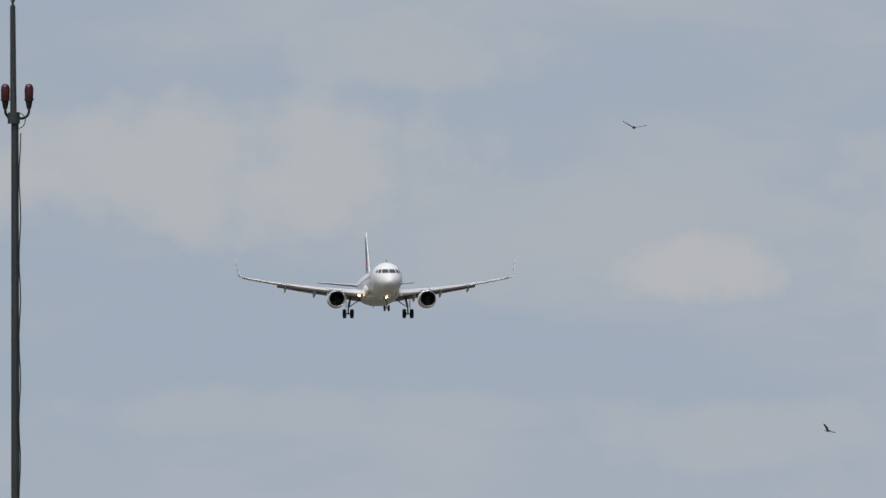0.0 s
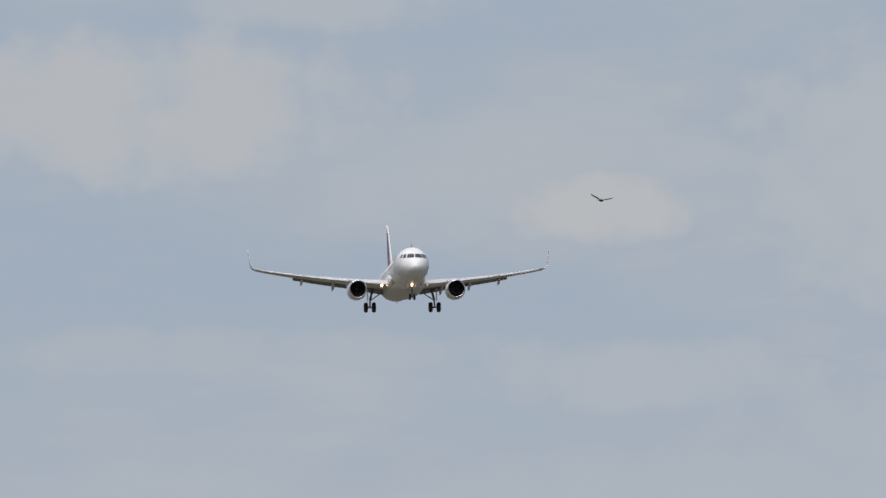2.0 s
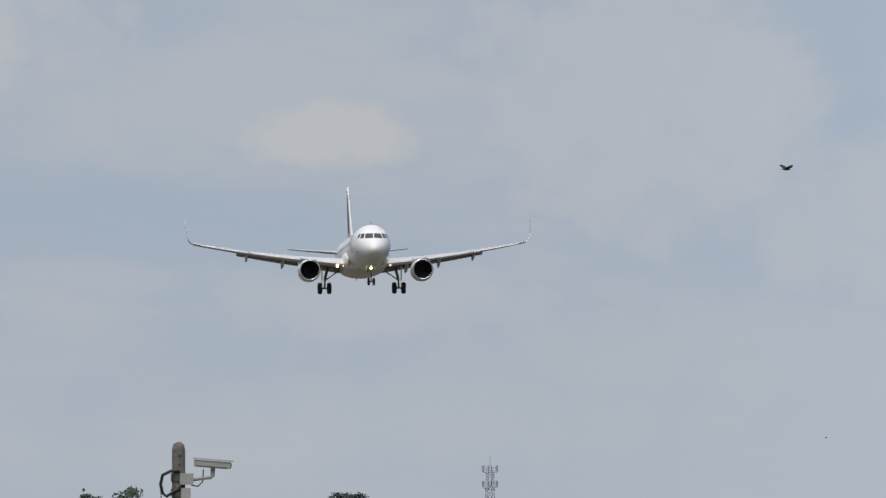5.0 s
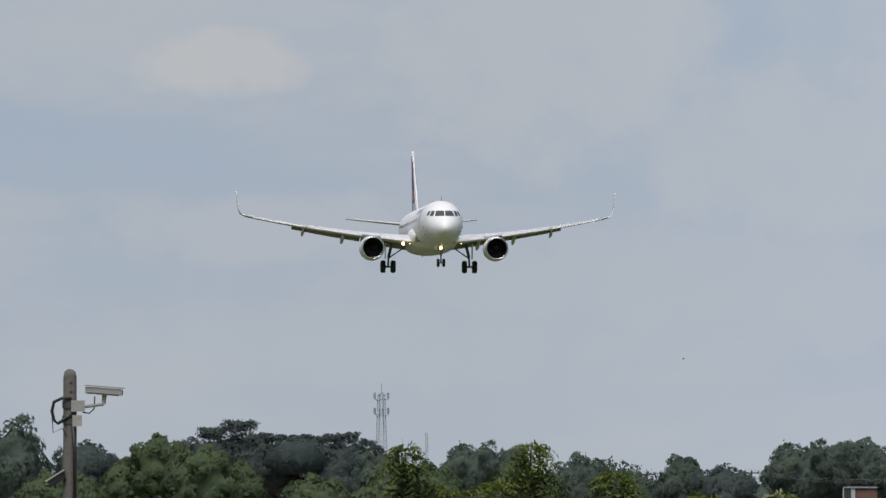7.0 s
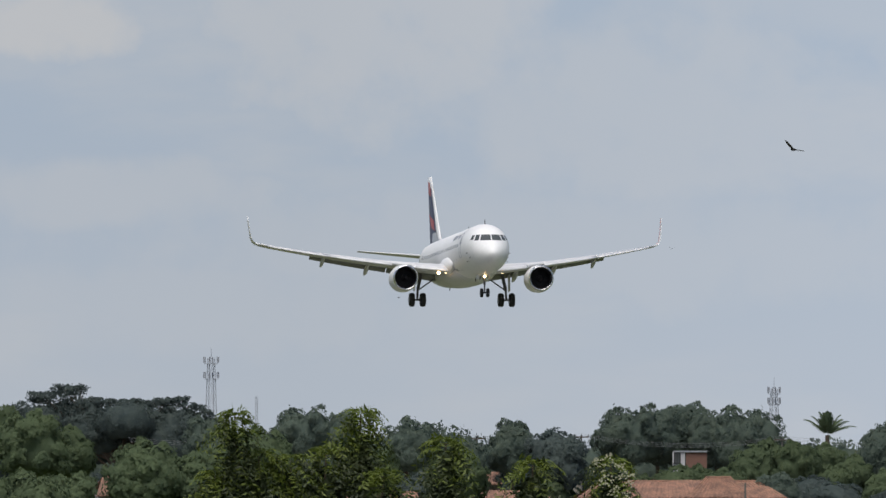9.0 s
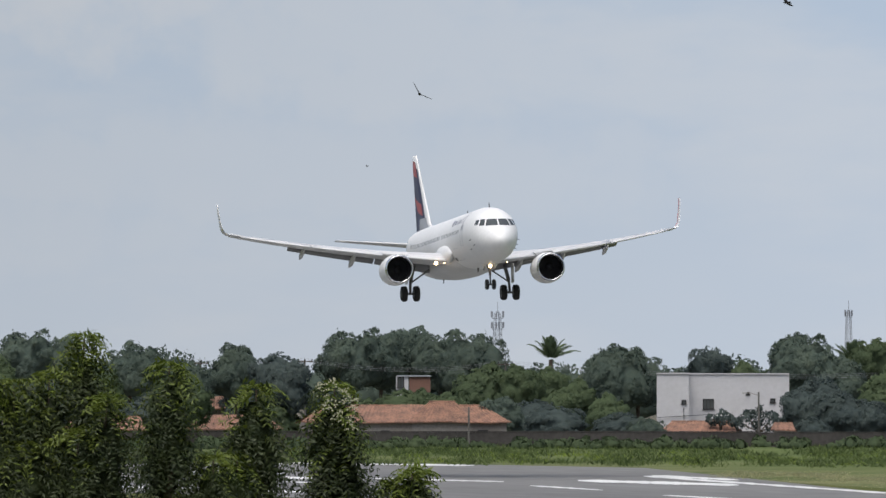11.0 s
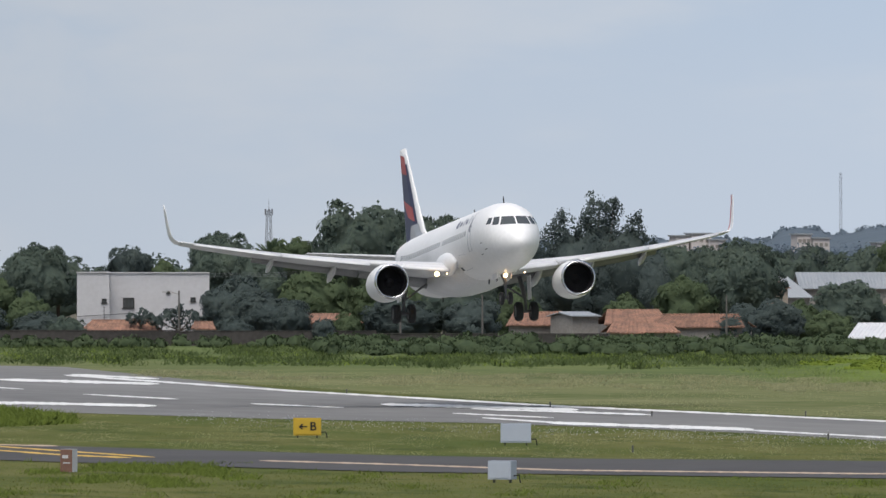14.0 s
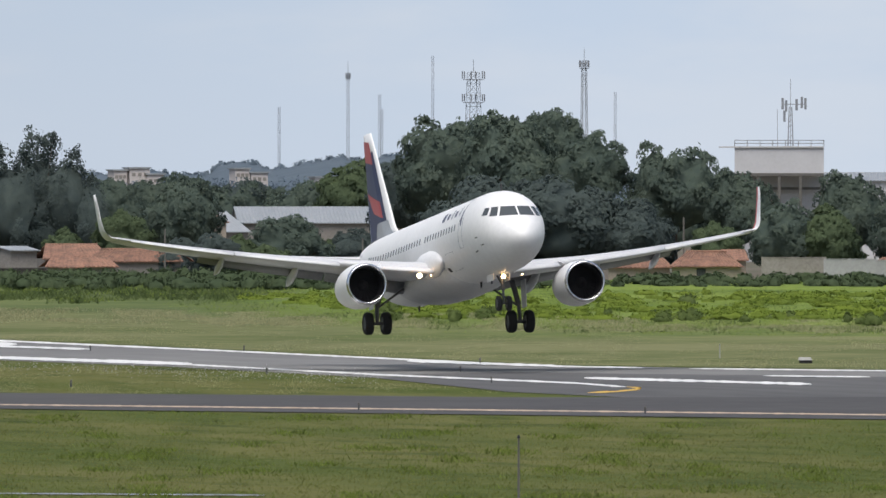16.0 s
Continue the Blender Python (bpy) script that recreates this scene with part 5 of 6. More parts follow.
def lattice_tower(b, d, top, base_w, head_w, label, panels=True, steps=14, thick=0.065):
    """A square lattice mast from the ground to elevation tick top."""
    h = rise(top, d)
    ob = thing("lattice_tower", label, "tower", facing(b, d, 0, 20))
    bw, tw = base_w / 2, max(0.25, base_w / 4)
    def leg(i, z):
        r = bw + (tw - bw) * z / h
        return Vector(((1, 1, -1, -1)[i] * r, (1, -1, -1, 1)[i] * r, z))
    for i in range(4):
        part("leg", rods((leg(i, -0.1), leg(i, h), thick, thick * 0.7), seg=6), PALESTEEL, ob)
    bm = bmesh.new()
    for s in range(steps):
        z0, z1 = h * s / steps, h * (s + 1) / steps
        for i in range(4):
            j = (i + 1) % 4
            rod(bm, leg(i, z0), leg(j, z1), thick * 0.45, seg=4)
            rod(bm, leg(j, z0), leg(i, z1), thick * 0.4, seg=4)
            rod(bm, leg(i, z1), leg(j, z1), thick * 0.5, seg=4)
    part("bracing", bm, PALESTEEL, ob)
    if panels:
        for lv in ((0.985, 0.84) if head_w > 2 else (0.98,)):
            z = h * lv
            part("platform", boxes(((0, 0, z - 0.9), (head_w * 0.7, head_w * 0.7, 0.12))), PALESTEEL, ob)
            for i in range(6):
                a = i * math.pi / 3
                part("antenna", boxes(((math.cos(a) * head_w / 2, math.sin(a) * head_w / 2, z), (0.18, 0.18, 1.4))), PALESTEEL, ob, "pale panel antenna")
        part("whip", rods(((0, 0, h), (0, 0, h + 2.6), 0.06, 0.04), seg=6), PALESTEEL, ob)
    return ob


CELL = "grey lattice phone mast with panel antennas"
lattice_tower(-555, 3300, 452, 2.6, 3.6, CELL)
lattice_tower(441, 3300, 506, 2.4, 3.0, CELL)
lattice_tower(1062, 3300, 503, 1.8, 1.8, CELL)
lattice_tower(2418, 2700, 375, 3.6, 4.4, CELL)
lattice_tower(2614, 2900, 354, 1.6, 2.0, CELL)
GUYED = "slender guyed lattice radio mast"
for b, top, d in ((2196, 376, 3300), (2074, 436, 3400), (2252, 414, 3400), (2256, 440, 3500), (2346, 346, 3400), (2669, 410, 3400), (-475, 520, 3300)):
    lattice_tower(b, d, top, 0.55, 1.0, GUYED, panels=(b == 2196), thick=0.024, steps=26)


def utility_pole(b, d, top, label="concrete utility pole with crossarm behind the wall", arm=1.6, lamp=False):
    h = rise(top, d)
    ob = thing("utility_pole", label, "pole", facing(b, d))
    part("post", rods(((0, 0, -0.1), (0, 0, h), 0.12, 0.085), seg=10), CONCRETE, ob)
    if arm:
        part("crossarm", boxes(((0, -0.12, h - 0.25), (arm, 0.1, 0.12))), BARK, ob)
        for x in (-0.45, 0, 0.45):
            part("insulator", rods(((x * arm, -0.12, h - 0.19), (x * arm, -0.12, h + 0.02), 0.05, 0.04), seg=8), DARK, ob)
    if lamp:
        part("lamp_arm", rods(((0, 0, h - 0.35), (-0.8, -0.2, h - 0.1), 0.035, 0.03), ((-0.8, -0.2, h - 0.1), (-1.25, -0.3, h - 0.1), 0.03, 0.03), seg=6), GREYWALL, ob)
        part("lamp_head", boxes(((-1.35, -0.3, h - 0.12), (0.5, 0.2, 0.12))), CAMWHITE, ob)
    return ob


for b, d, top in ((-85, 1470, 590), (100, 1470, 587), (455, 1470, 592), (1295, 1408, 672), (1440, 1404, 652), (1872, 1396, 652), (2790, 1402, 631), (2222, 1385, 668), (390, 1398, 672), (3300, 1410, 600)):
    utility_pole(b, d, top, arm=1.6 if top < 630 else 0)
utility_pole(903, 1399, 645, "concrete street lamp post by the boundary wall", 0, True)


def wires(b0, d0, e0, b1, d1, e1, sag):
    """Three sagging power lines between two poles."""
    ob = thing("power_line", "sagging dark power lines between poles", "cable")
    for k in range(3):
        pts = []
        for i in range(13):
            s = i / 12
            p = site(b0 + (b1 - b0) * s, d0 + (d1 - d0) * s)
            p.z = rise(e0, d0) + (rise(e1, d1) - rise(e0, d0)) * s - sag * 4 * s * (1 - s) - 0.0 + (k - 1) * 0.18
            p.y += (k - 1) * 0.6
            pts.append(p)
        bm = tube(pts, 0.009, 4)
        part("wire", bm, MASTGREY, ob)


for row in ((-700, 1470, 596, -85, 1470, 591, 0.8), (-85, 1470, 591, 100, 1470, 588, 0.5), (100, 1470, 588, 455, 1470, 593, 0.9), (455, 1470, 593, 1290, 1445, 606, 1.0)):
    wires(*row)


# ---- on the airfield ----
def board(b, d, w, h, face, label, name="guidance_sign", depth=0.35, turn=0.0, rim=SIGNWHITE):
    """A boxed airfield sign on two short legs."""
    ob = thing(name, label, "sign", facing(b, d, 0, turn))
    part("cabinet", boxes(((0, depth / 2, 0.14 + h / 2), (w, depth, h))), rim, ob)
    part("face", boxes(((0, -0.012, 0.14 + h / 2), (w - 0.14, 0.02, h - 0.14))), face, ob)
    for x in (-w * 0.35, w * 0.35):
        part("leg", boxes(((x, depth / 2, 0.07), (0.08, 0.1, 0.16))), STEEL, ob)
    part("cable", rods(((w / 2, depth / 2, 0.3), (w / 2 + 0.25, depth / 2, 0.32), 0.025, 0.025), ((w / 2 + 0.25, depth / 2, 0.32), (w / 2 + 0.3, depth / 2, 0.0), 0.025, 0.025), seg=6), BLACK, ob)
    return ob


def letter_sign():
    d = reach(906)
    ob = board(1130, d, 1.42, 0.9, SIGNYELLOW, "amber taxiway sign with black arrow and letter B", rim=SIGNYELLOW)
    cu = bpy.data.curves.new("letter", "FONT")
    cu.body, cu.size, cu.align_x, cu.align_y, cu.extrude, cu.offset = "B", 0.62, "CENTER", "CENTER", 0.006, 0.012
    tmp = bpy.data.objects.new("letter", cu)
    me = bpy.data.meshes.new_from_object(tmp)
    bpy.data.objects.remove(tmp)
    me.materials.clear()
    me.materials.append(BLACK)
    q = new("letter", me)
    q.parent = ob
    q.matrix_basis = Matrix.Translation((0.3, -0.03, 0.59)) @ Matrix.Rotation(radians(90), 4, "X")
    part("arrow", boxes(((-0.2, -0.03, 0.59), (0.4, 0.012, 0.07))), BLACK, ob, "black arrow shaft")
    for s in (1, -1):
        part("arrow_head", box(bmesh.new(), (0.1, 0, 0), (0.22, 0.012, 0.065), Matrix.Translation((-0.4, -0.03, 0.59)) @ Matrix.Rotation(radians(-38 * s), 4, "Y")), BLACK, ob)
    return ob


letter_sign()
board(1499, reach(919), 1.5, 0.95, SIGNWHITE, "blank white sign board seen from behind")
board(1470, reach(985), 1.05, 0.78, SIGNWHITE, "blank white sign box on the grass", depth=0.6, turn=-24)
def marker():
    d = reach(968)
    ob = thing("taxiway_marker", "red and white box sign beside the taxiway", "sign", facing(704, d, 0, -32))
    part("cabinet", boxes(((0, 0.2, 0.55), (0.62, 0.4, 1.0))), RENDERW, ob)
    part("face", boxes(((0, -0.012, 0.55), (0.6, 0.02, 0.98))), BRICK, ob, "worn red face")
    part("plate", boxes(((-0.05, -0.03, 0.72), (0.3, 0.012, 0.14)), ((0.02, -0.03, 0.45), (0.34, 0.012, 0.05))), RENDERW, ob)


marker()


def runway_light(b, e):
    d = reach(e)
    ob = thing("runway_light", "small elevated runway edge light in the grass", "light", facing(b, d), "runway edge lights")
    part("stem", rods(((0, 0, 0), (0, 0, 0.22), 0.04, 0.04)), STEEL, ob)
    part("lens", smooth(lathe_up([(0.22, 0.05), (0.28, 0.055), (0.33, 0.035), (0.35, 0.01)], 12)), CONCRETE, ob)
    return ob


def lathe_up(rings, seg):
    bm = lathe(rings, seg)
    bmesh.ops.rotate(bm, verts=bm.verts, matrix=Matrix.Rotation(radians(90), 3, "X"))
    bmesh.ops.recalc_face_normals(bm, faces=bm.faces)
    return bm


for b, e in ((1200, 828), (1560, 851), (2012, 868), (2430, 891), (2052, 909), (2450, 925), (1706, 931), (1740, 868), (2215, 973), (2722, 980), (2395, 906)):
    runway_light(b, e)


def flat_box():
    d = reach(890)
    ob = thing("approach_unit", "low pale domed unit on a dark base in the grass", "light", facing(3005, d))
    part("base", boxes(((0.03, 0, 0.09), (0.7, 0.5, 0.18))), DARK, ob)
    bm = loft([[(sx * 0.38, y * 0.3, 0.18) for sx, y in ((-1, -1), (1, -1), (1, 1), (-1, 1))], [(sx * 0.3 - 0.03, y * 0.24, 0.34) for sx, y in ((-1, -1), (1, -1), (1, 1), (-1, 1))]])
    part("cover", bm, CAMWHITE, ob)


flat_box()
ob = thing("marker_pole", "thin pale upright pole standing in the grass", "pole", facing(2498, 440))
part("post", rods(((0, 0, -0.05), (0, 0, rise(1022, 440)), 0.04, 0.03), seg=8), CONCRETE, ob)
part("cap", rods(((0, 0, rise(1022, 440)), (0, 0, rise(1022, 440) + 0.09), 0.06, 0.03), seg=8), BLACK, ob)
ob = thing("marker_pole", "thin pale upright pole standing in the grass", "pole", facing(2854, 795))
part("post", rods(((0, 0, -0.05), (0, 0, 0.8), 0.03, 0.03), seg=8), CAMWHITE, ob)


# ---- grass and weeds ----
def blended_soil():
    """Weed cover that thins out into dry grass towards the runway."""
    m = mat("weed field and dry grass", FIELD_TONES[0], 0.95, second=FIELD_TONES[1], scale=0.03, amount=0.98, fine=10, soft=0.2, bump=0.3, gloss=0.03)
    n, l = m.node_tree.nodes, m.node_tree.links
    p = n["Principled BSDF"]
    green = p.inputs["Base Color"].links[0].from_socket
    factor = green.node.inputs["Factor"].links[0].from_socket
    dry = n.new("ShaderNodeMix")
    dry.data_type = "RGBA"
    dry.inputs["A"].default_value, dry.inputs["B"].default_value = (*STRIP_TONES[0], 1), (*STRIP_TONES[1], 1)
    l.new(factor, dry.inputs["Factor"])
    # distance from the line where the weeds end, in metres
    a, b = site(1300, reach(792)), site(3300, reach(838))
    side = Vector((b.y - a.y, a.x - b.x, 0)).normalized()
    side = side if side.y > 0 else -side
    geo, dot, wob, add, rng = n.new("ShaderNodeNewGeometry"), n.new("ShaderNodeVectorMath"), n.new("ShaderNodeTexNoise"), n.new("ShaderNodeMath"), n.new("ShaderNodeMapRange")
    dot.operation, add.operation, rng.interpolation_type = "DOT_PRODUCT", "MULTIPLY_ADD", "SMOOTHSTEP"
    dot.inputs[1].default_value = side
    wob.inputs["Scale"].default_value, wob.inputs["Detail"].default_value = 0.03, 4
    l.new(geo.outputs["Position"], dot.inputs[0])
    l.new(geo.outputs["Position"], wob.inputs["Vector"])
    l.new(wob.outputs[0], add.inputs[0])
    add.inputs[1].default_value = 110.0
    l.new(dot.outputs["Value"], add.inputs[2])
    c = side.dot(a)
    rng.inputs[1].default_value, rng.inputs[2].default_value = c + 55 - 45, c + 55 + 45
    l.new(add.outputs[0], rng.inputs[0])
    # the lush growth starts past one line across the field
    lush, green2, dot2, add2, rng2 = n.new("ShaderNodeMix"), n.new("ShaderNodeMix"), n.new("ShaderNodeVectorMath"), n.new("ShaderNodeMath"), n.new("ShaderNodeMapRange")
    lush.data_type = green2.data_type = "RGBA"
    lush.inputs["A"].default_value, lush.inputs["B"].default_value = (*LUSH_TONES[0], 1), (*LUSH_TONES[1], 1)
    l.new(factor, lush.inputs["Factor"])
    dot2.operation, add2.operation, rng2.interpolation_type = "DOT_PRODUCT", "MULTIPLY_ADD", "SMOOTHSTEP"
    turn = (2040 + 3986) / TICK
    dot2.inputs[1].default_value = (math.cos(turn), -math.sin(turn), 0)
    l.new(geo.outputs["Position"], dot2.inputs[0])
    l.new(wob.outputs[0], add2.inputs[0])
    add2.inputs[1].default_value = 40.0
    l.new(dot2.outputs["Value"], add2.inputs[2])
    rng2.inputs[1].default_value, rng2.inputs[2].default_value = 14, 30
    l.new(add2.outputs[0], rng2.inputs[0])
    l.new(rng2.outputs[0], green2.inputs["Factor"])
    l.new(green, green2.inputs["A"])
    l.new(lush.outputs["Result"], green2.inputs["B"])
    green = green2.outputs["Result"]
    mix = n.new("ShaderNodeMix")
    mix.data_type = "RGBA"
    l.new(rng.outputs[0], mix.inputs["Factor"])
    l.new(dry.outputs["Result"], mix.inputs["A"])
    l.new(green, mix.inputs["B"])
    l.new(mix.outputs["Result"], p.inputs["Base Color"])
    return m


def tufts(name, outline, count, height, wide, material, label, seed, blades=6, patch=0.0, jag=0.0):
    """Blades in tufts over an area given in ticks."""
    rng = np.random.default_rng(seed)
    pb, pe = np.array([p[0] for p in outline], float), np.array([p[1] for p in outline], float)
    got = []
    while len(got) < count:
        b, e = rng.uniform(pb.min(), pb.max()), rng.uniform(pe.min(), pe.max())
        inside, j = False, len(pb) - 1
        for i in range(len(pb)):
            if (pe[i] > e) != (pe[j] > e) and b < (pb[j] - pb[i]) * (e - pe[i]) / (pe[j] - pe[i]) + pb[i]:
                inside = not inside
            j = i
        e += jag * noise.noise(Vector((b / 70, seed, 2.0))) + jag * 0.6 * noise.noise(Vector((b / 17, seed, 5.0)))
        if not inside or (patch and noise.noise(Vector((b / 90, e / 14, seed))) < patch):
            continue
        got.append((b, e))
    g = np.array(got)
    d, a = 10 * TICK / (g[:, 1] - 560), (g[:, 0] + 3986) / TICK
    base = np.stack([d * np.sin(a), d * np.cos(a), np.zeros(len(d))], 1).repeat(blades, 0)
    n = len(base)
    h = (height * rng.uniform(0.5, 1.3, len(d))).repeat(blades) * rng.uniform(0.6, 1.1, n)
    base[:, 0] += rng.normal(0, wide, n)
    base[:, 1] += rng.normal(0, wide * 2, n)
    ang = rng.uniform(-1.2, 1.2, n)
    hw = h * rng.uniform(0.1, 0.22, n)
    side = np.stack([np.cos(ang) * hw, np.sin(ang) * hw, np.zeros(n)], 1)
    lean = np.stack([rng.normal(0, 0.8, n) * h, rng.normal(0.1, 0.9, n) * h, h], 1)
    v = np.stack([base - side, base + side, base + lean], 1).reshape(-1, 3)
    f = np.arange(len(v)).reshape(-1, 3)
    up = unit(np.stack([rng.normal(0, 0.35, n), rng.normal(-0.15, 0.35, n), np.ones(n)], 1)).repeat(3, 0)
    return tagged(raw(name, v.tolist(), f.tolist(), material, normals=up.tolist()), label, "grass", kind="stuff")


NEAR = [(200, 950), (660, 950), (1260, 968), (1580, 973), (3300, 993), (3300, 1145), (200, 1145)]
ISLAND = [(250, 846), (700, 863), (1100, 875), (1460, 882), (1880, 898), (2250, 918), (2480, 942), (2100, 945), (1580, 941), (1260, 935), (660, 918), (250, 905)]
BEYOND = [(830, 797), (1568, 846), (1965, 864), (2300, 880), (2550, 892), (3300, 904), (3300, 846), (2300, 834), (1700, 812), (1300, 792), (830, 784)]
FIELD = [(1850, 786), (2050, 766), (3300, 756), (3300, 840), (2300, 830)]
VERGE = [(-1200, 743), (1300, 740), (2350, 742), (2150, 758), (1950, 780), (1500, 780), (800, 775), (-1200, 767)]
lay("weed_field", [(830, 797), (1568, 846), (1965, 864), (2300, 880), (2550, 892), (3400, 905), (3400, 742), (-1300, 742), (-1300, 768), (300, 775), (700, 784)], 0.014, blended_soil(),
    "field of lush weeds fading to dry grass beside the runway", "ground")
# Hidden by the trees; added so less green bounces onto the airliner's underside.
lay("town_ground", [(-9000, 741), (9000, 741), (9000, 615), (-9000, 615)], 0.01, EARTH, "unseen bare earth added round the houses", "ground")
tufts("near_grass", NEAR, 19000, 0.08, 0.3, BLADE, "rough mown green and brown grass", 1)
tufts("near_weeds", NEAR, 2600, 0.15, 0.35, NEARWEED, "patches of taller fresh green grass", 2, blades=9, patch=0.3)
tufts("island_grass", ISLAND, 4500, 0.06, 0.3, BLADE, "mown grass between runway and taxiway", 3)
tufts("island_straw", ISLAND, 3200, 0.07, 0.35, STRAW, "thin dry stalks among the mown grass", 12, blades=5, patch=0.02)
tufts("island_weeds", [(380, 858), (470, 850), (560, 851), (700, 868), (720, 880), (560, 888), (400, 886)], 1300, 0.4, 0.3, NEARWEED, "clump of tall bright green grass", 4)
tufts("taxiway_weeds", [(640, 949), (1070, 954), (1060, 980), (900, 990), (640, 985)], 900, 0.2, 0.3, NEARWEED, "bright weeds at the taxiway's edge", 5, patch=-0.05, jag=9)
tufts("seeding_grass", [(830, 787), (1500, 791), (2600, 807), (3200, 815), (3200, 838), (2600, 832), (1700, 819), (830, 802)], 8000, 0.16, 0.6, STRAW, "pale dry seeding grass beyond the runway", 6, jag=6, patch=-0.12)
tufts("dry_grass", BEYOND, 3500, 0.09, 0.6, STRAW, "thin dry grass along the runway", 7, jag=5, patch=0.06)
tufts("field_weeds", FIELD, 5000, 0.13, 0.7, LUSH, "lush bright green weeds beyond the runway", 8, patch=-0.1, jag=16)
tufts("field_weeds", FIELD, 1500, 0.2, 0.7, VERGEWEED, "green weeds beyond the runway", 9, jag=16, patch=0.05)
tufts("verge_weeds", VERGE, 1200, 0.3, 0.9, LUSH, "bright weeds among the roadside growth", 10, patch=0.12, jag=8)
tufts("verge_weeds", VERGE, 7000, 0.4, 0.8, VERGEWEED, "dull green weeds along the boundary wall", 11, jag=13, patch=-0.2)


WEEDBUSH = mat("green field bushes", (0.155, 0.205, 0.07), 0.8, second=(0.115, 0.155, 0.055), scale=0.5, amount=0.9, island=0.1, thin=0.5, gloss=0.05)


def thicket(name, spots, material, label, seed, leaf):
    """Many low bushes of one growth, not to be counted: (place, half width, height)."""
    rng = np.random.default_rng(seed)
    vs, fs, ns = [], [], []
    for p, w, h in spots:
        v, f, shade = dome(rng, w, h, -0.1, 150, leaf, 1)
        shade = unit(np.array(shade) + np.array((0, 0, 0.9))).tolist()
        off = len(vs)
        vs += [(q[0] + p.x, q[1] + p.y, q[2]) for q in v]
        fs += [tuple(off + k for k in q) for q in f]
        ns += shade
    return tagged(raw(name, vs, fs, material, normals=ns), label, "bushes", kind="stuff")


def verge_bushes():
    rnd = random.Random(51)
    foot = [(site(rnd.uniform(-1300, 1300), rnd.uniform(1365, 1398)), rnd.uniform(0.6, 1.5), rnd.uniform(0.5, 1.2)) for i in range(230)]
    hedge = [(site(rnd.uniform(1150, 2600), rnd.uniform(1270, 1388)), rnd.uniform(0.9, 2.2), rnd.uniform(0.6, 1.5)) for i in range(300)]
    edge = [(site(rnd.uniform(2500, 3350), rnd.uniform(1310, 1390)), rnd.uniform(0.6, 1.6), rnd.uniform(0.4, 1.0)) for i in range(130)]
    thicket("scrub", foot + hedge + edge, SCRUB, "low dull green scrub below the boundary wall", 52, 0.17)
    lone = []
    for i in range(34):
        b = rnd.uniform(2250, 3300)
        e = rnd.uniform(780, 826) if rnd.random() < 0.3 else 808 + (b - 2250) * 0.012 + rnd.gauss(0, 5)
        for k in range(rnd.randint(1, 3)):
            lone.append((site(b + rnd.uniform(-14, 14), reach(e + rnd.uniform(-2, 2))), rnd.uniform(0.35, 0.85), rnd.uniform(0.35, 1.0)))
    thicket("field_bushes", lone, WEEDBUSH, "small darker bushes in the weedy field", 53, 0.09)
    low = []
    for i in range(330):
        b = rnd.uniform(2000, 3320)
        grown = min(1.0, 0.15 + (b - 2000) / 420)
        low.append((site(b, reach(768 + 46 * grown * rnd.random())), rnd.uniform(0.5, 1.8) * (0.4 + 0.6 * grown), rnd.uniform(0.15, 0.55) * (0.4 + 0.6 * grown)))
    thicket("weed_hummocks", low, LUSH, "uneven hummocks of bright green weeds", 54, 0.13)


verge_bushes()


def flowers():
    rng = np.random.default_rng(61)
    v, f = [], []
    for i in range(1300):
        b = rng.uniform(900, 2250)
        p = site(b, reach(884 + (b - 1200) * 0.034 + rng.normal(0, 5.5)), 0.12)
        s = rng.uniform(0.025, 0.045)
        k = len(v)
        v += [p + Vector((-s, 0, 0)), p + Vector((0, -s, 0.02)), p + Vector((s, 0, 0)), p + Vector((0, s, 0.03))]
        f.append((k, k + 1, k + 2, k + 3))
    tagged(raw("flowers", v, f, RENDERW), "tiny white flowers in the grass", "flowers", kind="stuff")


flowers()


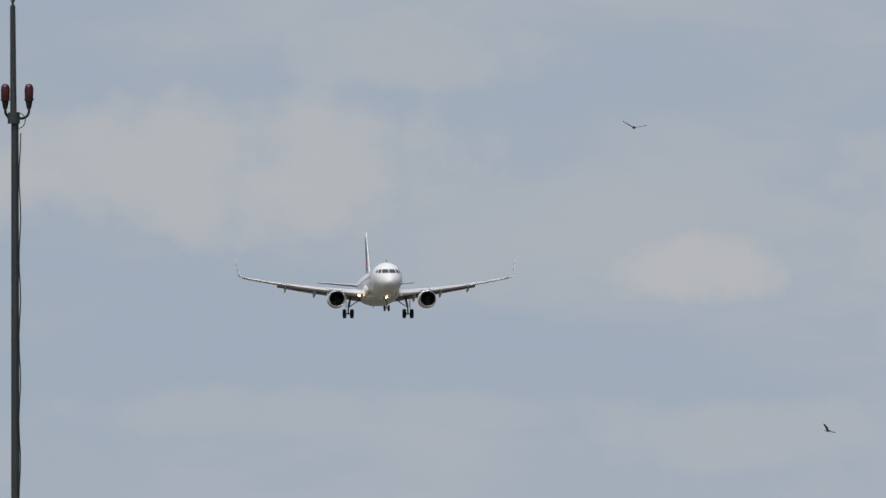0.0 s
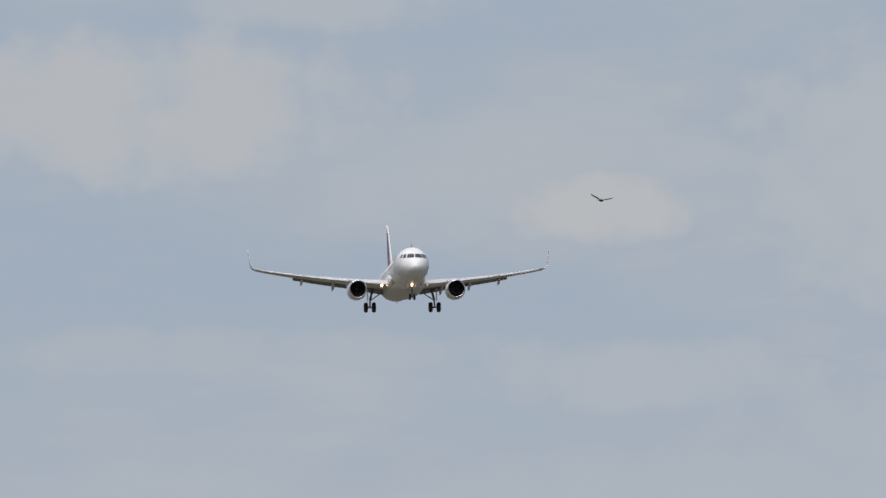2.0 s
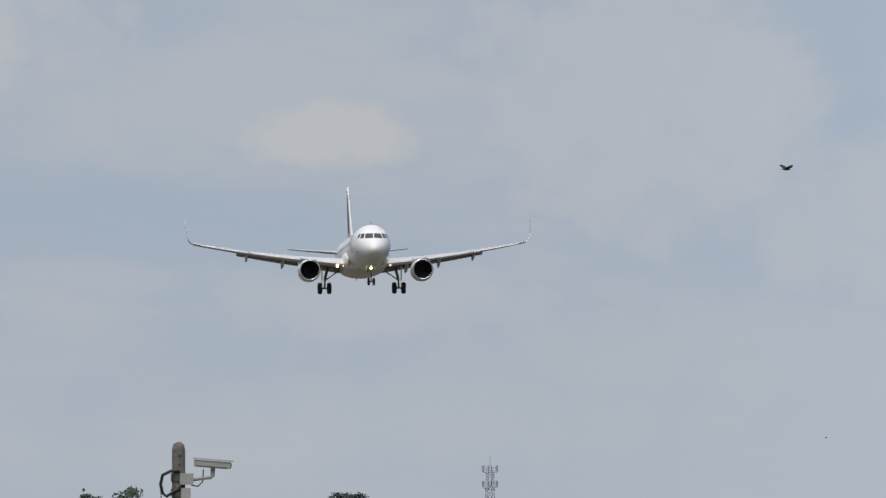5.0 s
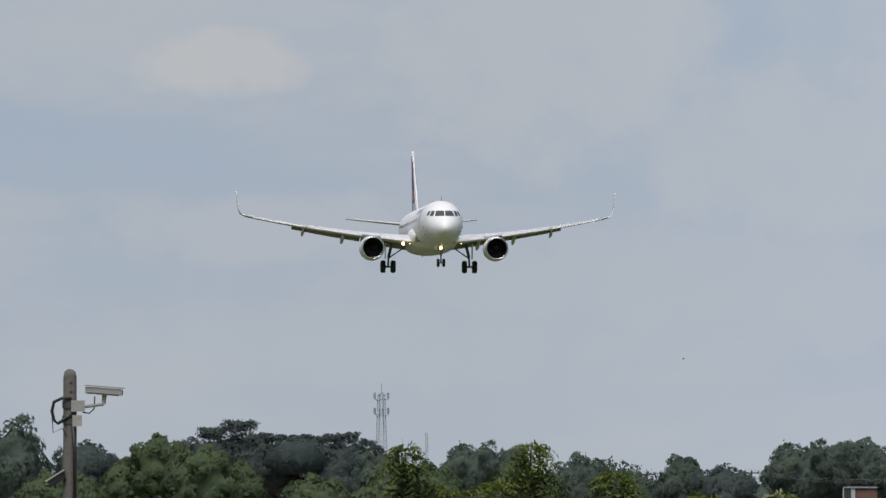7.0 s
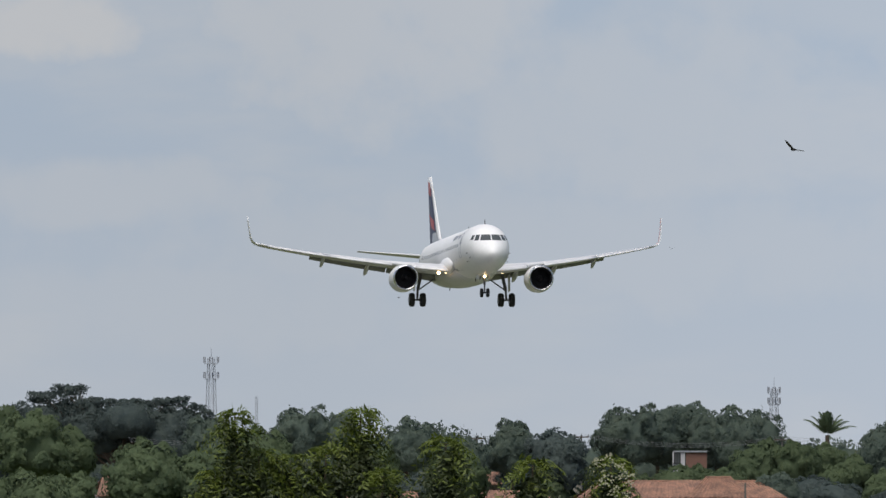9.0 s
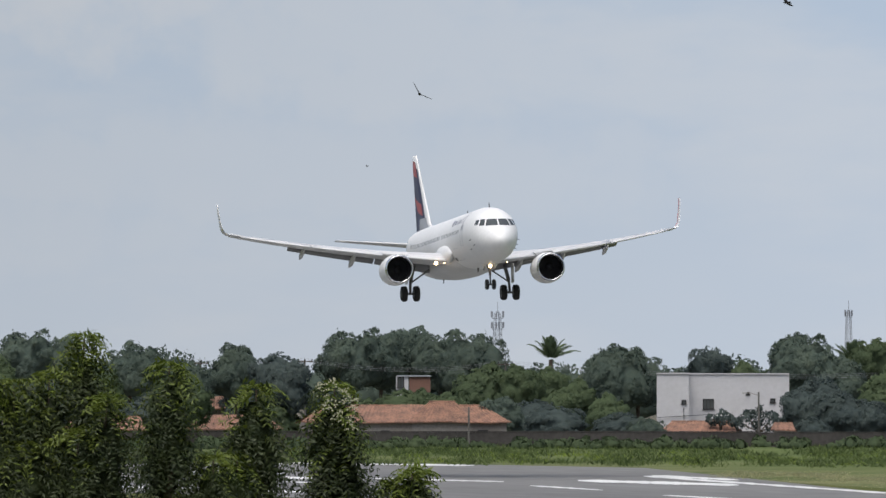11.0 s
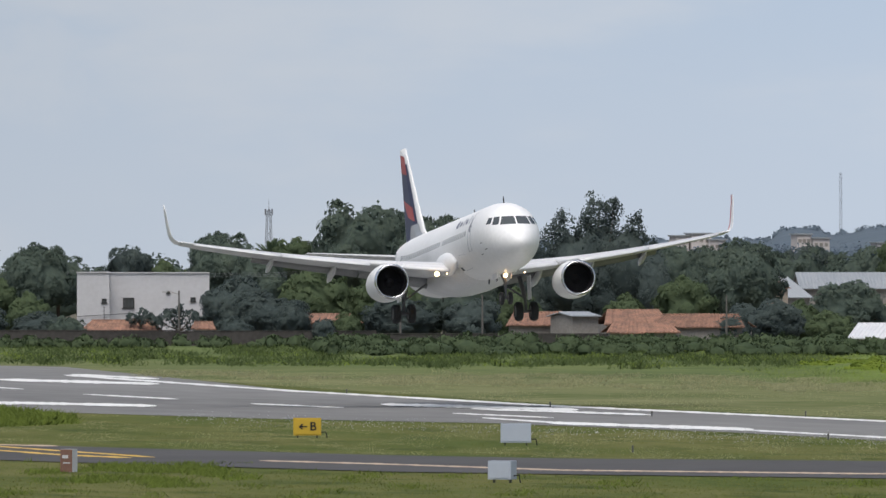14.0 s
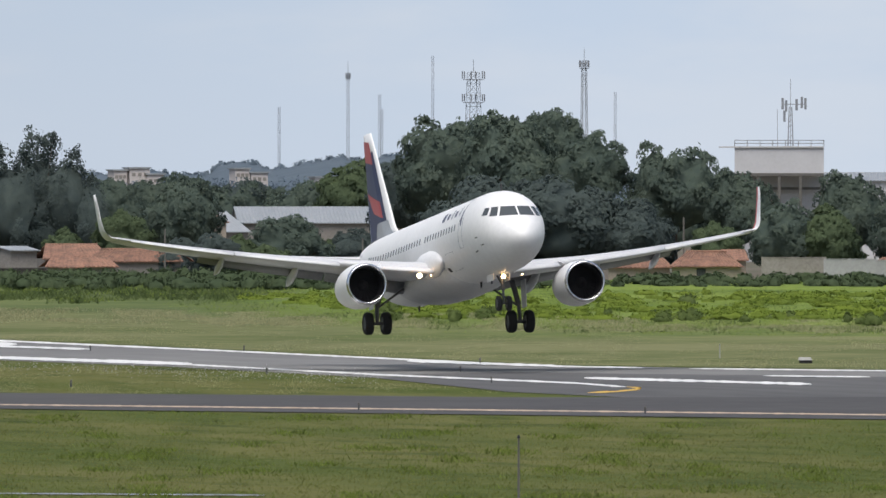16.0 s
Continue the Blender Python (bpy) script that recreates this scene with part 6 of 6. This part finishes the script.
# ---- near the camera ----
def light_mast():
    d = 195.0
    k = d / TICK
    ob = thing("light_mast", "tall dark steel mast with two red obstruction lamps", "mast", facing(-2050, d))
    top, collar = rise(-601, d), rise(-401, d)
    part("upper_tube", rods(((-2.5 * k, 0, collar), (-4 * k, 0, top), 0.045, 0.036), seg=14), DARKMAST, ob)
    part("lower_tube", rods(((5 * k, 0, -0.1), (0, 0, collar), 0.075, 0.05), seg=14), DARKMAST, ob)
    part("collar", rods(((-2 * k, 0, collar - 0.07), (-2 * k, 0, collar + 0.08), 0.085, 0.085), seg=14), DARKMAST, ob)
    part("spike", rods(((-4 * k, 0, top), (-4 * k, 0, top + 0.09), 0.02, 0.012), ((-4 * k, 0, top + 0.02), (-9 * k, 0, top + 0.1), 0.008, 0.006), ((-4 * k, 0, top + 0.02), (1 * k, 0, top + 0.1), 0.008, 0.006), seg=6), DARKMAST, ob)
    for s, x in ((-1, -17 * k), (1, 25 * k)):
        pts = [Vector((-2 * k + s * 0.06, 0, collar))] + [Vector((x - s * 0.1 + s * 0.1 * math.sin(q), 0, collar + 0.1 - 0.1 * math.cos(q))) for q in (0.1, 0.5, 0.9, 1.3, 1.57)] + [Vector((x, 0, collar + 0.2))]
        bm = tube(pts, 0.018)
        part("lamp_arm", bm, BLACK, ob)
        lamp = part("lamp_holder", rods(((x, 0, collar + 0.13), (x, 0, collar + 0.24), 0.03, 0.05), ((x, 0, collar + 0.24), (x, 0, collar + 0.265), 0.064, 0.064), seg=14), BLACK, ob)
        glass = lathe_up([(0.0, 0.058), (0.12, 0.062), (0.17, 0.055), (0.2, 0.035), (0.21, 0.004)], 16)
        q = part("lamp_glass", glass, REDGLASS, lamp, "dark red lamp glass")
        q.location = (x, 0, collar + 0.262)
    bm = tube([(4 * k + 0.11 * math.cos(-1.9 + 0.25 * i), -0.05, collar - 0.03 + 0.11 * math.sin(-1.9 + 0.25 * i)) for i in range(15)], 0.006, 5)
    part("cable_loop", bm, BLACK, ob, "looped black cable")
    bm = tube([(9 * k + 0.012 * math.sin(i * 1.3), -0.06, 8.0 + (collar - 8.2) * i / 40) for i in range(41)], 0.009, 5)
    part("cable", bm, BLACK, ob, "black cable down the mast")


light_mast()


def cctv_pole():
    d = 180.0
    k = d / TICK
    ob = thing("camera_pole", "round-topped concrete post with a weathered security camera", "pole", facing(-1106, d))
    top = rise(407, d)
    z = lambda e: rise(e, d)
    bm = lathe_up([(0.0, 0.105), (top - 0.1, 0.083), (top - 0.04, 0.07), (top - 0.01, 0.04), (top, 0.004)], 20)
    part("post", bm, CONCRETE, ob)
    for e in (432, 448):
        part("hole", rods(((0.01, -0.06, z(e)), (0.01, -0.09, z(e)), 0.014, 0.014), seg=10), BLACK, ob)
    for e in (470, 497):
        part("band", rods(((0, 0, z(e) - 0.05), (0, 0, z(e) + 0.05), 0.098, 0.098), seg=18), STEEL, ob, "steel clamp band")
    part("junction_box", boxes(((0.1, -0.08, z(473)), (0.17, 0.12, 0.14))), CAMWHITE, ob, "white junction box")
    part("lower_box", boxes(((0.09, -0.08, z(499)), (0.12, 0.1, 0.14))), CAMWHITE, ob, "white junction box")
    part("arm", rods(((0.18, -0.08, z(474)), (0.42, -0.08, z(470)), 0.022, 0.018), ((0.42, -0.08, z(470)), (0.43, -0.08, z(453)), 0.025, 0.03), seg=10), CAMWHITE, ob)
    cam_ob = part("security_camera", box(bmesh.new(), (0, 0, 0), (0.46, 0.13, 0.085), Matrix.Translation((0.42, -0.08, z(447))) @ Matrix.Rotation(radians(4.5), 4, "Y")), CAMWHITE, ob, "weathered pale camera housing")
    part("sunshield", box(bmesh.new(), (0, 0, 0), (0.51, 0.16, 0.014), Matrix.Translation((0.435, -0.08, z(439))) @ Matrix.Rotation(radians(4.5), 4, "Y")), CAMWHITE, cam_ob)
    part("window", box(bmesh.new(), (0, 0, 0), (0.012, 0.09, 0.06), Matrix.Translation((0.655, -0.08, z(449.5))) @ Matrix.Rotation(radians(4.5), 4, "Y")), BLACK, cam_ob)
    # Dark strip on the housing's face, standing in for a shadow line.
    part("shadow_gap", box(bmesh.new(), (0, 0, 0), (0.4, 0.004, 0.02), Matrix.Translation((0.41, -0.147, z(452))) @ Matrix.Rotation(radians(4.5), 4, "Y")), STEEL, cam_ob)
    # cables
    for pts, r in ((((0.02, -0.1, z(460)), (-0.1, -0.1, z(459)), (-0.2, -0.1, z(466)), (-0.225, -0.1, z(482)), (-0.2, -0.1, z(498)), (-0.15, -0.1, z(504)), (-0.05, -0.1, z(494)), (0.02, -0.1, z(490))), 0.02), (((-0.225, -0.1, z(490)), (-0.21, -0.1, z(520)), (-0.1, -0.1, z(512)), (-0.04, -0.1, z(526))), 0.006),
                   (((0.31, -0.08, z(456)), (0.3, -0.08, z(478)), (0.24, -0.08, z(486)), (0.16, -0.1, z(484))), 0.008), (((0.04, -0.11, z(508)), (0.06, -0.12, z(560)), (0.06, -0.12, z(800))), 0.022)):
        part("cable", tube(pts, r), BLACK, ob, "black cable")
    low = part("lower_camera", box(bmesh.new(), (0, 0, 0), (0.22, 0.12, 0.09), Matrix.Translation((-0.17, -0.05, z(603))) @ Matrix.Rotation(radians(-32), 4, "Y")), BLACK, ob, "small dark camera with a white hood")
    part("hood", box(bmesh.new(), (0, 0, 0), (0.27, 0.14, 0.02), Matrix.Translation((-0.19, -0.05, z(596))) @ Matrix.Rotation(radians(-32), 4, "Y")), CAMWHITE, low)
    # curved arm of a street lamp
    lamp = thing("street_lamp", "dark curved street lamp arm below the camera post", "lamp", facing(-1300, d))
    pts = [Vector(((-190 + 33 * i) * k, 0, z(572 + 0.00036 * (33 * i) ** 2.2))) for i in range(10)]
    bm = tube(pts + [Vector((pts[-1].x + 0.06, 0, 4.0)), Vector((pts[-1].x + 0.08, 0, -0.1))], 0.032)
    part("arm", bm, DARKMAST, lamp)


cctv_pole()


def neem_tree(shoots, d, seed, label, blossom=()):
    """A neem with leafy upright shoots: (bearing, top tick, half width in ticks, lowest tick), and panicles of blossom at (bearing, tick)."""
    rng = random.Random(seed)
    b0 = sum(s[0] for s in shoots) / len(shoots)
    ob = thing("neem_tree", label, "tree", facing(b0, d))
    k = d / TICK
    bm = rods(((0, 0.2, -0.1), (0, 0.1, 5.0), 0.2, 0.13), seg=10)
    vs, fs = [], []
    tips, tipf = [], []

    def leaf(p, way, ln, young=False):
        vv, ff = (tips, tipf) if young else (vs, fs)
        _leaf(vv, ff, p, way, ln)

    def _leaf(vs, fs, p, way, ln):
        """A pinnate leaf: paired narrow leaflets along a drooping stalk."""
        n = rng.choice((5, 6, 7))
        side = way.cross(Vector((0, 0, 1)))
        side = side.normalized() if side.length > 0.05 else Vector((1, 0, 0))
        side = Matrix.Rotation(rng.gauss(0, 0.75), 3, way) @ side
        for i in range(n):
            s = 0.2 + 0.8 * i / (n - 1)
            q = p + way * ln * s + Vector((0, 0, -0.75 * ln * s * s))
            fwd = (way + Vector((0, 0, -1.3 * s))).normalized()
            for sg in (-1, 1):
                out = (side * sg + fwd * rng.uniform(0.35, 0.7) + Vector((rng.uniform(-0.13, 0.13), rng.uniform(-0.13, 0.13), -0.35 + rng.uniform(-0.2, 0.15)))).normalized()
                L = ln * rng.uniform(0.22, 0.3) * (1.1 - 0.4 * s)
                wv = (fwd + Vector((rng.uniform(-0.3, 0.3), rng.uniform(-0.3, 0.3), rng.uniform(-0.2, 0.2)))) * L * 0.17
                t = len(vs)
                vs.extend([q, q + out * L * 0.45 - wv, q + out * L, q + out * L * 0.45 + wv])
                fs.append((t, t + 1, t + 2, t + 3))
    for b, top, half, low in shoots:
        x = (b - b0) * k
        yy = rng.uniform(-0.3, 0.3)
        z1, z0 = rise(top, d) - 0.12, rise(low, d)
        rod(bm, (0, 0.1, 4.6), (x * 0.9, yy, z0), 0.07, 0.03, seg=6)
        rod(bm, (x * 0.9, yy, z0), (x, yy, z1), 0.03, 0.008, seg=6)
        h = z1 - z0
        core, tris, _ = dome(np.random.default_rng(seed * 50 + int(top)), max(0.08, half * k * 0.5), h * 0.9, 0.0, 800, 0.035, 3)
        off = len(vs)
        vs.extend([Vector((q[0] + x, q[1] + yy, q[2] + z0)) for q in core])
        fs.extend([tuple(off + t for t in q) for q in tris])
        for i in range(int(230 * h + 60)):
            s = rng.random() ** 0.9
            z = z0 + h * s
            a = rng.uniform(0, 6.28)
            out = max(0.05, half * k * 0.95 - 0.16) * math.sqrt(max(0.015, 1 - max(0.0, (s - 0.5) / 0.5) ** 2)) * min(1.0, 0.6 + 0.8 * s) * rng.uniform(0.0, 1.0) ** 0.6 * (0.66 + 0.44 * math.sin(13 * s + b))
            p = Vector((x + math.cos(a) * out, yy + math.sin(a) * out, z))
            up = 0.6 if s > 0.85 else 0.1
            way = Vector((math.cos(a), math.sin(a), up + rng.uniform(-0.8, 0.9))).normalized()
            # Upper and upward leaves turn bright: young growth plus top light in the colour.
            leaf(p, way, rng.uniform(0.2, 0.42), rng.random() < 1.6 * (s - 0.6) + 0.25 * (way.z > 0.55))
        for i in range(7):
            a = i * 0.9
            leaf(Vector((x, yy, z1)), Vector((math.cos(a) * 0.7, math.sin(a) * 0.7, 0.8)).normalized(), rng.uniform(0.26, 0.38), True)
    # the hidden lower crown
    for i in range(260):
        a, r = rng.uniform(0, 6.28), rng.uniform(0.2, 1.5)
        leaf(Vector((math.cos(a) * r, math.sin(a) * r, rng.uniform(5.2, rise(840, d)))), Vector((math.cos(a), math.sin(a), 0.1)), 0.4)
    part("trunk", bm, BARK, ob)
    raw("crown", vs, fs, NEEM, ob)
    raw("young_leaves", tips, tipf, NEEMTOP, ob, "fresh yellow-green shoots, top light in their colour")
    for b, e in blossom:
        x, y, z = (b - b0) * k, rng.uniform(-0.42, -0.25), rise(e, d)
        bv, bf = [], []
        for i in range(26):
            u = rng.random()
            q = Vector((x + rng.gauss(0, 0.05) * (0.3 + u), y + rng.gauss(0, 0.05), z - 0.14 * u + 0.07))
            r = rng.uniform(0.006, 0.012)
            t = len(bv)
            bv += [q + Vector((-r, 0, 0)), q + Vector((0, -r * 0.5, -r)), q + Vector((r, 0, 0)), q + Vector((0, r * 0.5, r))]
            bf.append((t, t + 1, t + 2, t + 3))
        raw("blossom", bv, bf, BLOSSOM, ob, "pale cream panicle of blossom")


NEEMLABEL = "young neem tree with drooping feathery leaves"
neem_tree([(-548, 640, 45, 860), (-513, 534, 42, 860), (-470, 605, 62, 860), (-415, 612, 66, 860), (-352, 600, 58, 860), (-290, 530, 52, 860), (-250, 640, 55, 860), (-400, 720, 110, 880), (-500, 720, 90, 880), (-300, 700, 80, 880)], 150, 3, NEEMLABEL)
neem_tree([(-140, 581, 50, 800), (-148, 680, 60, 830), (-62, 745, 58, 880)], 146, 4, NEEMLABEL)
neem_tree([(14, 621, 62, 810), (10, 690, 76, 845), (-20, 745, 66, 890)], 148, 5, NEEMLABEL)
neem_tree([(152, 619, 52, 820), (155, 690, 64, 850), (158, 760, 70, 885), (290, 770, 45, 880), (262, 790, 60, 900)], 143, 6, "young neem tree in blossom with drooping feathery leaves", ((150, 632), (172, 655), (188, 668), (140, 668), (160, 690), (182, 700), (128, 640)))
for b, top, half, d in ((-940, 524, 66, 330), (-1005, 566, 62, 333), (-872, 545, 72, 327), (-805, 572, 58, 331), (-965, 640, 84, 322), (-873, 650, 84, 323), (-800, 655, 60, 324), (-672, 596, 80, 1400), (-1070, 600, 85, 345), (-560, 610, 90, 1402)):
    plant(STOCK["light" if b % 2 else "light2"], b, d, top, half, b)


for src, _, _ in STOCK.values():
    for q in (*src.children_recursive, src):
        bpy.data.objects.remove(q)

# ---- vultures ----
def vulture(span, label="black vulture soaring on spread wings"):
    ob = thing("vulture", label, "bird")
    h = span / 1.45
    bm = lathe([(-0.3, 0.01), (-0.26, 0.035), (-0.2, 0.04), (-0.14, 0.075), (0.0, 0.1), (0.16, 0.085), (0.28, 0.03)], 10)
    bmesh.ops.scale(bm, verts=bm.verts, vec=(h, h, h * 0.85))
    part("body", bm, FEATHER, ob)
    tail = [(-0.05, 0.2), (0.05, 0.2), (0.12, 0.42), (-0.12, 0.42)]
    raw("tail", [(x * h, y * h, 0.01 * h) for x, y in tail] + [(x * h, y * h, -0.01 * h) for x, y in tail], [(0, 1, 2, 3), (7, 6, 5, 4), (0, 3, 7, 4), (1, 5, 6, 2), (2, 6, 7, 3)], FEATHER, ob)
    for s in (1, -1):
        out = [(0.06, -0.13), (0.3, -0.19), (0.5, -0.16), (0.66, -0.08), (0.73, 0.0), (0.64, 0.02), (0.69, 0.08), (0.58, 0.08), (0.6, 0.15), (0.45, 0.13), (0.25, 0.17), (0.06, 0.14)]
        n = len(out)
        vs = [(s * x * h, y * h, (0.36 * x + 0.012) * h) for x, y in out] + [(s * x * h, y * h, (0.36 * x - 0.012) * h) for x, y in out]
        raw("wing", vs, [tuple(range(n)), tuple(reversed(range(n, 2 * n)))] + [(i, n + i, n + (i + 1) % n, (i + 1) % n) for i in range(n)], FEATHER, ob, "broad black wing with fingered tip")
    return ob


birds = [vulture(1.5), vulture(1.4), vulture(1.5), vulture(1.45), vulture(1.3, "far small vulture gliding high over the field"), vulture(1.2, "far small vulture gliding high over the field")]


def glide(b, e, d, heading, bank=0.0, pitch=0.0):
    """A bird's pose from bearing and elevation ticks, range and degrees."""
    return Matrix.Translation(site(b, d, rise(e, d))) @ pose(0, 0, 0, pitch, bank, heading)


# ---- what moves ----
def motions():
    walk(plane, [
        (0.0, pose(184, 1813.3, 57.48, -2.32, -0.20, -0.93)),
        (0.5, pose(184, 1780.3, 55.11, -2.90, 0.25, -0.95)),
        (1.0, pose(184, 1743.6, 52.31, -4.11, 0.01, -1.09)),
        (1.5, pose(184, 1708.6, 50.17, -3.99, 0.44, -0.98)),
        (2.0, pose(184, 1673.8, 47.87, -4.83, -0.38, -1.03)),
        (2.5, pose(184, 1634.4, 46.34, -3.63, -2.76, -0.96)),
        (3.0, pose(184, 1596.7, 44.67, -3.59, -2.93, -1.23)),
        (3.5, pose(184, 1562.7, 43.32, -2.13, -2.68, -1.76)),
        (4.0, pose(184, 1526.4, 41.55, -2.37, -1.69, -1.89)),
        (4.2, pose(184, 1511.6, 40.81, -2.68, -1.06, -2.33)),
        (6.3, pose(184, 1373.9, 33.43, -2.19, 0.21, -3.02)),
        (6.5, pose(184, 1360.4, 32.72, -2.37, 0.47, -3.06)),
        (7.0, pose(184, 1326.4, 31.00, -1.39, 0.26, -2.80)),
        (7.5, pose(184, 1296.7, 29.46, -0.74, -1.14, -2.31)),
        (8.0, pose(184, 1262.4, 27.32, -1.97, -0.49, -1.72)),
        (8.2, pose(184, 1250.5, 26.58, -2.17, -0.38, -1.43)),
        (10.3, pose(184, 1115.7, 19.23, -3.29, 0.83, 1.55)),
        (10.5, pose(184, 1101.9, 18.73, -3.04, -0.58, 0.82)),
        (11.0, pose(184, 1066.0, 17.30, -3.18, -0.93, 0.58)),
        (11.5, pose(184, 1032.9, 15.98, -2.99, -2.02, 0.43)),
        (12.0, pose(184, 996.4, 14.58, -2.95, -0.69, 0.12)),
        (12.5, pose(184, 962.9, 13.25, -3.29, 0.34, -0.29)),
        (13.0, pose(184, 926.5, 11.71, -4.56, -0.34, -0.56)),
        (13.5, pose(184, 893.0, 10.45, -4.87, -0.53, -0.63)),
        (14.0, pose(184, 857.2, 9.24, -4.63, -1.11, -0.76)),
        (14.5, pose(184, 824.2, 8.14, -5.50, -1.50, -0.96)),
        (15.0, pose(184, 789.3, 7.24, -5.97, -1.52, -1.23)),
        (15.5, pose(184, 757.1, 6.59, -5.47, -1.46, -1.31)),
        (16.0, pose(184, 722.8, 5.96, -5.44, -0.69, -1.33)),
    ])
    walk(birds[0], [(t, glide(b, e, 900, h, k)) for t, b, e, h, k in (
        (0, -954, -385, 180, -10), (0.5, -960, -356, 182, -14), (1, -947, -292, 172, -16), (1.5, -910, -228, 160, -18), (2, -841, -150, 150, -10), (2.5, -740, -98, 140, -12),
        (3, -613, -70, 130, -16), (3.5, -475, -57, 126, -16), (4, -321, -48, 122, -15), (4.2, -268, -51, 120, -12), (6, 300, -150, 100, 0), (8, 900, -500, 90, 0), (16, 3200, -1800, 80, 0))])
    walk(birds[1], [(t, glide(b, e, 1150, h, k)) for t, b, e, h, k in ((0, -610, 152, 135, -32), (0.5, -513, 142, 130, -30), (1, -415, 128, 120, -20), (4, 250, -150, 100, 0), (8, 1000, -900, 100, 0), (16, 2600, -2200, 100, 0))])
    walk(birds[2], [(t, glide(b, e, 880, h, k)) for t, b, e, h, k in (
        (0, 1000, -350, 200, 0), (8, 620, 30, 200, -20), (10.3, 337, 117, 188, -45), (10.5, 327, 114, 184, -48), (11, 303, 118, 175, -42), (11.5, 334, 137, 165, -50), (12, 453, 157, 165, -14),
        (12.5, 567, 158, 180, 34), (13, 652, 138, 195, 66), (13.5, 645, 133, 200, 50), (14, 600, 110, 210, 30), (16, 300, -200, 230, 0))])
    walk(birds[3], [(t, glide(b, e, 1050, h, k)) for t, b, e, h, k in (
        (0, 3600, -900, 240, 0), (9, 1700, -250, 235, 0), (10.3, 1240, -110, 230, 0), (11, 952, -44, 220, -40), (11.5, 786, -6, 210, -30), (12, 626, 52, 205, -30), (12.5, 450, 60, 185, 0), (13, 269, 39, 150, -35), (13.5, 90, 20, 160, 0), (16, -900, -200, 200, 0))])
    walk(birds[4], [(t, glide(b, e, 3000, h, 5)) for t, b, e, h in ((0, 600, 450, -60), (5, 420, 370, -60), (7, 352, 292, -50), (7.5, 310, 286, -40), (8, 270, 279, -20), (9, 260, 258, 0), (10.5, 190, 253, -40), (11, 210, 246, -80), (12, 265, 232, -100), (13, 333, 212, -100), (16, 480, 60, -100))])

    walk(birds[5], [(t, glide(b, e, 3400, h, 5)) for t, b, e, h in ((0, 120, 430, 60), (7, -20, 390, 60), (7.5, -35, 388, 60), (8.2, -56, 386, 50), (10.3, -720, 200, 40), (16, -2500, -200, 40))])


motions()
